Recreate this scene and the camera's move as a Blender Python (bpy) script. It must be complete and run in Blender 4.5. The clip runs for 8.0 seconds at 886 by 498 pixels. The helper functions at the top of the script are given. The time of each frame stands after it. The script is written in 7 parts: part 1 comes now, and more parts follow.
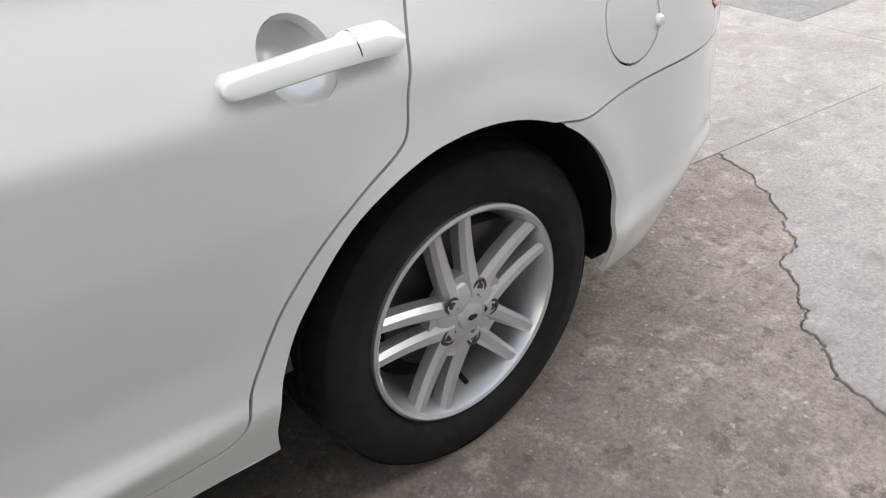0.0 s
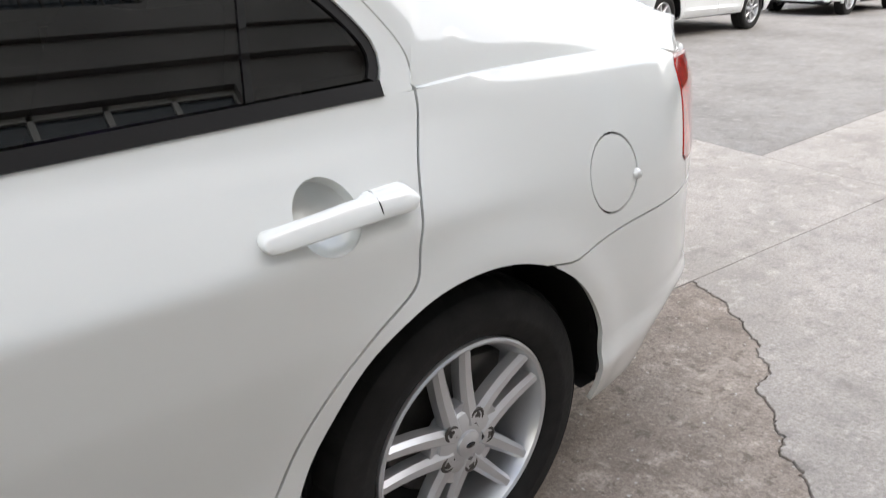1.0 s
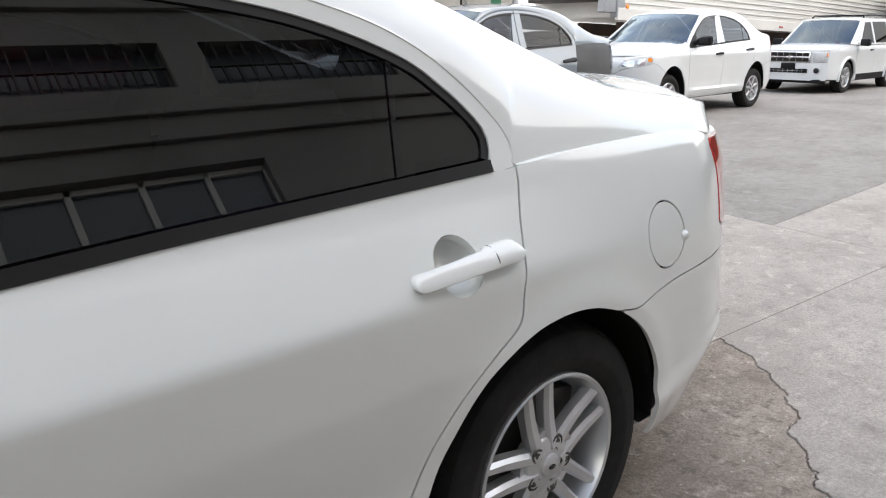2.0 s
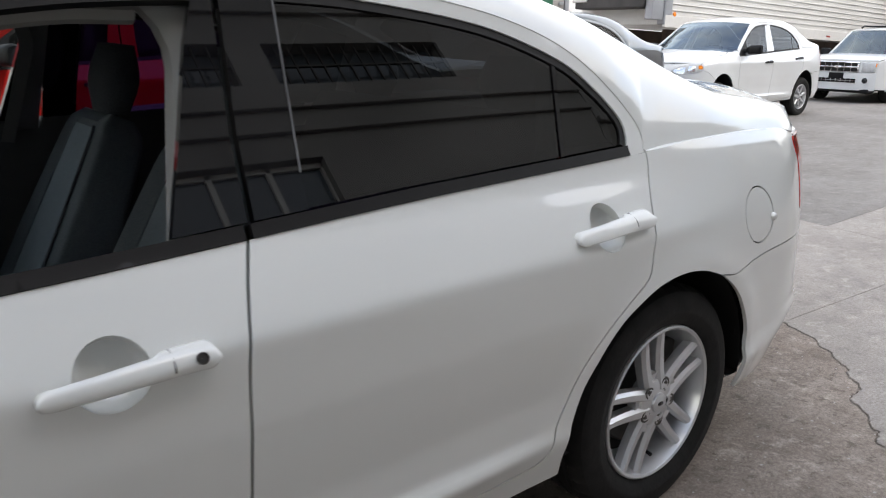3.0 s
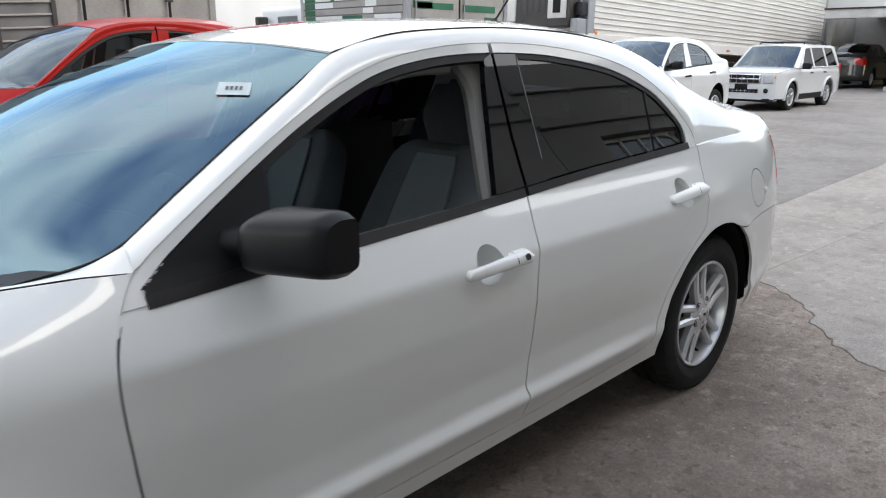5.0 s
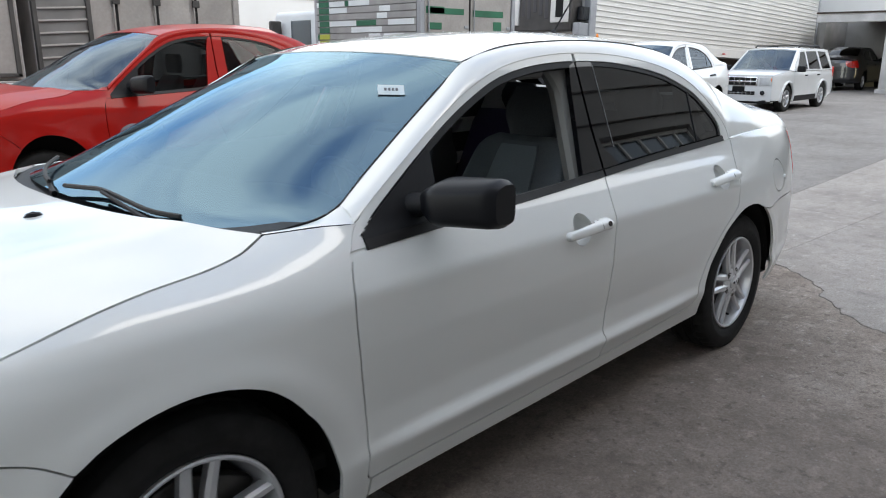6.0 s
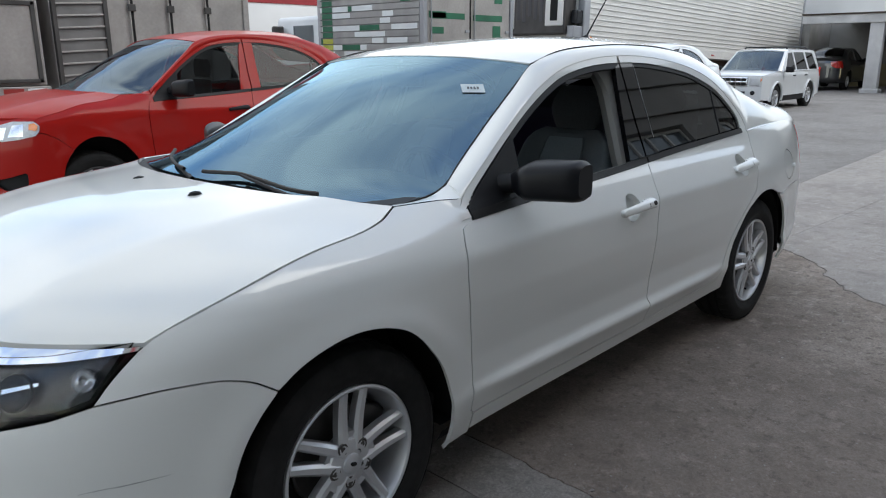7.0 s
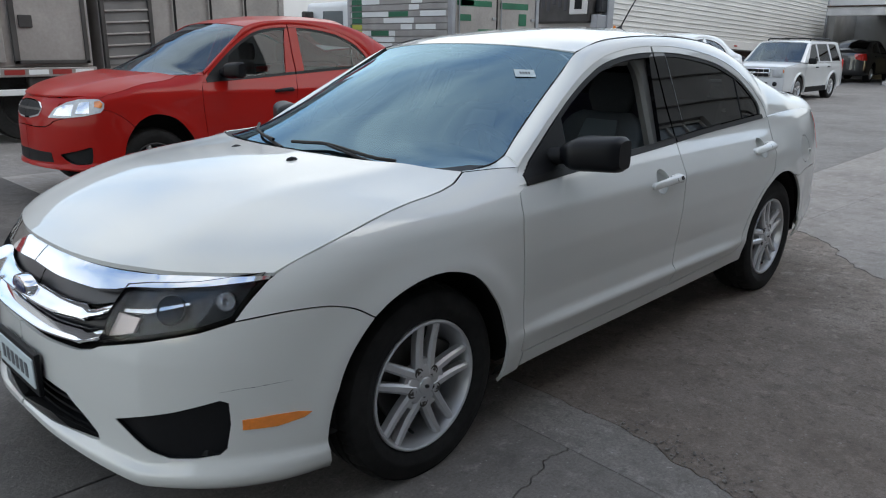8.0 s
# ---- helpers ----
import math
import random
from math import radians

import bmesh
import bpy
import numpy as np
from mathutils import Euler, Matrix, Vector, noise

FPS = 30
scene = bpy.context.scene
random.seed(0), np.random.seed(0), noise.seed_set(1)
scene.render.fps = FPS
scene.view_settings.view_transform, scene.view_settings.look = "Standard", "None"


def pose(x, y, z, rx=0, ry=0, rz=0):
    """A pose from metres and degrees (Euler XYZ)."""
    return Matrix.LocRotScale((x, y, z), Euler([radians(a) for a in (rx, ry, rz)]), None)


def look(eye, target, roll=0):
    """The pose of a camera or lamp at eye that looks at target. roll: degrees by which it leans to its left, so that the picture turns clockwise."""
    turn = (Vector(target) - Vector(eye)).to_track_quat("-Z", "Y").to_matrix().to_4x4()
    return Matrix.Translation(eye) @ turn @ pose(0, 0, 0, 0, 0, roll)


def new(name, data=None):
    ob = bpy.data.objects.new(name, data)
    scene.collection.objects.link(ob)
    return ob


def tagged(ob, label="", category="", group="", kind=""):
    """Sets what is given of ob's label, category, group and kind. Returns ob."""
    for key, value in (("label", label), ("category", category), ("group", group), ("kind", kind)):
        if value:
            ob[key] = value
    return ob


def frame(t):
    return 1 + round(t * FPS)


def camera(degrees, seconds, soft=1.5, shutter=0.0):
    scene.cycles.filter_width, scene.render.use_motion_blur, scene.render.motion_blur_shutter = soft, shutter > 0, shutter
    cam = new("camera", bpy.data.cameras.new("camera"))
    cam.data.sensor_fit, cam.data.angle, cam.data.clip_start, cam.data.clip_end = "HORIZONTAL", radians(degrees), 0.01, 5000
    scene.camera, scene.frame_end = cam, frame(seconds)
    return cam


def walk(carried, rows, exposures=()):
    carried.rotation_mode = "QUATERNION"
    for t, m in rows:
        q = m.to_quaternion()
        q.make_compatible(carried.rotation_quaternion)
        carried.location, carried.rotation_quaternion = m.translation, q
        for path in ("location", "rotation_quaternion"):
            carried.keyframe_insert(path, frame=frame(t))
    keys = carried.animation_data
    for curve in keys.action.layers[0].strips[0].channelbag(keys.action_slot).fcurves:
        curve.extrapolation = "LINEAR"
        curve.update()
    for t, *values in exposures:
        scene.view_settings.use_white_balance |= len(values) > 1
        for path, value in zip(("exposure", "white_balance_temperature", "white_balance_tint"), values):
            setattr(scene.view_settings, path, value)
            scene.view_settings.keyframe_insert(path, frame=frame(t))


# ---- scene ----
cam = camera(61.7, 8.0, soft=1.1, shutter=0.25)
PATH = [
    (0, (-0.631, 1.692, 1.107), (-1.719, 0.361, 0.085), -1.5),
    (0.5, (-0.618, 1.707, 1.137), (-1.755, 0.353, 0.203), -0.8),
    (1, (-0.545, 1.724, 1.193), (-1.77, 0.334, 0.442), 0.0),
    (1.2, (-0.483, 1.731, 1.214), (-1.743, 0.337, 0.528), 0.3),
    (2.5, (-0.033, 1.875, 1.248), (-1.274, 0.403, 0.709), 0.3),
    (3, (0.22, 1.917, 1.259), (-0.978, 0.415, 0.703), 0.5),
    (3.5, (0.488, 1.928, 1.283), (-0.795, 0.529, 0.652), -2.2),
    (4, (0.764, 2.01, 1.301), (-0.581, 0.657, 0.703), 0.5),
    (4.5, (1.038, 2.059, 1.33), (-0.294, 0.671, 0.783), 1.0),
    (4.7, (1.171, 2.073, 1.334), (-0.189, 0.7, 0.818), 0.7),
    (5.8, (1.896, 2.213, 1.363), (0.521, 0.861, 0.835), -0.5),
    (6, (1.996, 2.216, 1.364), (0.609, 0.871, 0.849), 0.1),
    (6.5, (2.276, 2.201, 1.366), (0.892, 0.852, 0.853), -1.6),
    (7, (2.491, 2.263, 1.367), (1.08, 0.94, 0.86), -0.3),
    (7.5, (2.683, 2.386, 1.358), (1.317, 1.03, 0.817), -0.2),
    (8, (2.878, 2.423, 1.373), (1.502, 1.076, 0.833), 0.5),
]
walk(cam, [(t, look(eye, target, roll)) for t, eye, target, roll in PATH], [(0.0, 0.58, 7500, 12), (1.0, 0.50, 7500, 12), (2.5, 0.11, 7350, 12), (3.5, -0.02, 7300, 13), (4.5, -0.01, 7250, 12), (6.5, -0.31, 6850, 9), (8.0, -0.72, 6700, 8)])

# ---------------------------------------------------------------- light
world = bpy.data.worlds.new("sky")
scene.world = world
world.use_nodes = True
wn, wl = world.node_tree.nodes, world.node_tree.links
wn.clear()
SUN_ELEV, SUN_TURN = radians(46), radians(-30)
sky = wn.new("ShaderNodeTexSky")
sky.sky_type, sky.sun_disc = "NISHITA", False
sky.sun_elevation, sky.sun_rotation = SUN_ELEV, SUN_TURN
sky.air_density, sky.dust_density = 1.3, 0.8
coord = wn.new("ShaderNodeTexCoord")
stretch = wn.new("ShaderNodeMapping")
stretch.inputs["Scale"].default_value = (1.0, 1.0, 1.3)
cloud = wn.new("ShaderNodeTexNoise")
cloud.inputs["Scale"].default_value, cloud.inputs["Detail"].default_value, cloud.inputs["Roughness"].default_value = 2.1, 6.0, 0.5
ramp = wn.new("ShaderNodeValToRGB")
ramp.color_ramp.elements[0].position, ramp.color_ramp.elements[1].position = 0.36, 0.62
blend = wn.new("ShaderNodeMixRGB")
blend.inputs["Color2"].default_value = (9.5, 10.0, 10.6, 1)
back = wn.new("ShaderNodeBackground")
back.inputs["Strength"].default_value = 0.14
wout = wn.new("ShaderNodeOutputWorld")
wl.new(coord.outputs["Generated"], stretch.inputs["Vector"])
wl.new(stretch.outputs["Vector"], cloud.inputs["Vector"])
wl.new(cloud.outputs["Fac"], ramp.inputs["Fac"])
wl.new(ramp.outputs["Color"], blend.inputs["Fac"])
lift = wn.new("ShaderNodeMixRGB")
lift.blend_type = "MULTIPLY"
lift.inputs["Fac"].default_value, lift.inputs["Color2"].default_value = 1.0, (1.7, 1.75, 1.85, 1)
wl.new(sky.outputs["Color"], lift.inputs["Color1"])
wl.new(lift.outputs["Color"], blend.inputs["Color1"])
# a bright hazy dome
split = wn.new("ShaderNodeSeparateXYZ")
dome = wn.new("ShaderNodeMapRange")
dome.inputs["From Min"].default_value, dome.inputs["From Max"].default_value = 0.0, 1.0
dome.inputs["To Min"].default_value, dome.inputs["To Max"].default_value = 2.0, 1.5
shade = wn.new("ShaderNodeMixRGB")
shade.blend_type = "MULTIPLY"
shade.inputs["Fac"].default_value = 1.0
wl.new(coord.outputs["Generated"], split.inputs["Vector"])
wl.new(split.outputs["Z"], dome.inputs["Value"])
wl.new(blend.outputs["Color"], shade.inputs["Color1"])
wl.new(dome.outputs["Result"], shade.inputs["Color2"])
wl.new(shade.outputs["Color"], back.inputs["Color"])
wl.new(back.outputs["Background"], wout.inputs["Surface"])
sun = new("sun", bpy.data.lights.new("sun", "SUN"))
sun.data.energy, sun.data.angle, sun.data.color = 1.45, radians(45), (1.0, 0.97, 0.92)
sun.matrix_world = look((0, 0, 0), (-math.sin(SUN_TURN), -math.cos(SUN_TURN), -math.tan(SUN_ELEV)))


# ---------------------------------------------------------------- materials
def mat(name, color, rough=0.5, metal=0.0, coat=0.0, grain=0.0, grain_scale=40.0, stain=0.0, stain_scale=2.0, bump=0.0, bump_scale=120.0, spec=0.5):
    """A surface with variation at two scales: stains (large) and grain (small), and fine relief."""
    m = bpy.data.materials.new(name)
    m.use_nodes = True
    n, l = m.node_tree.nodes, m.node_tree.links
    p = n["Principled BSDF"]
    p.inputs["Base Color"].default_value = (*color, 1)
    p.inputs["Roughness"].default_value = rough
    p.inputs["Metallic"].default_value = metal
    p.inputs["Specular IOR Level"].default_value = spec
    p.inputs["Coat Weight"].default_value = coat
    p.inputs["Coat Roughness"].default_value = 0.03
    p.inputs["Coat IOR"].default_value = 1.72
    if grain or stain or bump:
        c = n.new("ShaderNodeTexCoord")
    src = None
    for amount, scale, detail in ((stain, stain_scale, 5.0), (grain, grain_scale, 3.0)):
        if not amount:
            continue
        t = n.new("ShaderNodeTexNoise")
        t.inputs["Scale"].default_value, t.inputs["Detail"].default_value = scale, detail
        l.new(c.outputs["Object"], t.inputs["Vector"])
        r = n.new("ShaderNodeMapRange")
        r.inputs["From Min"].default_value, r.inputs["From Max"].default_value = 0.3, 0.7
        r.inputs["To Min"].default_value, r.inputs["To Max"].default_value = 1 - amount, 1 + amount
        l.new(t.outputs["Fac"], r.inputs["Value"])
        if src is None:
            src = r.outputs["Result"]
        else:
            k = n.new("ShaderNodeMath")
            k.operation = "MULTIPLY"
            l.new(src, k.inputs[0])
            l.new(r.outputs["Result"], k.inputs[1])
            src = k.outputs["Value"]
    if src is not None:
        v = n.new("ShaderNodeMixRGB")
        v.blend_type = "MULTIPLY"
        v.inputs["Fac"].default_value = 1.0
        v.inputs["Color1"].default_value = (*color, 1)
        l.new(src, v.inputs["Color2"])
        l.new(v.outputs["Color"], p.inputs["Base Color"])
    if bump:
        t = n.new("ShaderNodeTexNoise")
        t.inputs["Scale"].default_value, t.inputs["Detail"].default_value = bump_scale, 4.0
        l.new(c.outputs["Object"], t.inputs["Vector"])
        b = n.new("ShaderNodeBump")
        b.inputs["Strength"].default_value, b.inputs["Distance"].default_value = bump, 0.004
        l.new(t.outputs["Fac"], b.inputs["Height"])
        l.new(b.outputs["Normal"], p.inputs["Normal"])
    return m


def glass_mat(name, tint, ior=1.5, rough=0.0, film=(1, 1, 1)):
    """A thin pane: see-through with its tint, mirror-like by Fresnel."""
    m = bpy.data.materials.new(name)
    m.use_nodes = True
    n, l = m.node_tree.nodes, m.node_tree.links
    n.remove(n["Principled BSDF"])
    a = n.new("ShaderNodeBsdfTransparent")
    a.inputs["Color"].default_value = (*tint, 1)
    g = n.new("ShaderNodeBsdfGlossy")
    g.inputs["Roughness"].default_value = rough
    g.inputs["Color"].default_value = (*film, 1)
    f = n.new("ShaderNodeFresnel")
    f.inputs["IOR"].default_value = ior
    x = n.new("ShaderNodeMixShader")
    l.new(f.outputs["Fac"], x.inputs["Fac"])
    l.new(a.outputs["BSDF"], x.inputs[1])
    l.new(g.outputs["BSDF"], x.inputs[2])
    l.new(x.outputs["Shader"], n["Material Output"].inputs["Surface"])
    return m


def concrete(name, color, dark, pits=0.5, scale=1.0, darker_x=0.0):
    """Worn yard concrete: broad stains, blotches, exposed aggregate and pits."""
    m = bpy.data.materials.new(name)
    m.use_nodes = True
    n, l = m.node_tree.nodes, m.node_tree.links
    p = n["Principled BSDF"]
    p.inputs["Specular IOR Level"].default_value = 0.35
    g = n.new("ShaderNodeNewGeometry")

    def tex(s, d, rough=0.6):
        t = n.new("ShaderNodeTexNoise")
        t.inputs["Scale"].default_value, t.inputs["Detail"].default_value, t.inputs["Roughness"].default_value = s * scale, d, rough
        l.new(g.outputs["Position"], t.inputs["Vector"])
        return t.outputs["Fac"]

    def rng(v, a, b, lo=0.0, hi=1.0):
        r = n.new("ShaderNodeMapRange")
        r.inputs["From Min"].default_value, r.inputs["From Max"].default_value = a, b
        r.inputs["To Min"].default_value, r.inputs["To Max"].default_value = lo, hi
        l.new(v, r.inputs["Value"])
        return r.outputs["Result"]

    def mix(fac, a, b, kind="MIX"):
        x = n.new("ShaderNodeMixRGB")
        x.blend_type = kind
        for v, s in ((fac, "Fac"), (a, "Color1"), (b, "Color2")):
            if isinstance(v, (int, float)):
                x.inputs[s].default_value = v
            elif isinstance(v, tuple):
                x.inputs[s].default_value = (*v, 1)
            else:
                l.new(v, x.inputs[s])
        return x.outputs["Color"]

    base = mix(rng(tex(0.8, 6), 0.38, 0.66), color, dark)
    base = mix(rng(tex(6.5, 8, 0.8), 0.49, 0.62, 0, 0.30 + 0.30 * pits), base, tuple(v * 0.6 for v in dark))
    base = mix(rng(tex(17, 8, 0.7), 0.565, 0.615, 0, 0.75 * pits), base, tuple(v * 0.5 for v in dark))
    base = mix(rng(tex(11.0, 6, 0.7), 0.54, 0.66, 0, 0.6), base, tuple(min(1, v * 1.35) for v in color))
    base = mix(rng(tex(85, 6, 0.8), 0.42, 0.60, 0, 0.65), base, tuple(v * 0.72 for v in dark))
    pit = rng(tex(30, 5, 0.65), 0.60, 0.74, 0, pits * 0.7)
    base = mix(pit, base, tuple(v * 0.35 for v in dark))
    speck = rng(tex(48, 1, 0.5), 0.72, 0.76, 0, pits * 0.8)
    base = mix(speck, base, (0.5, 0.48, 0.45))
    base = mix(rng(tex(120, 4, 0.7), 0.54, 0.64, 0, 0.25 * pits), base, tuple(min(1, v * 1.4) for v in color))
    if darker_x:
        # darker along x over the lane, with a ragged edge
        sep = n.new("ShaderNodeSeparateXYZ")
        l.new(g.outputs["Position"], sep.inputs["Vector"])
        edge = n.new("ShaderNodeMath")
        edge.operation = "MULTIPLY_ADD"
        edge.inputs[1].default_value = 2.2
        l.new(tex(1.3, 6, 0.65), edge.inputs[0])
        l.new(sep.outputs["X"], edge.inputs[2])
        base = mix(rng(edge.outputs["Value"], -0.9, 0.5, 0, darker_x), base, tuple(v * 0.42 for v in dark))
    l.new(base, p.inputs["Base Color"])
    l.new(rng(tex(3, 4), 0.3, 0.7, 0.7, 0.95), p.inputs["Roughness"])
    b1 = n.new("ShaderNodeBump")
    b1.inputs["Strength"].default_value, b1.inputs["Distance"].default_value = 0.75, 0.008
    l.new(tex(60, 6, 0.7), b1.inputs["Height"])
    b2 = n.new("ShaderNodeBump")
    b2.invert = True
    b2.inputs["Strength"].default_value, b2.inputs["Distance"].default_value = 0.7, 0.008
    l.new(pit, b2.inputs["Height"])
    l.new(b1.outputs["Normal"], b2.inputs["Normal"])
    l.new(b2.outputs["Normal"], p.inputs["Normal"])
    return m


WHITE = mat("white_car_paint", (0.722, 0.735, 0.708), 0.38, coat=1.0, stain=0.012, stain_scale=3, spec=0.35)
RED = mat("red_car_paint", (0.36, 0.009, 0.006), 0.3, spec=0.1, coat=0.18, stain=0.05)
BLUEGREY = mat("grey_blue_car_paint", (0.17, 0.205, 0.235), 0.35, coat=1.0, stain=0.04)
PRIMER = mat("grey_primer", (0.065, 0.067, 0.07), 0.7, stain=0.2)
DARKPAINT = mat("dark_car_paint", (0.02, 0.02, 0.022), 0.3, coat=1.0)
WHITE2 = mat("white_car_paint_dusty", (0.70, 0.725, 0.735), 0.4, coat=0.9, stain=0.03)
RUBBER = mat("tyre_rubber", (0.012, 0.0118, 0.0115), 0.75, spec=0.28, grain=0.25, grain_scale=30, stain=0.3, stain_scale=6, bump=0.25, bump_scale=90)
ALLOY = mat("alloy_silver", (0.60, 0.61, 0.625), 0.32, metal=0.6, stain=0.06, stain_scale=9, coat=0.4)
ALLOYIN = mat("alloy_inner_grey", (0.32, 0.33, 0.34), 0.45, metal=0.7, stain=0.1)
STEEL = mat("brake_steel", (0.10, 0.095, 0.09), 0.5, metal=0.8, stain=0.3, stain_scale=10)
BLACKPL = mat("black_plastic", (0.007, 0.0075, 0.009), 0.5, grain=0.1, bump=0.12, bump_scale=300, spec=0.22)
MIRRORPL = mat("black_mirror_plastic", (0.003, 0.0035, 0.005), 0.40, grain=0.1, bump=0.03, bump_scale=400, spec=0.27)
TRIM = mat("black_trim_rubber", (0.007, 0.0065, 0.0065), 0.5, stain=0.2, stain_scale=12, spec=0.3)
GLOSSBLACK = mat("gloss_black", (0.004, 0.004, 0.005), 0.02, spec=0.6)
HOLLOW = mat("dark_inner_body", (0.006, 0.006, 0.006), 0.9, stain=0.2)
CHROME = mat("chrome", (0.82, 0.83, 0.85), 0.06, metal=1.0)
GRILLE = mat("grille_grey", (0.05, 0.05, 0.055), 0.35, metal=0.3)
SEAT = mat("grey_blue_seat_cloth", (0.24, 0.275, 0.29), 0.9, grain=0.15, grain_scale=250, stain=0.12, stain_scale=5, bump=0.3, bump_scale=500)
SEATMID = mat("lighter_seat_cloth", (0.38, 0.45, 0.485), 0.92, grain=0.15, grain_scale=300, stain=0.1, bump=0.3, bump_scale=500)
SEATDARK = mat("dark_seat_cloth", (0.10, 0.108, 0.115), 0.9, grain=0.2, grain_scale=200, bump=0.3, bump_scale=500)
BEIGE = mat("beige_pillar_trim", (0.225, 0.222, 0.208), 0.7, stain=0.08, bump=0.1, bump_scale=300)
LINING = mat("grey_door_lining", (0.17, 0.175, 0.165), 0.8, stain=0.1, bump=0.15, bump_scale=300)
WHEELTRIM = mat("dark_grey_steering_wheel", (0.075, 0.08, 0.085), 0.6, grain=0.1, bump=0.1, bump_scale=300)
DARKTRIM = mat("dark_cabin_trim", (0.035, 0.035, 0.037), 0.8, stain=0.15, bump=0.15, bump_scale=300)
AMBER = mat("amber_lens", (0.95, 0.27, 0.025), 0.12, coat=1.0, grain=0.08, grain_scale=70, stain=0.1, stain_scale=12)
REDLENS = mat("red_lens", (0.60, 0.018, 0.012), 0.12, coat=1.0, grain=0.15, grain_scale=80)
HEADGLASS = glass_mat("clear_lens", (0.92, 0.94, 0.95), 1.38)
REFLECTOR = mat("lamp_reflector", (0.75, 0.76, 0.78), 0.12, metal=0.9)
LAMPDARK = mat("lamp_dark_housing", (0.016, 0.018, 0.022), 0.25, metal=0.2)
LAMPPINK = mat("turn_lamp_bowl", (0.88, 0.74, 0.70), 0.22, metal=0.3, grain=0.15, grain_scale=90)
TINT = glass_mat("dark_tinted_glass", (0.045, 0.05, 0.055), 1.62)
VIOLET = glass_mat("violet_film_glass", (0.095, 0.04, 0.16), 1.5)
SHIELD = glass_mat("blue_tinted_windscreen", (0.30, 0.36, 0.42), 2.8, film=(0.55, 0.82, 1.0))
PALESHIELD = glass_mat("pale_windscreen", (0.30, 0.34, 0.36), 2.1, film=(0.72, 0.87, 1.0))
LAMPCLEAR = mat("clear_lamp_optics", (0.52, 0.54, 0.56), 0.2, grain=0.12, grain_scale=60, stain=0.15, stain_scale=14, coat=0.6)
# channel rubber coloured pale grey for the glint along its edge
RUNRUBBER = mat("glint_glass_channel", (0.14, 0.145, 0.15), 0.3, stain=0.3, stain_scale=14)
PALEGLASS = glass_mat("car_window_glass", (0.46, 0.49, 0.51), 1.45)
SMOKEGLASS = glass_mat("grey_window_glass", (0.24, 0.26, 0.27), 1.38)
CLEARGLASS = glass_mat("clear_window_glass", (0.45, 0.49, 0.49), 1.5)
# paper tinted blue-green: the windscreen's reflection over the pass, put into its colour
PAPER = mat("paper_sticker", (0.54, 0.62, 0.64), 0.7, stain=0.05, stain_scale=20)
INK = mat("printed_ink", (0.10, 0.11, 0.12), 0.7)
CONC_OLD = concrete("old_worn_concrete", (0.465, 0.397, 0.344), (0.227, 0.185, 0.154), 1.0, darker_x=0.55)
CONC_NEW = concrete("pale_yard_concrete", (0.465, 0.427, 0.392), (0.32, 0.292, 0.266), 0.5)
CONC_FAR = concrete("yard_concrete", (0.325, 0.305, 0.286), (0.22, 0.206, 0.193), 0.5)
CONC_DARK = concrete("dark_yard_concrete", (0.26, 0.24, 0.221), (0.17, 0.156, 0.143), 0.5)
# front slab's concrete darkened to carry the shade below the car's nose
CONC_SHADED = concrete("shaded_front_concrete", (0.175, 0.162, 0.15), (0.112, 0.104, 0.096), 0.5)
CONC_STRIP = concrete("strip_concrete", (0.30, 0.277, 0.255), (0.20, 0.184, 0.168), 0.7)


# ---------------------------------------------------------------- mesh helpers
def part(name, bm, material, parent=None, label="", smooth=True):
    """Links a bmesh as one mesh object, under a thing or a part."""
    me = bpy.data.meshes.new(name)
    bm.to_mesh(me)
    bm.free()
    for q in me.polygons:
        q.use_smooth = smooth
    if smooth:
        me.set_sharp_from_angle(angle=radians(38))
    for m in material if isinstance(material, (list, tuple)) else (material,):
        me.materials.append(m)
    ob = new(name, me)
    if parent is not None:
        ob.parent = parent
    if label:
        tagged(ob, label)
    return ob


def mesh_part(name, verts, faces, material, parent=None, label="", smooth=True):
    me = bpy.data.meshes.new(name)
    me.from_pydata([tuple(v) for v in verts], [], faces)
    me.update()
    for q in me.polygons:
        q.use_smooth = smooth
    if smooth:
        me.set_sharp_from_angle(angle=radians(38))
    me.materials.append(material)
    ob = new(name, me)
    if parent is not None:
        ob.parent = parent
    if label:
        tagged(ob, label)
    return ob


def thing(name, label, category, group="", kind="", at=(0, 0, 0), turn=0.0):
    ob = new(name)
    ob.matrix_basis = pose(*at, 0, 0, turn)
    ob.empty_display_size = 0.2
    return tagged(ob, label, category, group, kind)


def box(bm, x0, x1, y0, y1, z0, z1, bevel=0.0, seg=2):
    r = bmesh.ops.create_cube(bm, size=1.0)
    for v in r["verts"]:
        v.co = Vector((x0 + (v.co.x + 0.5) * (x1 - x0), y0 + (v.co.y + 0.5) * (y1 - y0), z0 + (v.co.z + 0.5) * (z1 - z0)))
    if bevel:
        es = {e for v in r["verts"] for e in v.link_edges}
        bmesh.ops.bevel(bm, geom=list(es), offset=bevel, segments=seg, profile=0.5, affect="EDGES")
    return bm


def boxpart(name, b, material, parent=None, label="", bevel=0.004, seg=2, smooth=False):
    return part(name, box(bmesh.new(), *b, bevel, seg), material, parent, label, smooth)


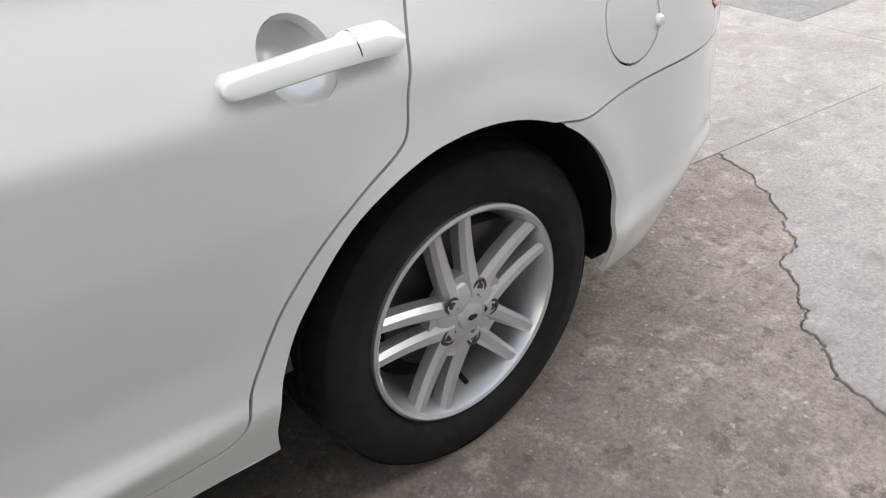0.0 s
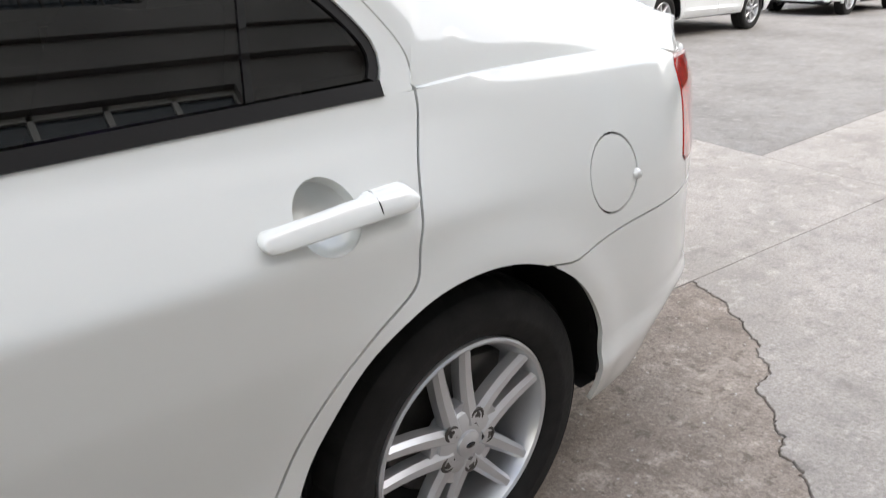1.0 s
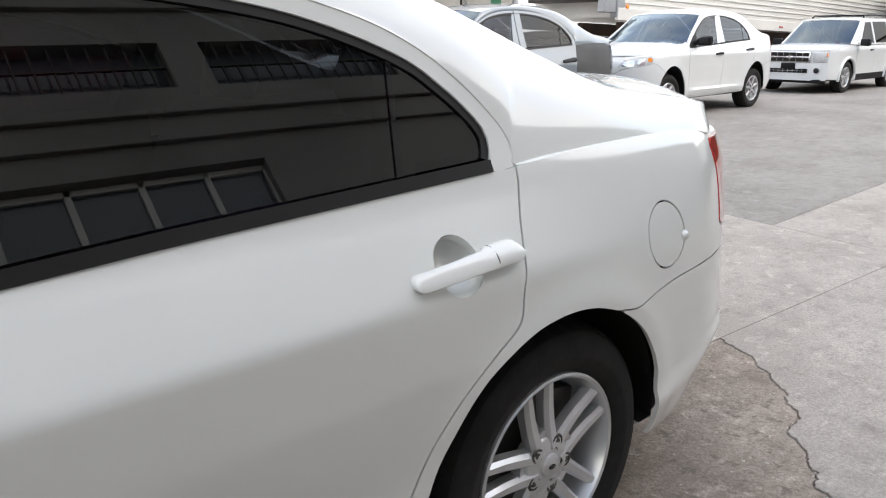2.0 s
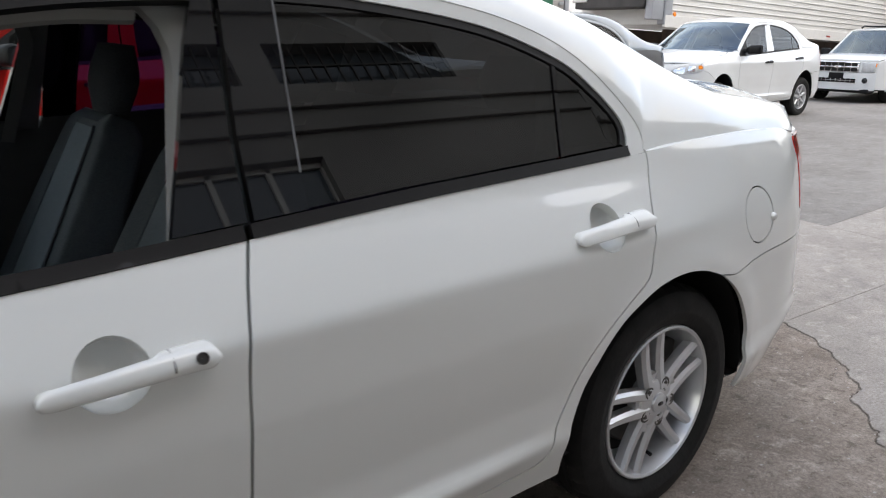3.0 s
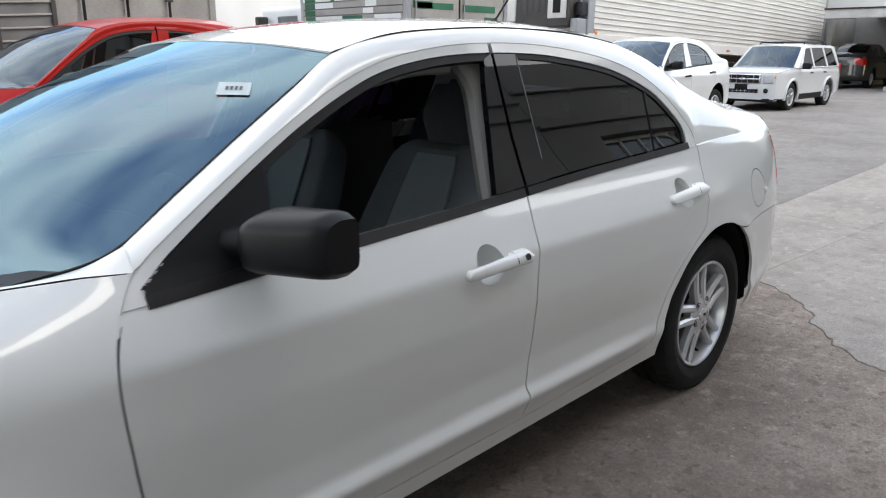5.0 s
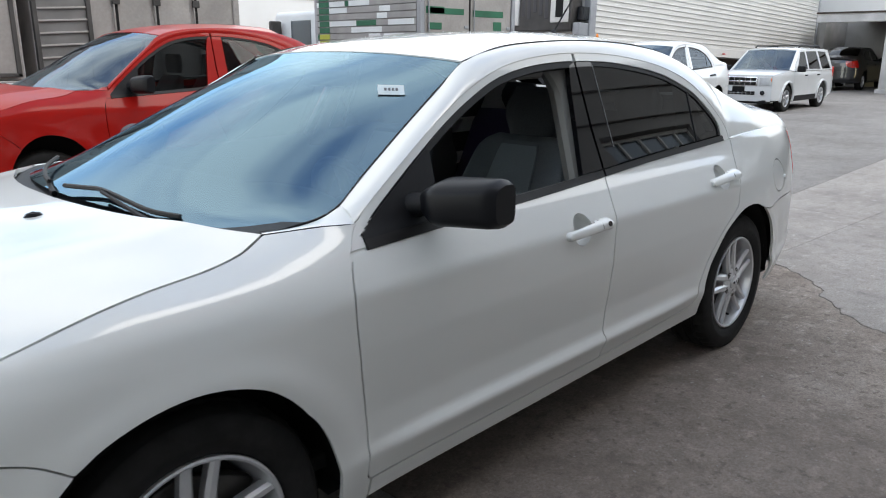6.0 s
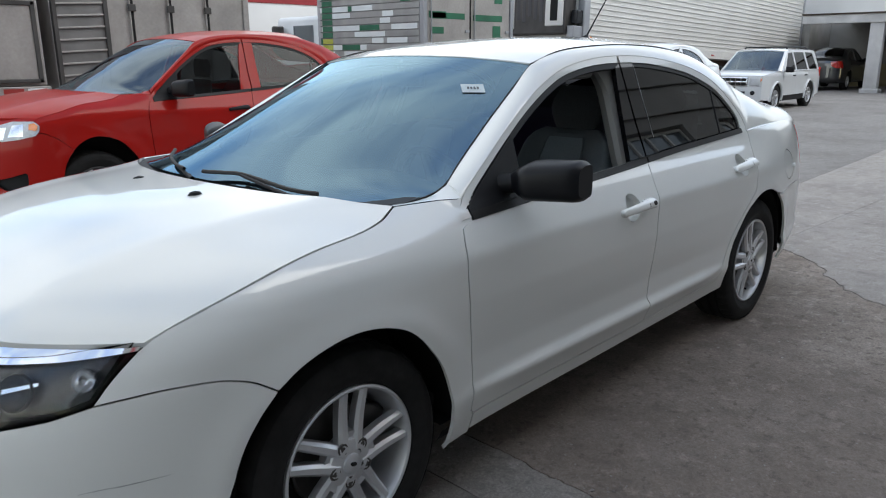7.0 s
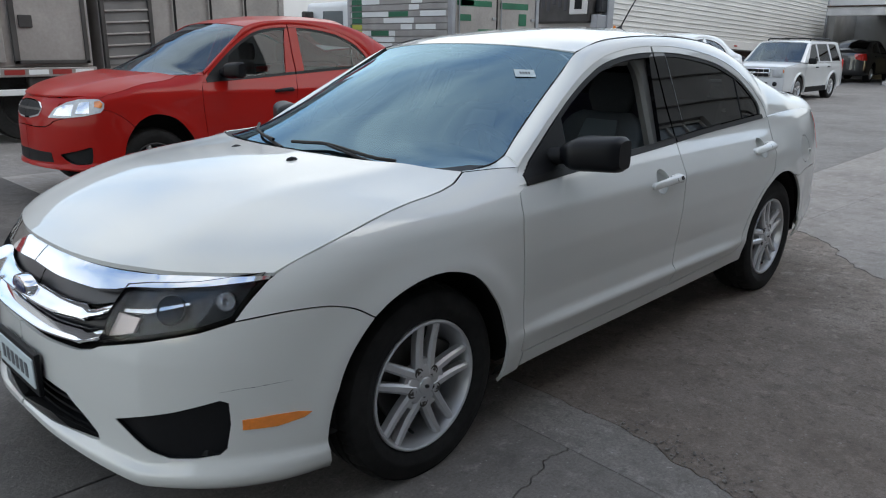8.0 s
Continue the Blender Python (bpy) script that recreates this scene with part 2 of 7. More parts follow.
def grid_mesh(rows, close_u=False, close_v=False):
    """Verts and faces of a grid of points, rows[i][j]."""
    nr, nc = len(rows), len(rows[0])
    verts = [p for r in rows for p in r]
    faces = []
    for i in range(nr if close_u else nr - 1):
        for j in range(nc if close_v else nc - 1):
            a, b = i, (i + 1) % nr
            c, d = j, (j + 1) % nc
            faces.append((a * nc + c, b * nc + c, b * nc + d, a * nc + d))
    return verts, faces


def tube(points, radius, sides=8, ends=True):
    """A bmesh tube along points; radius may be a list."""
    pts = [Vector(p) for p in points]
    bm = bmesh.new()
    rings = []
    for i, p in enumerate(pts):
        d = (pts[min(i + 1, len(pts) - 1)] - pts[max(i - 1, 0)]).normalized()
        a = d.orthogonal().normalized() if i == 0 else (rings[-1][1] - d * rings[-1][1].dot(d)).normalized()
        b = d.cross(a)
        r = radius[i] if isinstance(radius, (list, tuple)) else radius
        rings.append(([bm.verts.new(p + r * (math.cos(k) * a + math.sin(k) * b)) for k in (2 * math.pi * s / sides for s in range(sides))], a))
    for (ra, _), (rb, _) in zip(rings, rings[1:]):
        for s in range(sides):
            bm.faces.new((ra[s], ra[(s + 1) % sides], rb[(s + 1) % sides], rb[s]))
    if ends:
        bm.faces.new(list(reversed(rings[0][0])))
        bm.faces.new(rings[-1][0])
    return bm


def lathe(profile, turns=48, centre=(0, 0, 0)):
    """A surface of revolution round the y axis; profile rows are (radius, y)."""
    rows = []
    for k in range(turns):
        a = 2 * math.pi * k / turns
        rows.append([(centre[0] + r * math.cos(a), centre[1] + y, centre[2] + r * math.sin(a)) for r, y in profile])
    return grid_mesh(rows, close_u=True)


def inside(poly, x, y):
    hit = False
    j = len(poly) - 1
    for i in range(len(poly)):
        (xi, yi), (xj, yj) = poly[i], poly[j]
        if (yi > y) != (yj > y) and x < (xj - xi) * (y - yi) / (yj - yi) + xi:
            hit = not hit
        j = i
    return hit


def area2(poly):
    return sum(a[0] * b[1] - b[0] * a[1] for a, b in zip(poly, poly[1:] + poly[:1]))


def resample(poly, step, closed=True):
    out = []
    pairs = list(zip(poly, poly[1:] + poly[:1])) if closed else list(zip(poly, poly[1:]))
    for a, b in pairs:
        n = max(1, int(math.ceil(math.hypot(b[0] - a[0], b[1] - a[1]) / step)))
        out += [(a[0] + (b[0] - a[0]) * k / n, a[1] + (b[1] - a[1]) * k / n) for k in range(n)]
    if not closed:
        out.append(poly[-1])
    return out


def inset(poly, gap):
    """The closed outline moved inwards by gap (outwards: minus)."""
    p = poly if area2(poly) > 0 else poly[::-1]
    out = []
    for i in range(len(p)):
        a, b, c = p[i - 1], p[i], p[(i + 1) % len(p)]
        u, v = Vector((b[0] - a[0], b[1] - a[1])), Vector((c[0] - b[0], c[1] - b[1]))
        if u.length < 1e-9 or v.length < 1e-9:
            continue
        n1, n2 = Vector((-u.y, u.x)).normalized(), Vector((-v.y, v.x)).normalized()
        m = n1 + n2
        k = min(2.0, 2.0 / max(m.length_squared, 1e-6)) if m.length > 1e-6 else 0
        out.append((b[0] + m.x * gap * k, b[1] + m.y * gap * k))
    return out


def curve(points, n=60):
    """A smooth curve through points (Catmull-Rom), resampled to n+1 even steps."""
    p = [Vector(q) for q in points]
    ext = [2 * p[0] - p[1]] + p + [2 * p[-1] - p[-2]]
    out = []
    for i in range(1, len(ext) - 2):
        a, b, c, d = ext[i - 1 : i + 3]
        for k in range(12):
            t = k / 12
            out.append(0.5 * (2 * b + (c - a) * t + (2 * a - 5 * b + 4 * c - d) * t * t + (3 * b - a - 3 * c + d) * t**3))
    out.append(p[-1])
    s = np.cumsum([0] + [(b - a).length for a, b in zip(out, out[1:])])
    arr = np.array([tuple(v) for v in out])
    w = np.linspace(0, s[-1], n + 1)
    return np.stack([np.interp(w, s, arr[:, k]) for k in range(arr.shape[1])], 1)


def sheet(outline, holes, surf, step, depth=0.012, gap=0.0022, warp=None, flip=False):
    """A panel: the outline, less its holes, in the surface's two coordinates, filled with an even net, laid on the surface, its edges
    folded inwards by depth. surf(a, b) gives a point and its outward normal."""
    ring = resample(inset(outline, gap), step)
    rings = [ring] + [resample(inset(h, -gap), step)[::-1] for h in holes]
    pts, edges = [], []
    for r in rings:
        o = len(pts)
        pts += r
        edges += [(o + i, o + (i + 1) % len(r)) for i in range(len(r))]
    nb = len(pts)
    xs, ys = [p[0] for p in ring], [p[1] for p in ring]
    lo = np.array(pts)
    h = step * 0.866
    row = 0
    y = min(ys) + h * 0.5
    while y < max(ys):
        x = min(xs) + (step * 0.5 if row % 2 else 0)
        while x < max(xs):
            if inside(ring, x, y) and not any(inside(q, x, y) for q in rings[1:]):
                if ((lo[:, 0] - x) ** 2 + (lo[:, 1] - y) ** 2).min() > (0.55 * step) ** 2:
                    pts.append((x, y))
            x += step
        y += h
        row += 1
    from mathutils.geometry import delaunay_2d_cdt
    vs, _, fs, ov, _, _ = delaunay_2d_cdt([Vector(p) for p in pts], edges, [], 0, 1e-7)
    keep = []
    for f in fs:
        cx, cy = sum(vs[i].x for i in f) / 3, sum(vs[i].y for i in f) / 3
        if inside(ring, cx, cy) and not any(inside(q, cx, cy) for q in rings[1:]):
            keep.append(tuple(f))
    used = sorted({i for f in keep for i in f})
    at = {i: k for k, i in enumerate(used)}
    verts, norms = [], []
    for i in used:
        p, nrm = surf(vs[i].x, vs[i].y)
        verts.append(Vector(p))
        norms.append(Vector(nrm))
    faces = [tuple(at[i] for i in f) for f in keep]
    # outward facing
    f0 = faces[len(faces) // 2]
    nn = (verts[f0[1]] - verts[f0[0]]).cross(verts[f0[2]] - verts[f0[0]])
    if nn.dot(norms[f0[0]]) < 0:
        faces = [f[::-1] for f in faces]
    if depth:
        count = {}
        for f in faces:
            for a, b in zip(f, f[1:] + f[:1]):
                count[(a, b)] = count.get((a, b), 0) + 1
        rim = [(a, b) for (a, b) in count if (b, a) not in count]
        low = {}
        dup = {}
        for a, b in rim:
            for i in (a, b):
                if i not in low:
                    dup[i] = len(verts)
                    verts.append(verts[i].copy())
                    norms.append(norms[i])
                    low[i] = len(verts)
                    verts.append(verts[i] - norms[i] * depth)
                    norms.append(norms[i])
        faces += [(dup[b], dup[a], low[a], low[b]) for a, b in rim]
    if warp:
        verts = [warp(v) for v in verts]
    return verts, faces


def mirrored(verts, faces):
    return [Vector((v[0], -v[1], v[2])) for v in verts], [tuple(reversed(f)) for f in faces]


def joined(*pieces):
    vs, fs = [], []
    for v, f in pieces:
        o = len(vs)
        vs += [Vector(p) for p in v]
        fs += [tuple(i + o for i in q) for q in f]
    return vs, fs


def welded(name, verts, faces, material, parent, label="", dist=0.0008):
    bm = bmesh.new()
    bv = [bm.verts.new(v) for v in verts]
    for f in faces:
        try:
            bm.faces.new([bv[i] for i in f])
        except ValueError:
            pass
    bmesh.ops.remove_doubles(bm, verts=[v for v in bm.verts if abs(v.co.y) < 0.01], dist=dist)
    return part(name, bm, material, parent, label)


# ---------------------------------------------------------------- car bodies
class Shell:
    """The outer skin of a saloon, x forward, y to its left: a plan curve round the car from the middle of its tail to the middle of its
    nose, and how far the skin stands in from it at each height."""

    PLAN = [(-2.50, 0), (-2.485, 0.32), (-2.42, 0.59), (-2.29, 0.765), (-2.07, 0.862), (-1.8, 0.900), (-1.5, 0.918), (-1.2, 0.922), (-0.5, 0.917),
            (0, 0.916), (0.6, 0.917), (1.1, 0.922), (1.4, 0.921), (1.62, 0.905), (1.8, 0.868), (1.95, 0.80), (2.08, 0.695), (2.19, 0.55), (2.27, 0.38), (2.32, 0.2), (2.335, 0)]
    REAR = [(0.15, -0.22), (0.2, -0.17), (0.26, -0.12), (0.33, -0.07), (0.38, -0.035), (0.405, -0.012), (0.42, -0.010), (0.44, -0.024), (0.48, -0.022), (0.56, -0.03), (0.66, -0.035), (0.75, -0.04), (0.9, -0.055), (0.98, -0.085), (1.06, -0.15), (1.5, -0.4)]
    QUARTER = [(0.15, -0.13), (0.22, -0.045), (0.26, -0.028), (0.30, -0.015), (0.335, -0.006), (0.35, -0.003), (0.365, -0.006), (0.378, -0.015), (0.43, -0.012), (0.56, -0.003), (0.66, 0.0), (0.74, -0.006), (0.79, -0.016), (0.83, -0.028), (0.88, -0.045), (0.93, -0.063), (0.965, -0.077), (0.985, -0.088), (1.0, -0.101), (1.03, -0.126), (1.36, -0.275), (1.5, -0.35)]
    DOOR = [(0.15, -0.11), (0.2, -0.062), (0.235, -0.046), (0.28, -0.033), (0.31, -0.024), (0.345, -0.010), (0.366, 0.000), (0.376, 0.001), (0.386, -0.008), (0.398, -0.0195), (0.48, -0.019), (0.56, -0.009), (0.66, 0.0), (0.79, -0.001), (0.803, -0.002), (0.812, -0.005), (0.822, -0.011),
            (0.85, -0.028), (0.90, -0.060), (0.925, -0.077), (0.938, -0.0862), (0.945, -0.0902), (1.0, -0.115), (1.06, -0.142), (1.36, -0.275), (1.5, -0.35)]
    DOOR_END = [(0.15, -0.11), (0.2, -0.062), (0.235, -0.046), (0.28, -0.034), (0.31, -0.028), (0.345, -0.021), (0.368, -0.018), (0.383, -0.018), (0.398, -0.018), (0.48, -0.017), (0.56, -0.009), (0.66, 0.0), (0.79, -0.001), (0.803, -0.002), (0.812, -0.005), (0.822, -0.011),
            (0.85, -0.028), (0.90, -0.060), (0.925, -0.077), (0.938, -0.0862), (0.945, -0.0902), (1.0, -0.115), (1.06, -0.142), (1.36, -0.275), (1.5, -0.35)]
    COWL = [(0.15, -0.09), (0.22, -0.03), (0.3, -0.012), (0.4, -0.006), (0.55, 0.0), (0.7, 0.0), (0.79, -0.006), (0.84, -0.022), (0.88, -0.046), (0.91, -0.075), (0.94, -0.118), (0.96, -0.16), (0.98, -0.21), (1.5, -0.4)]
    FENDER = [(0.15, -0.09), (0.22, -0.03), (0.3, -0.01), (0.4, -0.004), (0.55, 0.0), (0.68, 0.0), (0.77, -0.005), (0.83, -0.020), (0.87, -0.050), (0.90, -0.090), (0.93, -0.13), (0.96, -0.19), (1.5, -0.4)]
    FENDER_TIP = [(0.15, -0.09), (0.22, -0.03), (0.3, -0.01), (0.4, -0.004), (0.55, 0.0), (0.68, 0.0), (0.77, -0.005), (0.82, -0.016), (0.85, -0.036), (0.878, -0.067), (0.90, -0.092), (0.93, -0.13), (0.96, -0.19), (1.5, -0.4)]
    CORNER = [(0.13, -0.09), (0.17, -0.025), (0.205, 0.012), (0.25, 0.012), (0.265, -0.010), (0.3, -0.010), (0.4, -0.012), (0.55, -0.012), (0.66, -0.014), (0.73, -0.022), (0.78, -0.042), (0.82, -0.075), (0.86, -0.13), (0.9, -0.2), (1.5, -0.4)]
    NOSE = [(0.13, -0.10), (0.16, -0.03), (0.19, 0.01), (0.225, 0.012), (0.245, -0.010), (0.3, -0.012), (0.42, -0.012), (0.54, -0.018), (0.6, -0.03), (0.66, -0.05), (0.71, -0.085), (0.75, -0.125), (0.80, -0.2), (1.5, -0.4)]
    TAIL = [(z + 0.027 if 0.29 < z < 0.40 else z, d) for z, d in QUARTER]
    HUBS = (1.364, -1.364)

    def __init__(self):
        c = curve(self.PLAN, 1200)
        s = np.r_[0, np.cumsum(np.hypot(*np.diff(c, axis=0).T))]
        side = (c[:, 1] > 0.85) & (c[:, 0] > -1) & (c[:, 0] < 1)
        s -= np.interp(0.0, c[side, 0], s[side])
        self.t = np.arange(s[0], s[-1], 0.008)
        self.bx, self.by = np.interp(self.t, s, c[:, 0]), np.interp(self.t, s, c[:, 1])
        k = np.exp(-0.5 * (np.arange(-12, 13) / 5.0) ** 2)
        k /= k.sum()
        ext = lambda a, odd: np.r_[(-a[12:0:-1] if odd else a[12:0:-1]), a, (-a[-2:-14:-1] if odd else a[-2:-14:-1])]
        self.by = np.convolve(ext(self.by, True), k, "valid")
        self.bx = np.convolve(ext(self.bx, False), k, "valid")
        dx, dy = np.gradient(self.bx), np.gradient(self.by)
        ln = np.hypot(dx, dy)
        self.nx, self.ny = -dy / ln, dx / ln
        self.nx, self.ny = np.where(self.ny * self.by + self.nx * self.bx < 0, -self.nx, self.nx), np.where(self.ny * self.by + self.nx * self.bx < 0, -self.ny, self.ny)
        self.ahead = np.interp(0.0, s, s)
        self.z = np.arange(0.1, 1.5, 0.006)
        mid = (self.t > -2.45) & (self.t < 2.45)
        self.tx = (self.bx[mid], self.t[mid])
        T = self.T
        stations = [(self.t[0], self.REAR), (T(-2.2), self.REAR), (T(-1.97), self.TAIL), (T(-1.72), self.QUARTER), (T(-1.5), self.QUARTER), (T(-1.26), self.DOOR_END), (T(-0.90), self.DOOR_END), (T(-0.78), self.DOOR), (T(0.78), self.DOOR), (T(0.93), self.DOOR_END),
                    (T(1.04), self.COWL), (T(1.22), self.FENDER), (T(1.42), self.FENDER), (T(1.58), self.FENDER_TIP), (T(1.84), self.CORNER), (T(1.84) + 0.42, self.NOSE), (self.t[-1], self.NOSE)]
        tab = np.array([np.interp(self.z, *zip(*p)) for _, p in stations])
        ts = [a for a, _ in stations]
        d = np.stack([np.interp(self.t, ts, tab[:, j]) for j in range(len(self.z))], 1)
        def blur(a, sig, axis):
            w = int(3 * sig)
            kk = np.exp(-0.5 * (np.arange(-w, w + 1) / sig) ** 2)
            kk /= kk.sum()
            return np.apply_along_axis(lambda v: np.convolve(np.r_[[v[0]] * w, v, [v[-1]] * w], kk, "valid"), axis, a)
        d = blur(d, 13.0, 0)
        for h in self.HUBS:
            r = np.hypot(self.bx[:, None] - h, self.z[None] - 0.31)
            d += 0.011 * np.exp(-(((r - 0.395) / 0.042) ** 2)) * np.clip((self.z[None] - 0.2) / 0.15, 0, 1) * (np.abs(self.bx[:, None] - h) < 0.6)
        self.d = blur(blur(d, 3.0, 0), 0.9, 1)

    def T(self, x):
        return float(np.interp(x, *self.tx))

    def front(self, y):
        m = self.t > 1.5
        return float(np.interp(-y, -self.by[m], self.t[m]))

    def rear(self, y):
        m = self.t < -1.6
        return float(np.interp(y, self.by[m], self.t[m]))

    def point(self, t, z, off=0.0):
        i = min(max((t - self.t[0]) / 0.008, 0), len(self.t) - 1.001)
        j = min(max((z - 0.1) / 0.006, 0), len(self.z) - 1.001)
        a, b = int(i), int(j)
        u, v = i - a, j - b
        d = self.d
        e = (d[a, b] * (1 - u) + d[a + 1, b] * u) * (1 - v) + (d[a, b + 1] * (1 - u) + d[a + 1, b + 1] * u) * v + off
        f = lambda q: q[a] * (1 - u) + q[a + 1] * u
        return Vector((f(self.bx) + f(self.nx) * e, f(self.by) + f(self.ny) * e, z))

    def surf(self, t, z, off=0.0):
        h = 0.006
        p = self.point(t, z, off)
        n = (self.point(t - h, z) - self.point(t + h, z)).cross(self.point(t, z + h) - self.point(t, z - h))
        n = n.normalized() if n.length > 0 else Vector((0, 1, 0))
        if n.x * p.x * 0.2 + n.y * p.y < 0 and abs(p.y) > 0.02:
            n = -n
        return p, n

    def sx(self, off=0.0):
        """The skin over x and z, for the side."""
        return lambda x, z: self.surf(self.T(x), z, off)

    def st(self, off=0.0):
        return lambda t, z: self.surf(t, z, off)


SHELL = Shell()
ARCH_F = [(-75, 0.41), (-40, 0.40), (-5, 0.392), (18, 0.374), (40, 0.384), (60, 0.393), (90, 0.389), (115, 0.380), (135, 0.360), (160, 0.355), (180, 0.360), (200, 0.375), (215, 0.40)]
ARCH_R = [(-40, 0.42), (0, 0.411), (15, 0.405), (35, 0.398), (50, 0.402), (72, 0.396), (90, 0.385), (106, 0.376), (122, 0.372), (143, 0.371), (160, 0.377), (173, 0.364), (190, 0.380), (212, 0.42)]


def arch(h, table, a0, a1, n=40):
    out = []
    for k in range(n + 1):
        a = a0 + (a1 - a0) * k / n
        r = np.interp(a, *zip(*table))
        out.append((h + r * math.cos(radians(a)), 0.31 + r * math.sin(radians(a))))
    return out


def line(pts, n=40):
    return [tuple(p) for p in curve(pts, n)]


BELT = [(0.915, 0.894), (0.46, 0.912), (0.0, 0.931), (-0.25, 0.943), (-0.6, 0.962), (-1.0, 0.978), (-1.287, 0.990)]
SEAM_F = [(0.900, 0.292), (0.914, 0.312), (0.917, 0.38), (0.921, 0.47), (0.940, 0.62), (0.951, 0.76), (0.944, 0.83), (0.915, 0.894)]
SEAM_B = [(-0.180, 0.296), (-0.183, 0.395), (-0.193, 0.50), (-0.197, 0.63), (-0.203, 0.78), (-0.222, 0.865), (-0.25, 0.943)]
SEAM_R = [(-0.850, 0.323), (-0.884, 0.332), (-0.905, 0.352), (-0.915, 0.385), (-0.926, 0.418), (-0.948, 0.46), (-0.988, 0.53), (-1.048, 0.60), (-1.118, 0.66), (-1.182, 0.702), (-1.203, 0.73), (-1.212, 0.79), (-1.244, 0.88), (-1.278, 0.95), (-1.287, 0.990)]
ROOFSEAM = [(0.915, 0.894), (0.880, 0.938), (0.80, 0.996), (0.64, 1.088), (0.455, 1.186), (0.29, 1.262), (0.11, 1.319), (-0.11, 1.351), (-0.34, 1.360), (-0.58, 1.350),
            (-0.83, 1.317), (-1.0, 1.274), (-1.12, 1.22), (-1.21, 1.15), (-1.275, 1.075), (-1.295, 1.03), (-1.287, 0.990)]
DLO_F = [(0.865, 0.922), (0.77, 0.985), (0.62, 1.072), (0.44, 1.168), (0.277, 1.240), (0.14, 1.286), (-0.02, 1.314), (-0.16, 1.326), (-0.283, 1.330)]
DLO_R = [(-0.297, 1.330), (-0.42, 1.328), (-0.56, 1.320), (-0.78, 1.292), (-0.93, 1.258), (-1.085, 1.198), (-1.165, 1.140), (-1.215, 1.090), (-1.237, 1.055), (-1.236, 1.025), (-1.226, 1.004)]
HOODSEAM = [(1.097, 0.957), (1.135, 0.944), (1.184, 0.930), (1.27, 0.916), (1.41, 0.903), (1.53, 0.884), (1.662, 0.851), (1.79, 0.811), (1.872, 0.776)]
BUMPSEAM = [(1.976, 0.658), (1.92, 0.668), (1.854, 0.676), (1.79, 0.678), (1.725, 0.673), (1.66, 0.653), (1.605, 0.619)]
RBUMPSEAM = [(-1.522, 0.656), (-1.58, 0.646), (-1.64, 0.652), (-1.71, 0.663), (-1.80, 0.671), (-2.0, 0.674), (-2.12, 0.676)]


def off_curve(pts, d):
    """A (x, z) curve moved square to itself by d."""
    out = []
    for i, p in enumerate(pts):
        a, b = pts[max(i - 1, 0)], pts[min(i + 1, len(pts) - 1)]
        u = Vector((b[0] - a[0], b[1] - a[1])).normalized()
        out.append((p[0] - u.y * d, p[1] + u.x * d))
    return out


def belt(x):
    xs, zs = zip(*sorted(BELT))
    return float(np.interp(x, xs, zs))


def ruled(a, b, bulge, n=10, out=None):
    """Rows between two curves, bowed outwards in the middle."""
    rows = []
    for p, q in zip(a, b):
        p, q = Vector(p), Vector(q)
        row = []
        for k in range(n + 1):
            s = k / n
            w = p.lerp(q, s)
            o = Vector((0, w.y, max(w.z - 0.6, 0.1) * 0.9)).normalized()
            row.append(w + o * (bulge(w.x) if callable(bulge) else bulge) * 4 * s * (1 - s))
        rows.append(row)
    return rows


def spread(edge, mid, n=24, px=2.0, pz=2.0, bump=None):
    """Rows across the car between an edge curve and its mirror image, through the curve in the middle."""
    rows = []
    for e, m in zip(edge, mid):
        row = []
        for k in range(-n, n + 1):
            s = k / n
            x = e[0] + (m[0] - e[0]) * (1 - abs(s) ** px)
            z = e[2] + (m[2] - e[2]) * (1 - abs(s) ** pz)
            row.append(Vector((x, s * e[1], z)) if bump is None else bump(Vector((x, s * e[1], z))))
        rows.append(row)
    return rows


def up_faces(v, f):
    q = f[len(f) // 2]
    n = (Vector(v[q[1]]) - Vector(v[q[0]])).cross(Vector(v[q[2]]) - Vector(v[q[0]]))
    return (v, f) if n.z > 0 else (v, [tuple(reversed(g)) for g in f])


def skirt(v, f, depth):
    """Edges of a patch folded down by depth."""
    v = [Vector(p) for p in v]
    seen = {}
    for q in f:
        for a, b in zip(q, q[1:] + q[:1]):
            seen[(a, b)] = 1
    rim = [(a, b) for a, b in seen if (b, a) not in seen]
    f = list(f)
    dup, low = {}, {}
    for a, b in rim:
        for i in (a, b):
            if i not in low:
                dup[i] = len(v)
                v.append(v[i].copy())
                low[i] = len(v)
                v.append(v[i] - Vector((0, v[i].y * 0.01, depth)))
    return v, f + [(dup[b], dup[a], low[a], low[b]) for a, b in rim]


def fillet_box(name, x0, x1, y0, y1, z0, z1, bevel, material, parent, label="", warp=None, seg=3):
    bm = box(bmesh.new(), x0, x1, y0, y1, z0, z1, bevel, seg)
    if warp:
        for v in bm.verts:
            v.co = warp(v.co)
    return part(name, bm, material, parent, label)


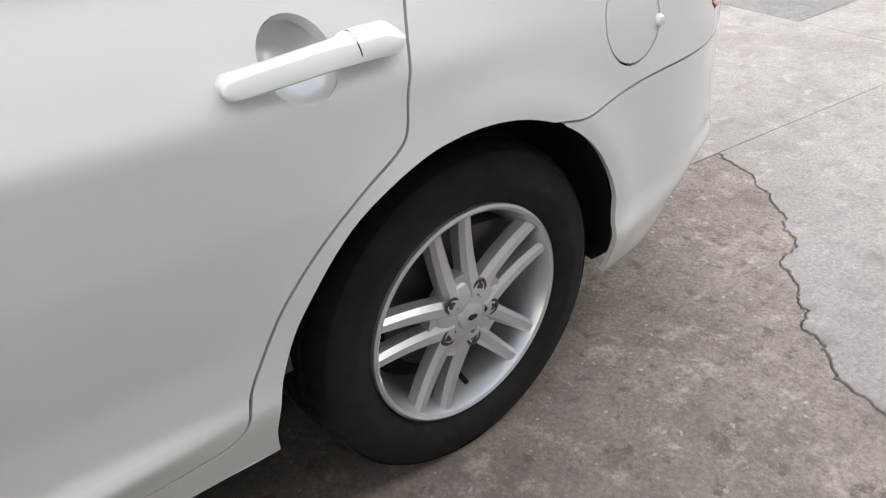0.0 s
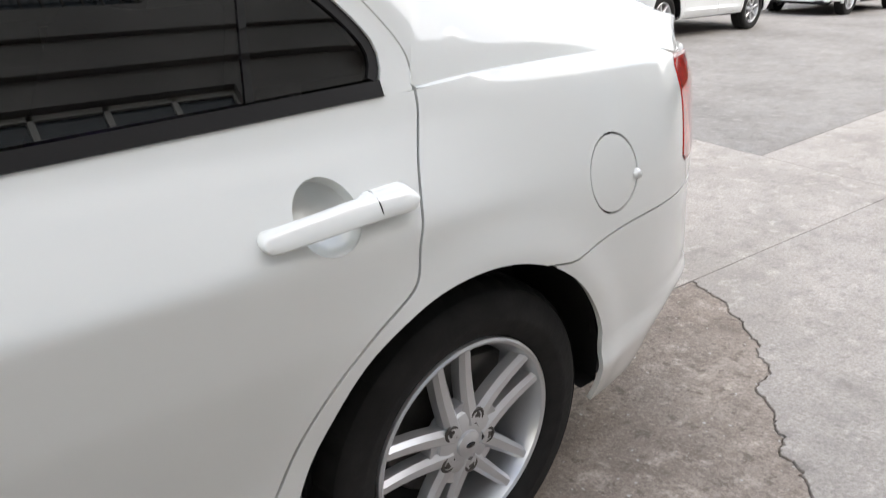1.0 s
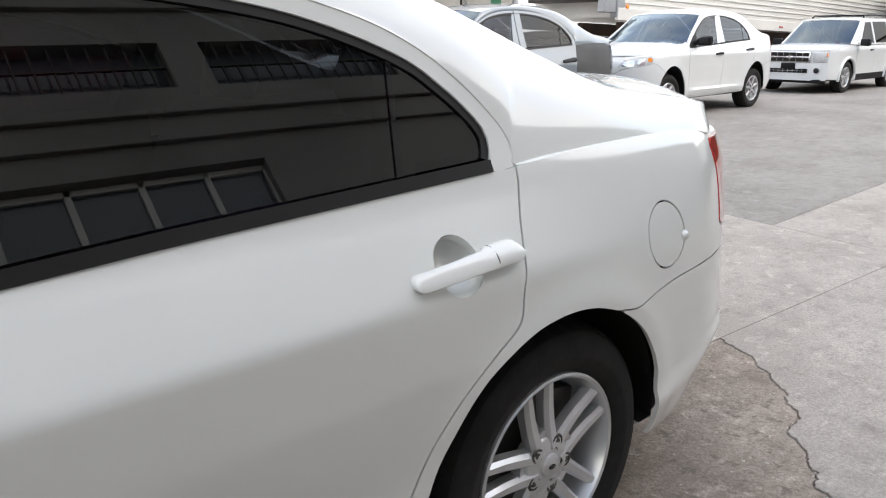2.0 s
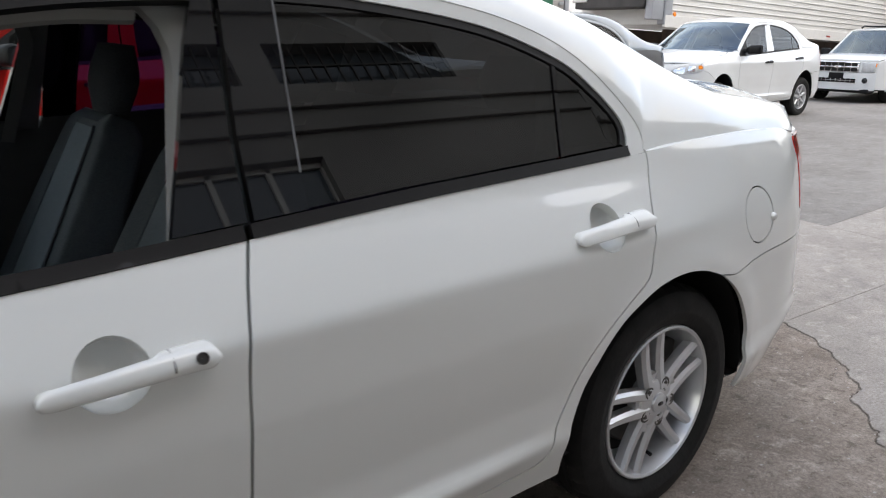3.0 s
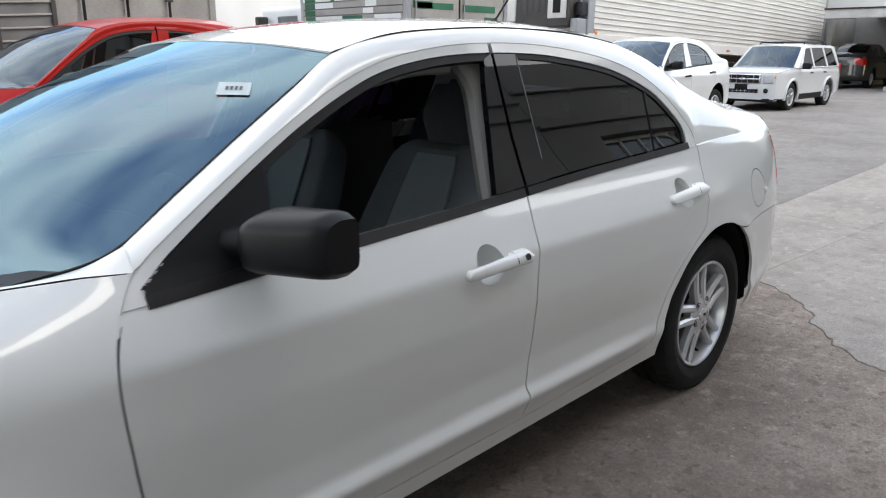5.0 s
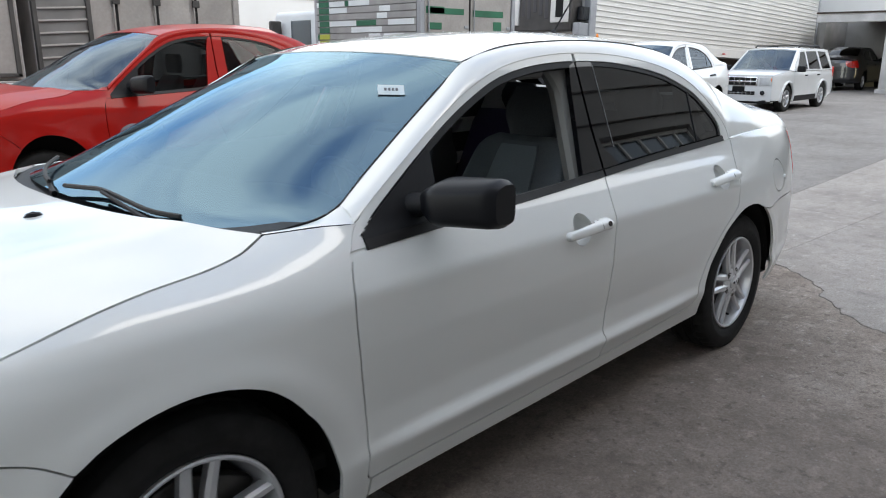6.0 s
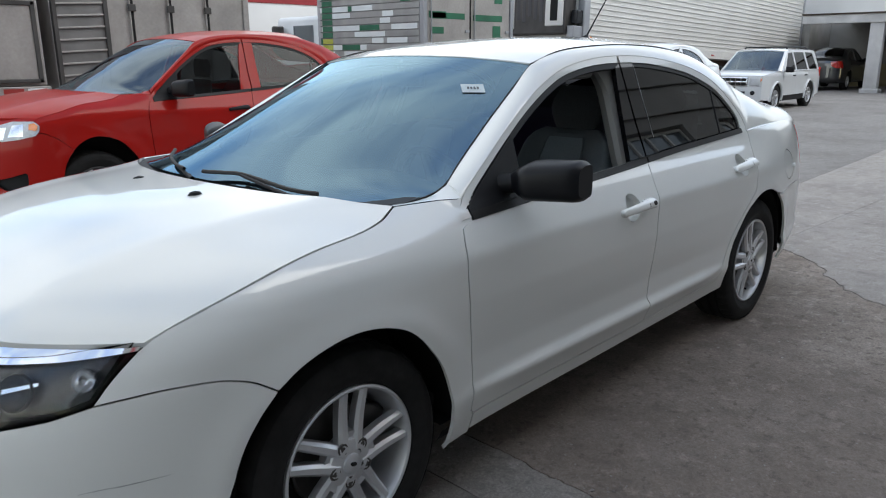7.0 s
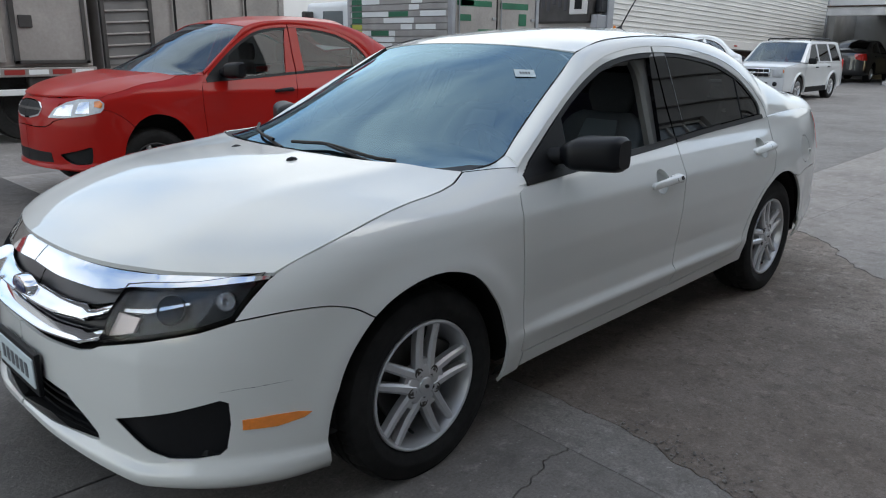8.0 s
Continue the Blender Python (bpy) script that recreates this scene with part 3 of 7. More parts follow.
# ---- wheels
def spoke(bm, a, off0, off1, r0, r1, w0, w1, y0, y1, depth):
    """One bar of a wheel, from the hub to the rim, ridged on its face."""
    ca, sa = math.cos(a), math.sin(a)
    rings = []
    for k in range(7):
        s = k / 6
        r, o, w = r0 + (r1 - r0) * s, off0 + (off1 - off0) * s, w0 + (w1 - w0) * s
        y = y0 + (y1 - y0) * s - 0.006 * math.sin(math.pi * s)
        ring = []
        for dw, dy in ((-w / 2, -depth), (-w / 2, -0.009), (-w * 0.24, 0.0), (w * 0.24, 0.0), (w / 2, -0.009), (w / 2, -depth)):
            q = o + dw
            ring.append(bm.verts.new((r * ca - q * sa, y + dy, r * sa + q * ca)))
        rings.append(ring)
    for p, q in zip(rings, rings[1:]):
        for i in range(5):
            bm.faces.new((p[i], p[i + 1], q[i + 1], q[i]))
    bm.faces.new(rings[0])
    bm.faces.new(rings[-1][::-1])


def wheel_meshes(R=0.327, rim=0.218, kind="double"):
    """The parts of one wheel, its face at y = 0 looking along +y: name, mesh, label."""
    hold = []
    k = rim / 0.218
    bm = bmesh.new()
    prof = [(0.219, -0.001), (0.218, 0.008), (0.213, 0.011), (0.207, 0.007), (0.203, -0.004), (0.199, -0.02), (0.190, -0.05), (0.182, -0.10), (0.182, -0.14), (0.20, -0.185), (0.212, -0.19)]
    v, f = lathe([(r * k, y) for r, y in prof], 72)
    bv = [bm.verts.new(p) for p in v]
    for q in f:
        bm.faces.new([bv[i] for i in q])
    spokes = []
    if kind == "double":
        for n in range(5):
            a = 2 * math.pi * n / 5
            spokes += [(a, sgn * 0.0225, sgn * 0.0345, 0.036, 0.205 * k, 0.037, 0.0265, 0.005, 0.001, 0.032) for sgn in (-1, 1)]
            spokes.append((a, 0, 0, 0.03, 0.088, 0.05, 0.046, -0.002, -0.006, 0.026))
    else:
        spokes = [(2 * math.pi * n / kind, 0, 0, 0.03, 0.203 * k, 0.05, 0.032, 0.004, 0.0, 0.03) for n in range(kind)]
    v, f = lathe([(0.0005, 0.002), (0.05, 0.001), (0.066, -0.004), (0.07, -0.012), (0.07, -0.045), (0.0005, -0.045)], 40)
    bv = [bm.verts.new(p) for p in v]
    for q in f:
        bm.faces.new([bv[i] for i in q])
    bmesh.ops.recalc_face_normals(bm, faces=bm.faces)
    hold.append(("wheel", bm, ALLOY, "silver alloy wheel with paired spokes" if kind == "double" else "silver alloy wheel"))
    for row in spokes:
        bm = bmesh.new()
        spoke(bm, *row)
        bmesh.ops.recalc_face_normals(bm, faces=bm.faces)
        hold.append(("spoke" if row[5] != 0.05 or kind != "double" else "spoke_web", bm, ALLOY, ""))
    # tyre, flattened where it stands
    bm = bmesh.new()
    w = R - 0.327
    prof = [(0.212 * k, -0.012), (0.222 * k, 0.004), (0.236 * k, 0.012), (0.255 + w * 0.5, 0.0185), (0.262 + w * 0.5, 0.0205), (0.268 + w * 0.5, 0.019), (0.29 + w, 0.017), (0.306 + w, 0.010), (0.312 + w, 0.004), (0.313 + w, 0.007),
            (0.320 + w, -0.004), (0.3255 + w, -0.018), (0.3265 + w, -0.038), (0.319 + w, -0.041), (0.319 + w, -0.047), (0.327 + w, -0.050), (0.3275 + w, -0.082), (0.319 + w, -0.085), (0.319 + w, -0.093),
            (0.3275 + w, -0.096), (0.327 + w, -0.13), (0.319 + w, -0.133), (0.319 + w, -0.139), (0.3265 + w, -0.142), (0.324 + w, -0.165), (0.31 + w, -0.185), (0.26, -0.2), (0.215 * k, -0.19)]
    rows = []
    for n in range(120):
        a = 2 * math.pi * n / 120
        row = []
        for r, y in prof:
            if n % 3 == 0 and r > 0.3195 + w and (y > -0.04 or y < -0.14):
                r -= 0.006
            x, z = r * math.cos(a), r * math.sin(a)
            if z < -0.3085 - w:
                y += 0.012 * (1 if y > -0.09 else -1) * min(1, (-0.3085 - w - z) / 0.012) * (0.3 if abs(y + 0.09) < 0.06 else 1)
                z = -0.3085 - w
            row.append((x, y, z))
        rows.append(row)
    v, f = grid_mesh(rows, close_u=True)
    bv = [bm.verts.new(p) for p in v]
    for q in f:
        bm.faces.new([bv[i] for i in q])
    bmesh.ops.recalc_face_normals(bm, faces=bm.faces)
    hold.append(("tyre", bm, RUBBER, "worn black rubber tyre"))
    bm = bmesh.new()
    v, f = lathe([(0.0005, 0.011), (0.018, 0.0105), (0.0265, 0.007), (0.0285, 0.002), (0.0285, -0.003)], 32)
    bv = [bm.verts.new(p) for p in v]
    for q in f:
        bm.faces.new([bv[i] for i in q])
    bmesh.ops.recalc_face_normals(bm, faces=bm.faces)
    hold.append(("hub_cap", bm, ALLOY, ""))
    bm = bmesh.new()
    v, f = lathe([(0.0005, 0.0125), (0.009, 0.012), (0.0125, 0.0105)], 24)
    bv = [bm.verts.new((p[0], p[1], p[2] * 0.55)) for p in v]
    for q in f:
        bm.faces.new([bv[i] for i in q])
    bmesh.ops.recalc_face_normals(bm, faces=bm.faces)
    hold.append(("badge", bm, LAMPDARK, "small dark oval badge"))
    for n in range(5):
        a = 2 * math.pi * (n + 0.5) / 5
        bm = bmesh.new()
        v, f = lathe([(0.0005, 0.004), (0.0075, 0.0035), (0.009, 0.001), (0.009, -0.002), (0.0115, -0.0025), (0.0115, 0.0028), (0.0165, 0.0032), (0.0185, 0.0)], 16, (0.056 * math.cos(a), 0, 0.056 * math.sin(a)))
        bv = [bm.verts.new(p) for p in v]
        for q in f:
            bm.faces.new([bv[i] for i in q])
        bmesh.ops.recalc_face_normals(bm, faces=bm.faces)
        hold.append(("lug_nut", bm, STEEL, "dark steel lug nut"))
    bm = bmesh.new()
    v, f = lathe([(0.03, -0.07), (0.135, -0.07), (0.14, -0.074), (0.14, -0.09), (0.03, -0.09)], 40)
    bv = [bm.verts.new(p) for p in v]
    for q in f:
        bm.faces.new([bv[i] for i in q])
    box(bm, -0.13, -0.02, -0.10, -0.055, 0.06, 0.15, 0.012)
    bmesh.ops.recalc_face_normals(bm, faces=bm.faces)
    hold.append(("brake_disc", bm, STEEL, "rusty brake disc"))
    bm = bmesh.new()
    v, f = lathe([(0.0005, -0.098), (0.18 * k, -0.1), (0.181 * k, -0.16)], 40)
    bv = [bm.verts.new(p) for p in v]
    for q in f:
        bm.faces.new([bv[i] for i in q])
    hold.append(("brake_shield", bm, HOLLOW, ""))
    bm = tube([(0.155 * k * math.cos(4.6), -0.03, 0.155 * k * math.sin(4.6)), (0.158 * k * math.cos(4.62), 0.0, 0.158 * k * math.sin(4.62))], 0.0055, 8)
    hold.append(("valve_stem", bm, BLACKPL, ""))
    out = []
    for name, bm, m, label in hold:
        me = bpy.data.meshes.new(name)
        bm.to_mesh(me)
        bm.free()
        for q in me.polygons:
            q.use_smooth = True
        me.set_sharp_from_angle(angle=radians(32))
        me.materials.append(m)
        out.append((name, me, label))
    return out


def fit_wheel(car, meshes, x, y, z, turn, left):
    """Puts one wheel on the car, its spokes turned by so many degrees."""
    root = None
    for name, me, label in meshes:
        ob = new(name, me)
        if label:
            tagged(ob, label)
        if root is None:
            ob.parent = car
            ob.matrix_basis = pose(x, y, z, 0, -turn, 0) if left else pose(x, -y, z, 0, 0, 180) @ pose(0, 0, 0, 0, -turn, 0)
            root = ob
        else:
            ob.parent = root
            if name == "tyre":
                ob.matrix_basis = pose(0, 0, 0, 0, turn, 0)


FINE_WHEEL = wheel_meshes()


# ---- a saloon car: outer panels, glass, lamps, cabin
def saloon(car, paint, fine=True, warp=None, open_window=False, glass=None, far_glass=None, shield=None, rear_bumper=None, quarter=None, tail_lens=None, step=0.02, wheels=None, hubs=None, hub_y=0.865, turns=(25.3, 7.7)):
    S = SHELL
    T = S.T
    glass = glass or PALEGLASS
    far_glass = far_glass or glass
    shield = shield or PALESHIELD

    def put(name, verts, faces, m, parent=car, label="", sides=(1, -1)):
        made = []
        if warp:
            verts = [warp(Vector(v)) for v in verts]
        for sg in sides:
            v, f = (verts, faces) if sg > 0 else mirrored(verts, faces)
            made.append(mesh_part(name, v, f, m[0 if sg > 0 else 1] if isinstance(m, tuple) else m, parent[0 if sg > 0 else 1] if isinstance(parent, list) else parent, label))
        return made

    def both(name, verts, faces, m, parent=car, label=""):
        """A panel that spans the middle: its left half and the mirror image, welded."""
        if warp:
            verts = [warp(Vector(v)) for v in verts]
        return welded(name, *joined((verts, faces), mirrored(verts, faces)), m, parent, label, 0.004)

    tt = lambda pts: [(T(x), z) for x, z in pts]
    F = lambda y, z: (S.front(y), z)
    Rr = lambda y, z: (S.rear(y), z)
    nose, tail = S.t[-1] - 0.001, S.t[0] + 0.001

    # front wings
    seam_f, hood, bs = line(SEAM_F), line(HOODSEAM), line(BUMPSEAM, 24)
    arc = arch(1.364, ARCH_F, 52, 197)
    o = [(0.900, 0.218)] + seam_f + [(0.880, 0.938), (0.866, 0.953), (0.95, 0.958), (1.03, 0.9575)] + hood + line([(1.872, 0.776), (1.918, 0.733), (1.952, 0.694), (1.976, 0.658)], 8) + bs[1:] + arc[1:] + [(0.995, 0.218)]
    put("front_wing", *sheet(tt(o), [], S.st(), step), paint)
    # doors
    bel = line(BELT, 60)
    cut = lambda a, b: [p for p in bel if a > p[0] > b]
    seam_b, seam_r = line(SEAM_B), line(SEAM_R, 70)
    bowl = lambda x, z, r: [(x + r * math.cos(a), z + r * 0.98 * math.sin(a)) for a in np.linspace(0, 2 * math.pi, 28, endpoint=False)]
    o = seam_f + cut(0.92, -0.245) + seam_b[::-1]
    fd = put("front_door", *sheet(o, [bowl(-0.006, 0.803, 0.050)] if fine else [], S.sx(), step * 0.75, 0.022, 0.0031), paint)
    o = seam_b + cut(-0.255, -1.28) + seam_r[::-1]
    rd = put("rear_door", *sheet(o, [bowl(-1.064, 0.848, 0.049)] if fine else [], S.sx(), step * 0.75, 0.022, 0.0028), paint)
    # rear wings with the fuel flap
    rb = line(RBUMPSEAM, 24)
    arc = arch(-1.364, ARCH_R, 0, 114)
    fuel = [(-1.733 + 0.083 * math.cos(a), 0.782 + 0.077 * math.sin(a)) for a in np.linspace(0, 2 * math.pi, 36, endpoint=False)]
    # wing and sill are one pressing below and behind the doors
    o = [(0.897, 0.230), (0.895, 0.290), (0.4, 0.293), (-0.180, 0.296), (-0.5, 0.309), (-0.80, 0.321)] + seam_r + [(-1.45, 1.003), (-1.7, 1.007), (-1.95, 1.002), (-2.12, 0.982)] + line([(-2.12, 0.982), (-2.088, 0.955), (-2.092, 0.86), (-2.062, 0.752), (-2.09, 0.735), (-2.12, 0.676)], 14)[1:] + rb[::-1][1:] + arc[::-1][1:] + [(-0.955, 0.285), (-0.959, 0.260), (-0.948, 0.257), (-0.5, 0.246), (0.2, 0.235)]
    put("rear_wing", *sheet(tt(o), [tt(fuel)] if fine else [], S.st(), step), quarter or paint)
    if fine:
        put("fuel_flap", *sheet(tt(fuel), [], S.st(-0.001), 0.012), paint, sides=(1,))
        p, n = S.surf(T(-1.812), 0.766)
        v, f = lathe([(0.0005, 0.012), (0.008, 0.009), (0.0115, 0.003), (0.012, -0.004)], 16)
        put("flap_button", [Vector(q) + p for q in v], f, paint, sides=(1,))
    # bumpers
    arc = arch(1.364, ARCH_F, -25, 52)
    fog = [F(0.50, 0.362), F(0.57, 0.382), F(0.66, 0.405), F(0.752, 0.440), F(0.765, 0.432), F(0.766, 0.37), F(0.757, 0.30), F(0.745, 0.282), F(0.70, 0.272), F(0.645, 0.270), F(0.605, 0.285), F(0.555, 0.318)]
    intake = [(nose - 0.001, 0.395), F(0.2, 0.395), F(0.29, 0.385), F(0.35, 0.345), F(0.42, 0.285), F(0.425, 0.262), F(0.40, 0.255), F(0.2, 0.238), (nose - 0.001, 0.232)]
    o = [(nose, 0.535), F(0.2, 0.532), F(0.36, 0.537), F(0.425, 0.552), F(0.455, 0.566), F(0.54, 0.586), F(0.645, 0.611), F(0.72, 0.630)] + tt(bs) + tt(arc[::-1][1:]) + tt([(1.725, 0.145)]) + [F(0.8, 0.155), F(0.7, 0.174), F(0.5, 0.190), F(0.25, 0.198), (nose, 0.20)]
    v, f = sheet(o, [fog, intake] if fine else [fog], S.st(), step * 0.75 if fine else step)
    both("front_bumper", v, f, paint, label="white bumper with a deep lower intake" if fine else "")
    arc = arch(-1.364, ARCH_R, 114, 190)
    o = tt(rb[::-1] + arc[1:]) + [Rr(0.8, 0.247), Rr(0.7, 0.25), Rr(0.4, 0.25), (tail, 0.25), (tail, 0.67), Rr(0.4, 0.672), Rr(0.7, 0.676)]
    both("rear_bumper", *sheet(o, [], S.st(), step), rear_bumper or paint)
    # tail lamps and the panel between them
    o = [(T(-2.092), 0.737), (T(-2.064), 0.752), (T(-2.094), 0.86), (T(-2.09), 0.953), (T(-2.118), 0.966), Rr(0.62, 0.965), Rr(0.45, 0.95), Rr(0.47, 0.8), Rr(0.55, 0.76), Rr(0.70, 0.735)]
    put("tail_lamp", *sheet(o, [], S.st(0.002), step, 0.03), tail_lens or REDLENS)
    o = [(tail, 0.67), Rr(0.4, 0.672), Rr(0.7, 0.676), (T(-2.12), 0.676), (T(-2.09), 0.735), Rr(0.70, 0.735), Rr(0.55, 0.76), Rr(0.47, 0.8), Rr(0.45, 0.95), Rr(0.62, 0.965), (T(-2.15), 0.970), Rr(0.6, 0.978), Rr(0.3, 0.99), (tail, 0.99)]
    both("tail_panel", *sheet(o, [], S.st(), 0.03), paint)
    # window frames
    rs = line(ROOFSEAM, 110)
    dlo_f, dlo_r = line(DLO_F, 50), line(DLO_R, 50)
    sill = lambda x: belt(x) + 0.021
    frame_f = [p for p in rs if p[0] > -0.283] + [(-0.285, 1.359)] + dlo_f[::-1] + [(0.860, 0.915), (0.861, 0.8975), (0.905, 0.8955)]
    put("door_frame", *sheet(frame_f, [], S.sx(-0.004), 0.012), paint, parent=fd)
    frame_r = [(-0.295, 1.359)] + [p for p in rs if -0.297 > p[0]] + [(-1.284, 0.985), (-1.245, 0.982), (-1.222, 0.982)] + dlo_r[::-1]
    put("door_frame", *sheet(frame_r, [], S.sx(-0.004), 0.012), paint, parent=rd)
    # waist rails
    for d, a, b in ((fd, 0.862, -0.245), (rd, -0.258, -1.224)):
        xs = np.linspace(a, b, 30)
        o = [(x, belt(x) - 0.001) for x in xs] + [(x, sill(x)) for x in xs[::-1]]
        put("waist_trim", *sheet(o, [], S.sx(0.004), 0.012, 0.02, 0.0), TRIM, parent=d)
    # front window: black surround, sail corner and pillar cover, pane lowered in an open window
    ins = off_curve(dlo_f, 0.020)
    o = dlo_f + ins[::-1]
    put("window_seal", *sheet(o, [], S.sx(-0.008), 0.012, 0.02, 0.0), TRIM, parent=fd)
    o = [(0.858, 0.926), (0.77, 0.985), (0.62, 1.072), (0.555, 1.108), (0.548, 1.09), (0.575, sill(0.575) + 0.02), (0.59, sill(0.59)), (0.858, sill(0.858) - 0.002)]
    put("pillar_base", *sheet([(0.93, 0.86), (0.925, 0.90), (0.87, 0.955), (0.80, 0.99), (0.83, 0.87)], [], S.sx(-0.008), 0.012, 0.0, 0.0), paint)
    put("sail_cover", *sheet(o, [], S.sx(0.0), 0.012, 0.02, 0.0), BLACKPL, parent=fd)
    o = [(-0.134, sill(-0.134)), (-0.180, 1.10), (-0.226, 1.25), (-0.252, 1.315), (-0.287, 1.328), (-0.262, 1.10), (-0.258, sill(-0.26))]
    put("pillar_cover", *sheet(o, [], S.sx(-0.006), 0.012, 0.02, 0.0), GLOSSBLACK if fine else paint, parent=fd)
    o = [(-0.27, sill(-0.27)), (-0.275, 1.10), (-0.299, 1.328), (-0.395, 1.327), (-0.376, 1.10), (-0.37, sill(-0.37))]
    put("pillar_cover", *sheet(o, [], S.sx(-0.006), 0.012, 0.02, 0.0), GLOSSBLACK if fine else paint, parent=rd)
    if not open_window:
        o = ins + [(-0.2, 1.2), (-0.13, sill(-0.13))] + [(x, sill(x)) for x in np.linspace(-0.1, 0.6, 12)]
        put("window_pane", *sheet(o, [], S.sx(-0.014), 0.03, 0.0, 0.0), (glass, far_glass), parent=fd)
    else:
        o = ins + [(-0.2, 1.2), (-0.13, sill(-0.13))] + [(x, sill(x)) for x in np.linspace(-0.1, 0.6, 12)]
        put("window_pane", *sheet(o, [], S.sx(-0.014), 0.03, 0.0, 0.0), (glass, CLEARGLASS), parent=fd, sides=(-1,))
    # rear window: seal, main pane, divider, quarter pane
    ins = off_curve(dlo_r, 0.016)
    put("window_seal", *sheet(dlo_r + ins[::-1], [], S.sx(-0.008), 0.012, 0.02, 0.0), TRIM, parent=rd)
    o = [(-0.372, sill(-0.37)), (-0.378, 1.10), (-0.397, 1.315)] + [p for p in ins if p[0] < -0.40] + [(x, sill(x)) for x in np.linspace(-1.20, -0.40, 16)]
    put("window_pane", *sheet(o, [], S.sx(-0.013), 0.02, 0.0, 0.0), (glass, far_glass), parent=rd, label="dark tinted window pane")
    o = [(-1.006, sill(-1.0)), (-1.052, 1.20), (-1.062, 1.195), (-1.018, sill(-1.02))]
    put("divider_bar", *sheet(o, [], S.sx(-0.009), 0.012, 0.012, 0.0), GLOSSBLACK, parent=rd)
    if fine:
        o = [(-0.369, sill(-0.37) + 0.06), (-0.377, 1.12), (-0.394, 1.316), (-0.3972, 1.316), (-0.3802, 1.12), (-0.3722, sill(-0.37) + 0.06)]
        put("glass_channel", *sheet(o, [], S.sx(-0.004), 0.012, 0.008, 0.0), RUNRUBBER, parent=rd)
    # pillars and roof rails in one sweep from the wing to the tail
    outer_xz = [(0.867, 0.954)] + [p for p in rs if p[0] < 0.86]
    o3 = [S.point(T(x), z, -0.002) for x, z in outer_xz] + [S.point(T(x), z, -0.001) for x, z in ((-1.42, 0.997), (-1.6, 1.001), (-1.8, 1.001), (-2.0, 0.994), (-2.15, 0.974))]
    o3 += [S.point(S.rear(0.58), 0.972)]
    inner = [(0.853, 0.745, 0.986), (0.75, 0.711, 1.042), (0.645, 0.685, 1.102), (0.537, 0.660, 1.164), (0.38, 0.628, 1.253), (0.235, 0.598, 1.334), (0.05, 0.582, 1.376), (-0.15, 0.575, 1.394), (-0.4, 0.570, 1.403), (-0.65, 0.568, 1.399), (-0.85, 0.567, 1.387),
             (-1.05, 0.570, 1.362), (-1.25, 0.580, 1.313), (-1.42, 0.594, 1.250), (-1.58, 0.610, 1.186), (-1.78, 0.626, 1.118), (-1.93, 0.622, 1.090), (-2.13, 0.612, 1.066), (-2.26, 0.595, 1.046), (-2.385, 0.565, 1.018)]
    if not fine:
        inner = [(x, y + 0.04, z) for x, y, z in inner]
    # pair the two edges by hand-picked matching stations
    oc = curve([tuple(p) for p in o3], 240)
    ic = curve(inner, 240)
    def where(c, x, lowz=None):
        d = np.abs(c[:, 0] - x) + (0 if lowz is None else 3 * np.abs(c[:, 2] - lowz))
        return int(d.argmin())
    pairs = [(0, 0)] + [(where(oc, a), where(ic, b)) for a, b in ((0.70, 0.70), (0.455, 0.44), (0.29, 0.26), (0.11, 0.10), (-0.34, -0.36), (-0.70, -0.74), (-0.95, -1.02))]
    pairs += [(where(oc, -1.21, 1.15), where(ic, -1.27)), (where(oc, -1.29, 1.03), where(ic, -1.42)), (where(oc, -1.42, 0.997), where(ic, -1.56)), (where(oc, -1.7, 1.0), where(ic, -1.74)), (240, 240)]
    ia = np.interp(np.linspace(0, 1, 121), np.linspace(0, 1, len(pairs)), [p[0] for p in pairs])
    ib = np.interp(np.linspace(0, 1, 121), np.linspace(0, 1, len(pairs)), [p[1] for p in pairs])
    # soften the pacing
    kk = np.exp(-0.5 * (np.arange(-8, 9) / 4.0) ** 2)
    kk /= kk.sum()
    soft = lambda a: np.convolve(np.r_[2 * a[0] - a[8:0:-1], a, 2 * a[-1] - a[-2:-10:-1]], kk, "valid")
    ia, ib = np.clip(soft(ia), 0, 240), np.clip(soft(ib), 0, 240)
    pick = lambda c, i: [tuple(np.interp(k, np.arange(241), c[:, q]) for q in range(3)) for k in i]
    # behind the doors the sail stands up from a narrow ledge along the shoulder and rolls over into the deck
    rows = []
    for p, q in zip(pick(oc, ia), pick(ic, ib)):
        p, q = Vector(p), Vector(q)
        w = 0.015 * min(1, max(0, (-1.24 - p.x) / 0.10)) * min(1, max(0, (p.x + 2.08) / 0.2))
        g = float(np.interp(p.x, (-2.44, -2.3, -2.05, -1.85, -1.6, -1.3, -1.15, -0.9), (0.015, 0.042, 0.026, 0.022, 0.031, 0.030, 0.018, 0.011)))
        base = p + Vector((0, -w, 0.1 * w))
        row = [p]
        for k in range(13):
            u = k / 12
            c = base.lerp(q, u)
            row.append(c + Vector((0, c.y, max(c.z - 0.6, 0.1) * 0.9)).normalized() * g * 4 * u * (1 - u))
        rows.append(row)
    v, f = up_faces(*grid_mesh(rows))
    v, f = skirt(v, f, 0.012)
    put("roof_rail", v, f, paint)
    # roof, screens
    edge = curve([p for p in inner if 0.24 > p[0] > -1.1], 40)
    mid = curve([(0.30, 0, 1.365), (0.1, 0, 1.403), (-0.2, 0, 1.436), (-0.5, 0, 1.448), (-0.8, 0, 1.448), (-1.1, 0, 1.434)], 40)
    edge[:, 1] -= 0.002
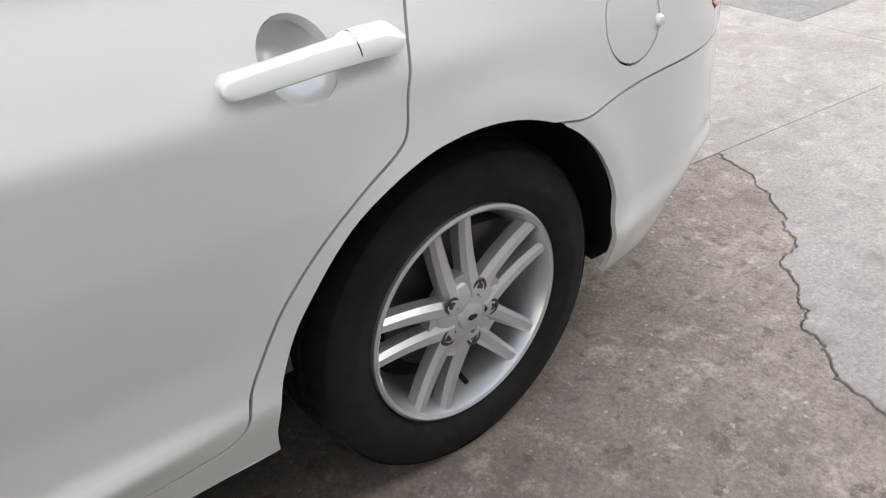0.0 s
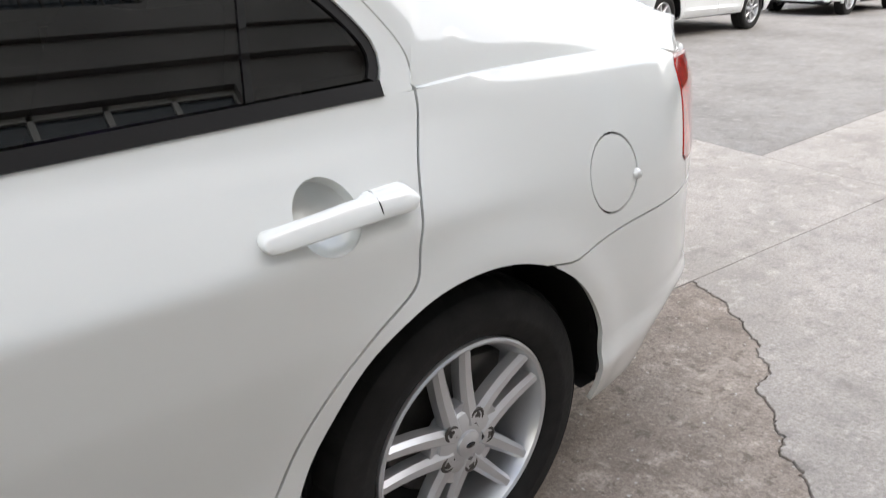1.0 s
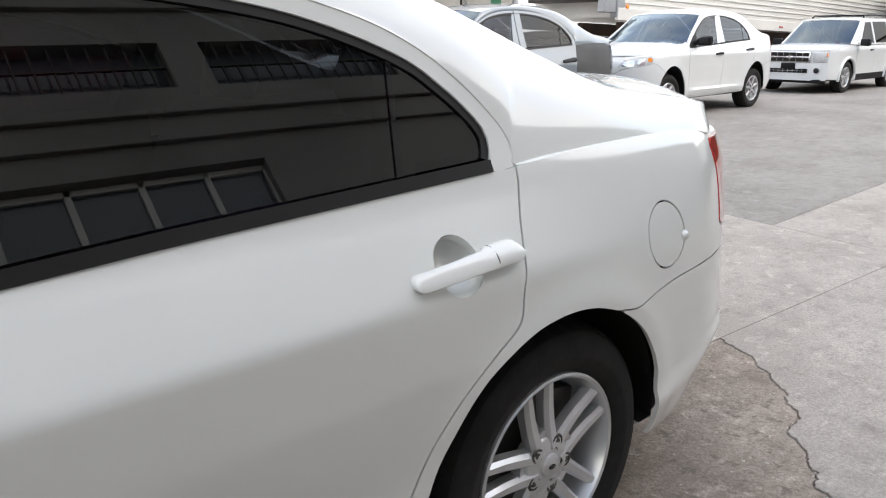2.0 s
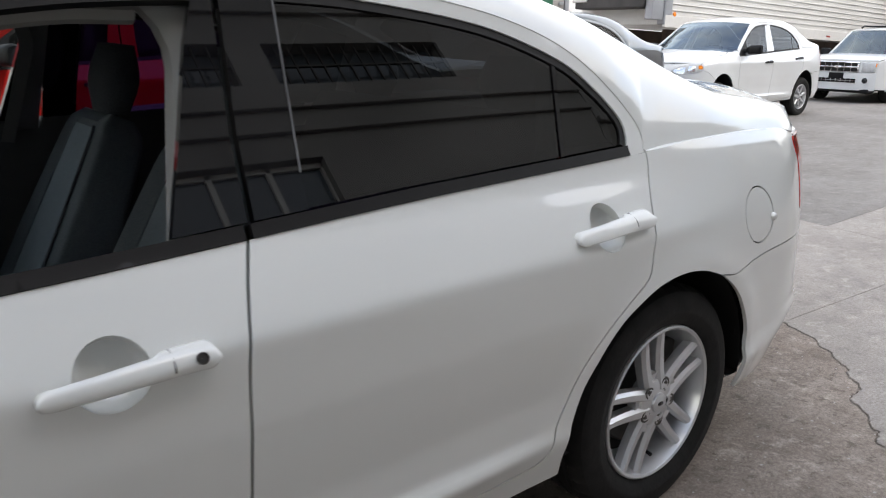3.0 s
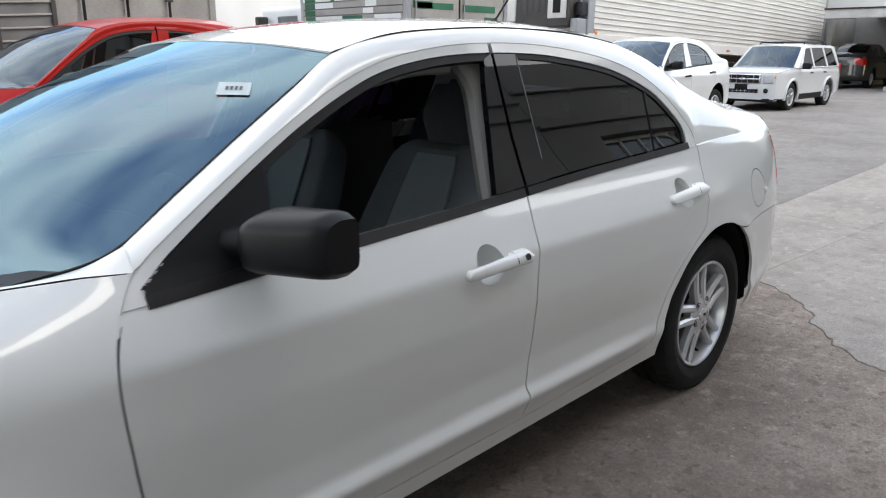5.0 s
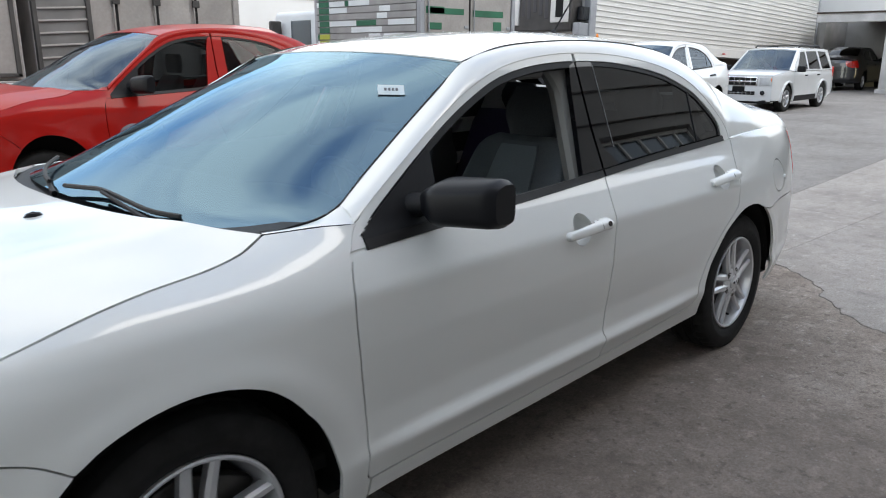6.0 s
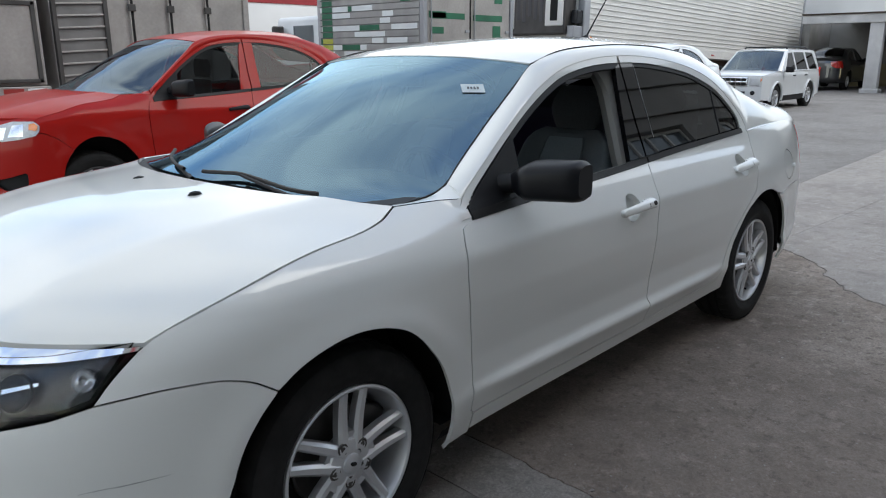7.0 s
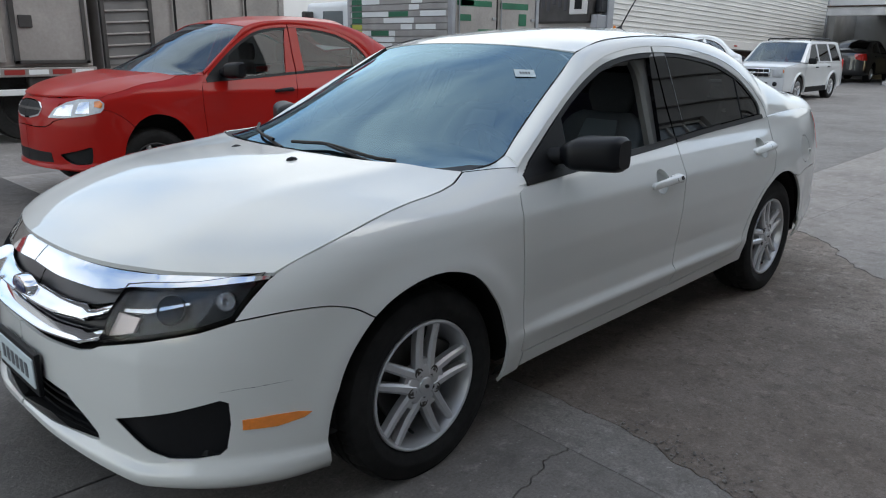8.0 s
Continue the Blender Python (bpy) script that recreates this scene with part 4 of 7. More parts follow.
    v, f = skirt(*up_faces(*grid_mesh(spread(edge, mid, 24, 2, 2.4))), 0.01)
    put("roof_panel", v, f, paint, sides=(1,))
    if fine:
        ditch = [(p[0], p[1] + 0.002, p[2] + 0.0015) for p in edge]
        for sg in (1, -1):
            part("roof_strip", tube([(a, sg * b, c) for a, b, c in ditch], 0.0026, 6), TRIM, car)
    edge = curve([(1.088, 0.742, 0.954), (1.02, 0.752, 0.955), (0.93, 0.753, 0.963)] + [p for p in inner if p[0] > 0.22], 30)
    top_out = [S.point(T(x), z) for x, z in line([(0.866, 0.953), (0.95, 0.958), (1.03, 0.9575), (1.097, 0.957)], 20)]
    top_in = [Vector(p) + Vector((0, 0.003, 0.0)) for p in curve([(0.853, 0.745, 0.986), (0.93, 0.753, 0.963), (1.02, 0.752, 0.955), (1.088, 0.742, 0.954)], 20)]
    rows = [[a.lerp(b, k / 5) + Vector((0, 0, 0.002 * math.sin(math.pi * k / 5))) for k in range(6)] for a, b in zip(top_out, top_in)]
    put("wing_top", *up_faces(*grid_mesh(rows)), paint)
    mid = curve([(1.265, 0, 0.978), (0.95, 0, 1.128), (0.63, 0, 1.264), (0.30, 0, 1.367)], 30)
    edge[:, 1] -= 0.004
    ws = spread(edge, mid, 24, 2.2, 2.2)
    v, f = up_faces(*grid_mesh(ws))
    put("windscreen", [p - Vector((0.002, 0, 0.004)) for p in v], f, shield, sides=(1,), label="windscreen glass reflecting sky and clouds")[0].visible_shadow = False
    # dark band round the windscreen
    if fine:
        for k in (-1, 0):
            part("windscreen_seal", tube([r[k] for r in ws], 0.0035, 6), TRIM, car)
    edge = curve([p for p in inner if -1.04 > p[0] > -1.65], 24)
    mid = curve([(-1.10, 0, 1.436), (-1.38, 0, 1.365), (-1.63, 0, 1.270), (-1.88, 0, 1.150)], 24)
    edge[:, 1] -= 0.004
    v, f = up_faces(*grid_mesh(spread(edge, mid, 20, 2, 2)))
    put("rear_screen", [p - Vector((0, 0, 0.004)) for p in v], f, glass, sides=(1,))
    # boot lid
    edge = curve([p for p in inner if p[0] < -1.60], 24)
    mid = curve([(-1.88, 0, 1.146), (-2.05, 0, 1.126), (-2.25, 0, 1.110), (-2.40, 0, 1.098), (-2.49, 0, 1.072)], 24)
    lid = spread(edge, mid, 16, 2.4, 3)
    v, f = skirt(*up_faces(*grid_mesh(lid)), 0.012)
    put("boot_lid", v, f, paint, sides=(1,))
    # the lid's lip, down to the panel between the lamps
    rows = []
    for k, p in enumerate(lid[-1]):
        p = Vector(p)
        y = abs(p.y)
        q = S.point(*Rr(max(y, 0.02), float(np.interp(y, (0.0, 0.3, 0.6), (0.988, 0.988, 0.974)))))
        q = Vector((q[0], p.y, q[2]))
        rows.append([p.lerp(q, u) + Vector((-0.012, 0, 0.004)) * 4 * u * (1 - u) for u in np.linspace(0, 1, 6)])
    put("boot_lip", *up_faces(*grid_mesh(rows)), paint, sides=(1,))
    # bonnet
    ed = curve([tuple(S.point(T(x), z)) for x, z in HOODSEAM], 50)
    md = curve([(1.315, 0, 0.982), (1.5, 0, 0.972), (1.7, 0, 0.947), (1.9, 0, 0.902), (2.06, 0, 0.848), (2.16, 0, 0.80), (2.207, 0, 0.768)], 50)
    ed[:, 1] -= 0.0035

    def crease(p):
        w = 0.47 + 0.12 * (2.1 - p.x)
        p.z += 0.006 * math.exp(-(((abs(p.y) - w) / 0.07) ** 2)) * min(1, max(0, (2.15 - p.x) / 0.2))
        return p
    v, f = skirt(*up_faces(*grid_mesh(spread(ed, md, 30, 2.3, 2.3, crease))), 0.014)
    put("bonnet", v, f, paint, sides=(1,))
    # cowl below the windscreen
    rows = []
    for k in range(-16, 17):
        s = k / 16
        rows.append([(1.35 - 0.27 * abs(s) ** 2.2, s * 0.76, 0.955), (1.22 - 0.25 * abs(s) ** 2.2, s * 0.75, 0.962)])
    put("cowl_panel", *up_faces(*grid_mesh(rows)), BLACKPL, sides=(1,))
    # inner body behind the gaps, wheel housings and floor
    zs = np.linspace(0.2, 0.9, 18)
    ts = np.linspace(S.t[0] + 0.02, S.t[-1] - 0.02, 150)
    verts, faces = [], []
    for t in ts:
        for z in zs:
            zz = min(z, 0.56) if t > T(1.7) else (min(z, 0.74) if t > T(0.95) else z)
            verts.append(S.point(t, zz, -0.05))
    for i in range(len(ts) - 1):
        for j in range(len(zs) - 1):
            x, z = verts[i * len(zs) + j].x, verts[i * len(zs) + j].z
            if min(math.hypot(x - 1.364, z - 0.31), math.hypot(x + 1.364, z - 0.31)) < 0.43:
                continue
            faces.append((i * len(zs) + j, (i + 1) * len(zs) + j, (i + 1) * len(zs) + j + 1, i * len(zs) + j + 1))
    both("inner_body", verts, faces, HOLLOW)
    for h in (1.364, -1.364):
        rows = []
        for k in range(29):
            a = radians(-30 + 240 * k / 28)
            low = lambda z: max(z, 0.285)
            rows.append([(h + 0.40 * math.cos(a), 0.865, low(0.31 + 0.40 * math.sin(a))), (h + 0.43 * math.cos(a), 0.6, low(0.31 + 0.43 * math.sin(a))), (h, 0.58, 0.31)])
        put("wheel_housing", *grid_mesh(rows), HOLLOW)
    bm = box(bmesh.new(), -2.2, 2.05, -0.72, 0.72, 0.19, 0.30, 0.03)
    if warp:
        for v in bm.verts:
            v.co = warp(v.co)
    part("floor_pan", bm, HOLLOW, car)

    # head lamps
    outl = [F(0.455, 0.571), F(0.54, 0.591), F(0.645, 0.616), F(0.72, 0.635), (T(1.976), 0.662), (T(1.952), 0.697), (T(1.918), 0.736), (T(1.885), 0.765), F(0.72, 0.738), F(0.60, 0.724), F(0.515, 0.712), F(0.485, 0.66)]
    if fine:
        hl = put("head_lamp", *sheet(outl, [], S.st(-0.035), step, -0.033), LAMPDARK, label="dark-housed headlamp under a clear lens")
    else:
        put("lamp_surround", *sheet(outl, [], S.st(-0.003), step, 0.02, 0.0), paint)
        almond = [F(0.40, 0.596), F(0.47, 0.672), F(0.58, 0.722), F(0.70, 0.750), (T(1.905), 0.752), (T(1.862), 0.728), (T(1.868), 0.690), (T(1.90), 0.648), F(0.74, 0.618), F(0.58, 0.598)]
        hl = put("head_lamp", *sheet(almond, [], S.st(0.005), 0.02, 0.02, 0.0), LAMPCLEAR, label="clear almond-shaped headlamp")
    if fine:
        put("lens", *sheet(outl, [], S.st(-0.001), step, 0.0), HEADGLASS, parent=hl)
    if fine:
        bowlp = [F(0.465, 0.585), F(0.555, 0.606), F(0.575, 0.65), F(0.495, 0.655)]
        put("turn_lamp", *sheet(bowlp, [], S.st(-0.022), 0.015, 0.01), LAMPPINK, parent=hl)
    if not fine:
        big = [F(0.46, 0.615), F(0.50, 0.675), F(0.58, 0.705), F(0.66, 0.71), F(0.64, 0.615)]
        put("reflector", *sheet(big, [], S.st(0.008), 0.03, 0.004), REFLECTOR, parent=hl)
        big = [F(0.67, 0.635), F(0.70, 0.725), F(0.775, 0.735), F(0.77, 0.64)]
        put("reflector", *sheet(big, [], S.st(0.008), 0.03, 0.004), REFLECTOR, parent=hl)
        big = [(T(1.880), 0.704), (T(1.874), 0.726), (T(1.900), 0.744), F(0.80, 0.736), F(0.798, 0.690), (T(1.895), 0.682)]
        put("side_lamp", *sheet(big, [], S.st(0.0085), 0.02, 0.004), AMBER, parent=hl)
    else:
        for y, z, r, m in ((0.772, 0.700, 0.027, REFLECTOR), (0.66, 0.672, 0.042, GRILLE)):
            p, n = S.surf(S.front(y), z, -0.03)
            q = n.to_track_quat("Y", "Z").to_matrix()
            v, f = lathe([(r, 0.012), (r * 0.92, 0.02), (r * 0.82, 0.012), (r * 0.55, 0.002), (0.0005, -0.004)], 28)
            put("projector", [q @ Vector(w) + p for w in v], f, m, parent=hl)
        st = [F(0.52, 0.668), F(0.60, 0.676), F(0.70, 0.70), F(0.70, 0.694), F(0.60, 0.666), F(0.52, 0.66)]
        put("reflector", *sheet(st, [], S.st(-0.014), 0.01, 0.01, 0.0), REFLECTOR, parent=hl)
    # grille
    if fine:
        o = [(nose, 0.70), F(0.3, 0.69), F(0.47, 0.70), F(0.47, 0.62), F(0.43, 0.55), F(0.2, 0.53), (nose, 0.53)]
        g = both("grille", *sheet(o, [], S.st(-0.045), 0.025, 0.0), GRILLE, label="dark grille with three chrome bars")
        zh = [(nose, 0.764), F(0.2, 0.761), F(0.4, 0.756), F(0.55, 0.757), F(0.7, 0.767), (T(1.876), 0.773)]
        o = zh + [(T(1.887), 0.762), F(0.74, 0.743), F(0.62, 0.730), F(0.53, 0.722), F(0.48, 0.712), F(0.40, 0.703), F(0.2, 0.706), (nose, 0.712)]
        both("grille_bar", *sheet(o, [], S.st(0.006), 0.012, 0.02), CHROME, parent=g, label="broad chrome bar along the bonnet edge")
        # ridged bars: a bright upper face and a lower face turned to the ground
        for y1, tops, bots in ((0.478, (0.652, 0.650, 0.656, 0.674), (0.600, 0.600, 0.610, 0.646)), (0.458, (0.585, 0.584, 0.592, 0.607), (0.537, 0.537, 0.543, 0.570))):
            rows = []
            for y in np.linspace(0.0, y1, 26):
                a, b = (float(np.interp(y, (0, 0.2, 0.38, y1), q)) for q in (tops, bots))
                m_ = a - (a - b) * 0.42
                t_ = min(S.front(y), nose)
                k_ = min(1.0, (y1 - y) / 0.02)
                rows.append([S.point(t_, a, -0.03), S.point(t_, a, -0.016), S.point(t_, m_, 0.002 + 0.014 * k_), S.point(t_, m_ - 0.004, 0.002 + 0.014 * k_), S.point(t_, b, -0.016), S.point(t_, b, -0.03)])
            both("grille_bar", *grid_mesh(rows), CHROME, parent=g)
        v, f = lathe([(0.0005, 0.016), (0.055, 0.013), (0.068, 0.009), (0.074, 0.0), (0.074, -0.02)], 36)
        mesh_part("badge", [Vector((2.237 + q[1], q[0], 0.645 + 0.42 * q[2])) for q in v], f, CHROME, g, "plain oval badge")
        v, f = lathe([(0.0005, 0.0185), (0.05, 0.0155), (0.058, 0.012)], 30)
        mesh_part("badge", [Vector((2.238 + q[1], q[0], 0.645 + 0.40 * q[2])) for q in v], f, mat("badge_blue", (0.02, 0.035, 0.12), 0.2, coat=0.6), g)
        # lower intake and fog recess
        ext = [(nose - 0.0, 0.405), F(0.3, 0.40), F(0.44, 0.28), F(0.42, 0.24), (nose, 0.222)]
        both("lower_intake", *sheet(ext, [], S.st(-0.05), 0.03, -0.05), HOLLOW)
        for z in (0.27, 0.31, 0.35):
            pts = [S.point(S.front(y), z, -0.02) for y in np.linspace(0.0, 0.38 - (z - 0.27) * 0.9, 12)]
            put("intake_bar", *(lambda b: b)(ribbon(pts, 0.012, 0.02)), BLACKPL)
        put("fog_recess", *sheet(inset(fog, -0.004), [], S.st(-0.014), 0.012, -0.012), BLACKPL)
        o = [F(0.785, 0.381), F(0.785, 0.352), (T(1.89), 0.352), (T(1.82), 0.366), (T(1.800), 0.379), (T(1.835), 0.386), (T(1.90), 0.386)]
        put("side_marker", *sheet(o, [], S.st(0.003), 0.012, 0.012, 0.0), AMBER, label="amber side marker lens")
        # scuffs along the bumper
        for pts in ([(1.997, 0.465), (1.949, 0.473), (1.902, 0.478), (1.846, 0.482)],):
            sc = [S.point(T(x) if x < 1.95 else S.front(0.79 - (x - 1.945) * 0.75), z, 0.0004) for x, z in line(pts, 16)]
            part("scuff", tube(sc, [0.0002 + 0.0007 * math.sin(math.pi * k / 16) * (0.6 + 0.4 * math.sin(k * 2.3)) for k in range(17)], 5), INK, car)
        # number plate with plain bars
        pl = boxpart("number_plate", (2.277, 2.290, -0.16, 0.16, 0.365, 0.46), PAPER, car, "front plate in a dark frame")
        boxpart("plate_frame", (2.270, 2.286, -0.18, 0.18, 0.345, 0.48), BLACKPL, pl)
        for k in range(6):
            boxpart("plate_bar", (2.290, 2.292, -0.12 + k * 0.042, -0.095 + k * 0.042, 0.39, 0.435), INK, pl, bevel=0)
    else:
        o = [(nose, 0.768), F(0.2, 0.764), F(0.4, 0.757), F(0.52, 0.75), F(0.487, 0.66), F(0.457, 0.572), F(0.425, 0.553), F(0.36, 0.538), F(0.2, 0.533), (nose, 0.536)]
        lid = [F(0.5, 0.760), F(0.55, 0.761), F(0.7, 0.770), (T(1.872), 0.776), (T(1.885), 0.765), F(0.72, 0.738), F(0.60, 0.724), F(0.53, 0.714), F(0.5, 0.710)]
        put("lamp_surround", *sheet(lid, [], S.st(-0.001), 0.03, 0.01, 0.0), paint)
        both("front_panel", *sheet(o, [], S.st(-0.002), 0.03, 0.02), paint)
        o = [(nose, 0.726), F(0.12, 0.722), F(0.24, 0.705), F(0.30, 0.66), F(0.27, 0.612), F(0.14, 0.588), (nose, 0.583)]
        g = both("grille", *sheet(o, [], S.st(0.006), 0.03, 0.02), BLACKPL)
        rim = [S.point(min(t_, nose), z_, 0.008) for t_, z_ in o]
        both("grille_frame", *ribbon(rim, 0.014, 0.012), CHROME, parent=g)
        o = [(nose, 0.672), F(0.29, 0.672), F(0.29, 0.650), (nose, 0.648)]
        both("grille_bar", *sheet(o, [], S.st(0.012), 0.03, 0.02), STEEL, parent=g)
        put("fog_recess", *sheet(inset(fog, -0.004), [], S.st(-0.03), 0.03, -0.03), BLACKPL)
        o = [(nose, 0.39), F(0.40, 0.38), F(0.42, 0.28), (nose, 0.26)]
        both("lower_intake", *sheet(o, [], S.st(0.003), 0.03, 0.02), BLACKPL)

    # door handles
    for d, x0, x1, z0, z1, bx, bz, key in ((fd, 0.094, -0.150, 0.795, 0.806, -0.006, 0.803, True), (rd, -0.953, -1.210, 0.838, 0.853, -1.064, 0.848, False)):
        if fine:
            rows = []
            for k in range(9):
                s = k / 8
                r = 0.0525 * math.cos(s * math.pi / 2)
                dep = -0.004 - 0.044 * math.sin(s * math.pi / 2) ** 0.8
                rows.append([S.point(T(bx + r * math.cos(a)), bz + r * 0.98 * math.sin(a), dep) for a in np.linspace(0, 2 * math.pi, 28, endpoint=False)])
            v, f = grid_mesh(rows, close_v=True)
            put("handle_recess", v, [tuple(reversed(q)) for q in f], paint, parent=d)
        rows = []
        n = 26
        for k in range(n + 1):
            s = 0.5 - 0.5 * math.cos(math.pi * k / n)
            x, zc = x0 + (x1 - x0) * s, z0 + (z1 - z0) * s + 0.004 * math.sin(math.pi * s)
            hgt = 0.0158 * min(1, math.sqrt(1 - (1 - s / 0.06) ** 2) if s < 0.06 else 1) * (0.85 + 0.25 * s) * (min(1, ((1 - s) / 0.05)) ** 0.5 if s > 0.95 else 1) + 0.0005
            if s > 0.62:
                hgt *= 1.10
            std = 0.017 + 0.011 * min(1, s / 0.35)
            foot = min(1, max(0, (0.10 - s) / 0.08)) if s < 0.5 else min(1, max(0, (s - 0.64) / 0.05))
            thick = 0.017 + (std + 0.008 - 0.017) * foot
            row = []
            for a in np.linspace(0, 2 * math.pi, 14, endpoint=False):
                cz, cy = math.sin(a), math.cos(a)
                cz = math.copysign(abs(cz) ** 0.75, cz)
                cy = math.copysign(abs(cy) ** 0.75, cy)
                row.append(S.point(T(x), zc + hgt * cz, std - thick / 2 + thick / 2 * cy))
            rows.append(row)
        v, f = grid_mesh(rows, close_v=True)
        f = list(f) + [tuple(range(14)), tuple(len(v) - 1 - i for i in range(14))]
        bmh = bmesh.new()
        hb = [bmh.verts.new(warp(Vector(q)) if warp else q) for q in v]
        for q in f:
            bmh.faces.new([hb[i] for i in q])
        bmesh.ops.recalc_face_normals(bmh, faces=bmh.faces)
        me_ob = part("door_handle", bmh, paint if fine else BLACKPL, d[0], "white pull handle" if fine else "")
        ob2 = new("door_handle", me_ob.data.copy())
        for q in ob2.data.vertices:
            q.co.y = -q.co.y
        ob2.data.flip_normals()
        ob2.parent = d[1]
        if fine:
            # the joint across the handle's fixed end
            xj = x0 + (x1 - x0) * 0.72
            ring = []
            s = 0.72
            for a in np.linspace(0, 2 * math.pi, 20):
                ring.append(S.point(T(xj), z0 + (z1 - z0) * s + 0.004 * math.sin(math.pi * s) + 0.0182 * math.sin(a), 0.010 + 0.0182 * math.cos(a)))
            part("handle_joint", tube(ring, 0.0011, 5), TRIM, d[0])
        if fine and key:
            p, n_ = S.surf(T(-0.121), 0.809, 0.025)
            q = n_.to_track_quat("Y", "Z").to_matrix()
            v, f = lathe([(0.0092, 0.002), (0.0092, 0.0060), (0.008, 0.0068), (0.007, 0.003), (0.0005, 0.003)], 20)
            put("key_lock", [q @ Vector(w) + p for w in v], f, STEEL, parent=fd, sides=(1,), label="dark key lock")

    # mirrors
    def housing(sg):
        bm = bmesh.new()
        rows = []
        for k in range(15):
            s = k / 14
            y = 0.845 + 0.222 * s
            fat = (0.46 + 0.54 * min(1, s / 0.30) ** 0.8) * (1 if s < 0.86 else 0.78 + 0.22 * math.sqrt(max(0.0, 1 - ((s - 0.86) / 0.14) ** 2)))
            ahead = 0.088 * (0.75 + 0.25 * min(1, s / 0.3)) * (1 - 0.50 * s**1.6)
            row = []
            for a in np.linspace(0, 2 * math.pi, 32, endpoint=False):
                c, d_ = math.cos(a), math.sin(a)
                c, d_ = math.copysign(abs(c) ** (0.62 if c > 0 else 0.3), c), math.copysign(abs(d_) ** 0.45, d_)
                wx = (ahead if c > 0 else 0.042) * (fat if c > 0 else 1)
                row.append(Vector((0.640 - 0.05 * s + wx * c, y, 0.984 + 0.010 * s + 0.064 * fat * d_ * (1 - (0.20 if d_ > 0 else 0.10) * max(0, c)))))
            rows.append(row)
        v, f = grid_mesh(rows, close_v=True)
        f = list(f) + [tuple(range(32)), tuple(len(v) - 1 - i for i in range(32))]
        bv = [bm.verts.new((q[0], q[1] * sg, q[2])) for q in v]
        for q in f:
            bm.faces.new([bv[i] for i in q])
        # arm
        bmesh.ops.recalc_face_normals(bm, faces=bm.faces)
        for q in bm.verts:
            if warp:
                q.co = warp(q.co)
        return bm
    for i, sg in enumerate((1, -1)):
        mh = part("door_mirror", housing(sg), MIRRORPL, fd[i], "black plastic door mirror housing")
        bm = tube([(0.67, sg * 0.78, 0.965), (0.655, sg * 0.83, 0.972), (0.635, sg * 0.875, 0.982)], [0.035, 0.032, 0.03], 12)
        for q in bm.verts:
            if warp:
                q.co = warp(q.co)
        part("mirror_arm", bm, BLACKPL, fd[i])

    # wheels
    for h, tn in zip(hubs or (1.364, -1.364), turns):
        for left in (True, False):
            fit_wheel(car, wheels or FINE_WHEEL, h, hub_y, 0.31 if not warp else warp(Vector((0, 0, 0.31))).z, tn, left)
    return fd, rd


def ribbon(pts, h, d):
    rows = []
    for p in pts:
        p = Vector(p)
        rows.append([p + Vector((0, 0, h / 2)), p + Vector((-d, 0, h / 2)), p + Vector((-d, 0, -h / 2)), p + Vector((0, 0, -h / 2))])
    return grid_mesh(rows, close_v=True)


# ---- the cabin of the white saloon
def padded(name, rows, m, parent, label=""):
    """A cushion: rings of points along its length, closed at both ends."""
    n = len(rows[0])
    v, f = grid_mesh(rows, close_v=True)
    f = list(f) + [tuple(range(n)), tuple(len(v) - 1 - i for i in range(n))]
    bm = bmesh.new()
    bv = [bm.verts.new(p) for p in v]
    for q in f:
        bm.faces.new([bv[i] for i in q])
    bmesh.ops.recalc_face_normals(bm, faces=bm.faces)
    return part(name, bm, m, parent, label)


def slab(x, y, z, w, t, tilt, power=0.5, n=24):
    """A ring: rounded rectangle of width w (y) and thickness t, square to a back that tilts."""
    out = []
    for a in np.linspace(0, 2 * math.pi, n, endpoint=False):
        c, s = math.cos(a), math.sin(a)
        c, s = math.copysign(abs(c) ** power, c), math.copysign(abs(s) ** power, s)
        out.append((x + t / 2 * c * math.cos(tilt), y + w / 2 * s, z + t / 2 * c * math.sin(tilt)))
    return out


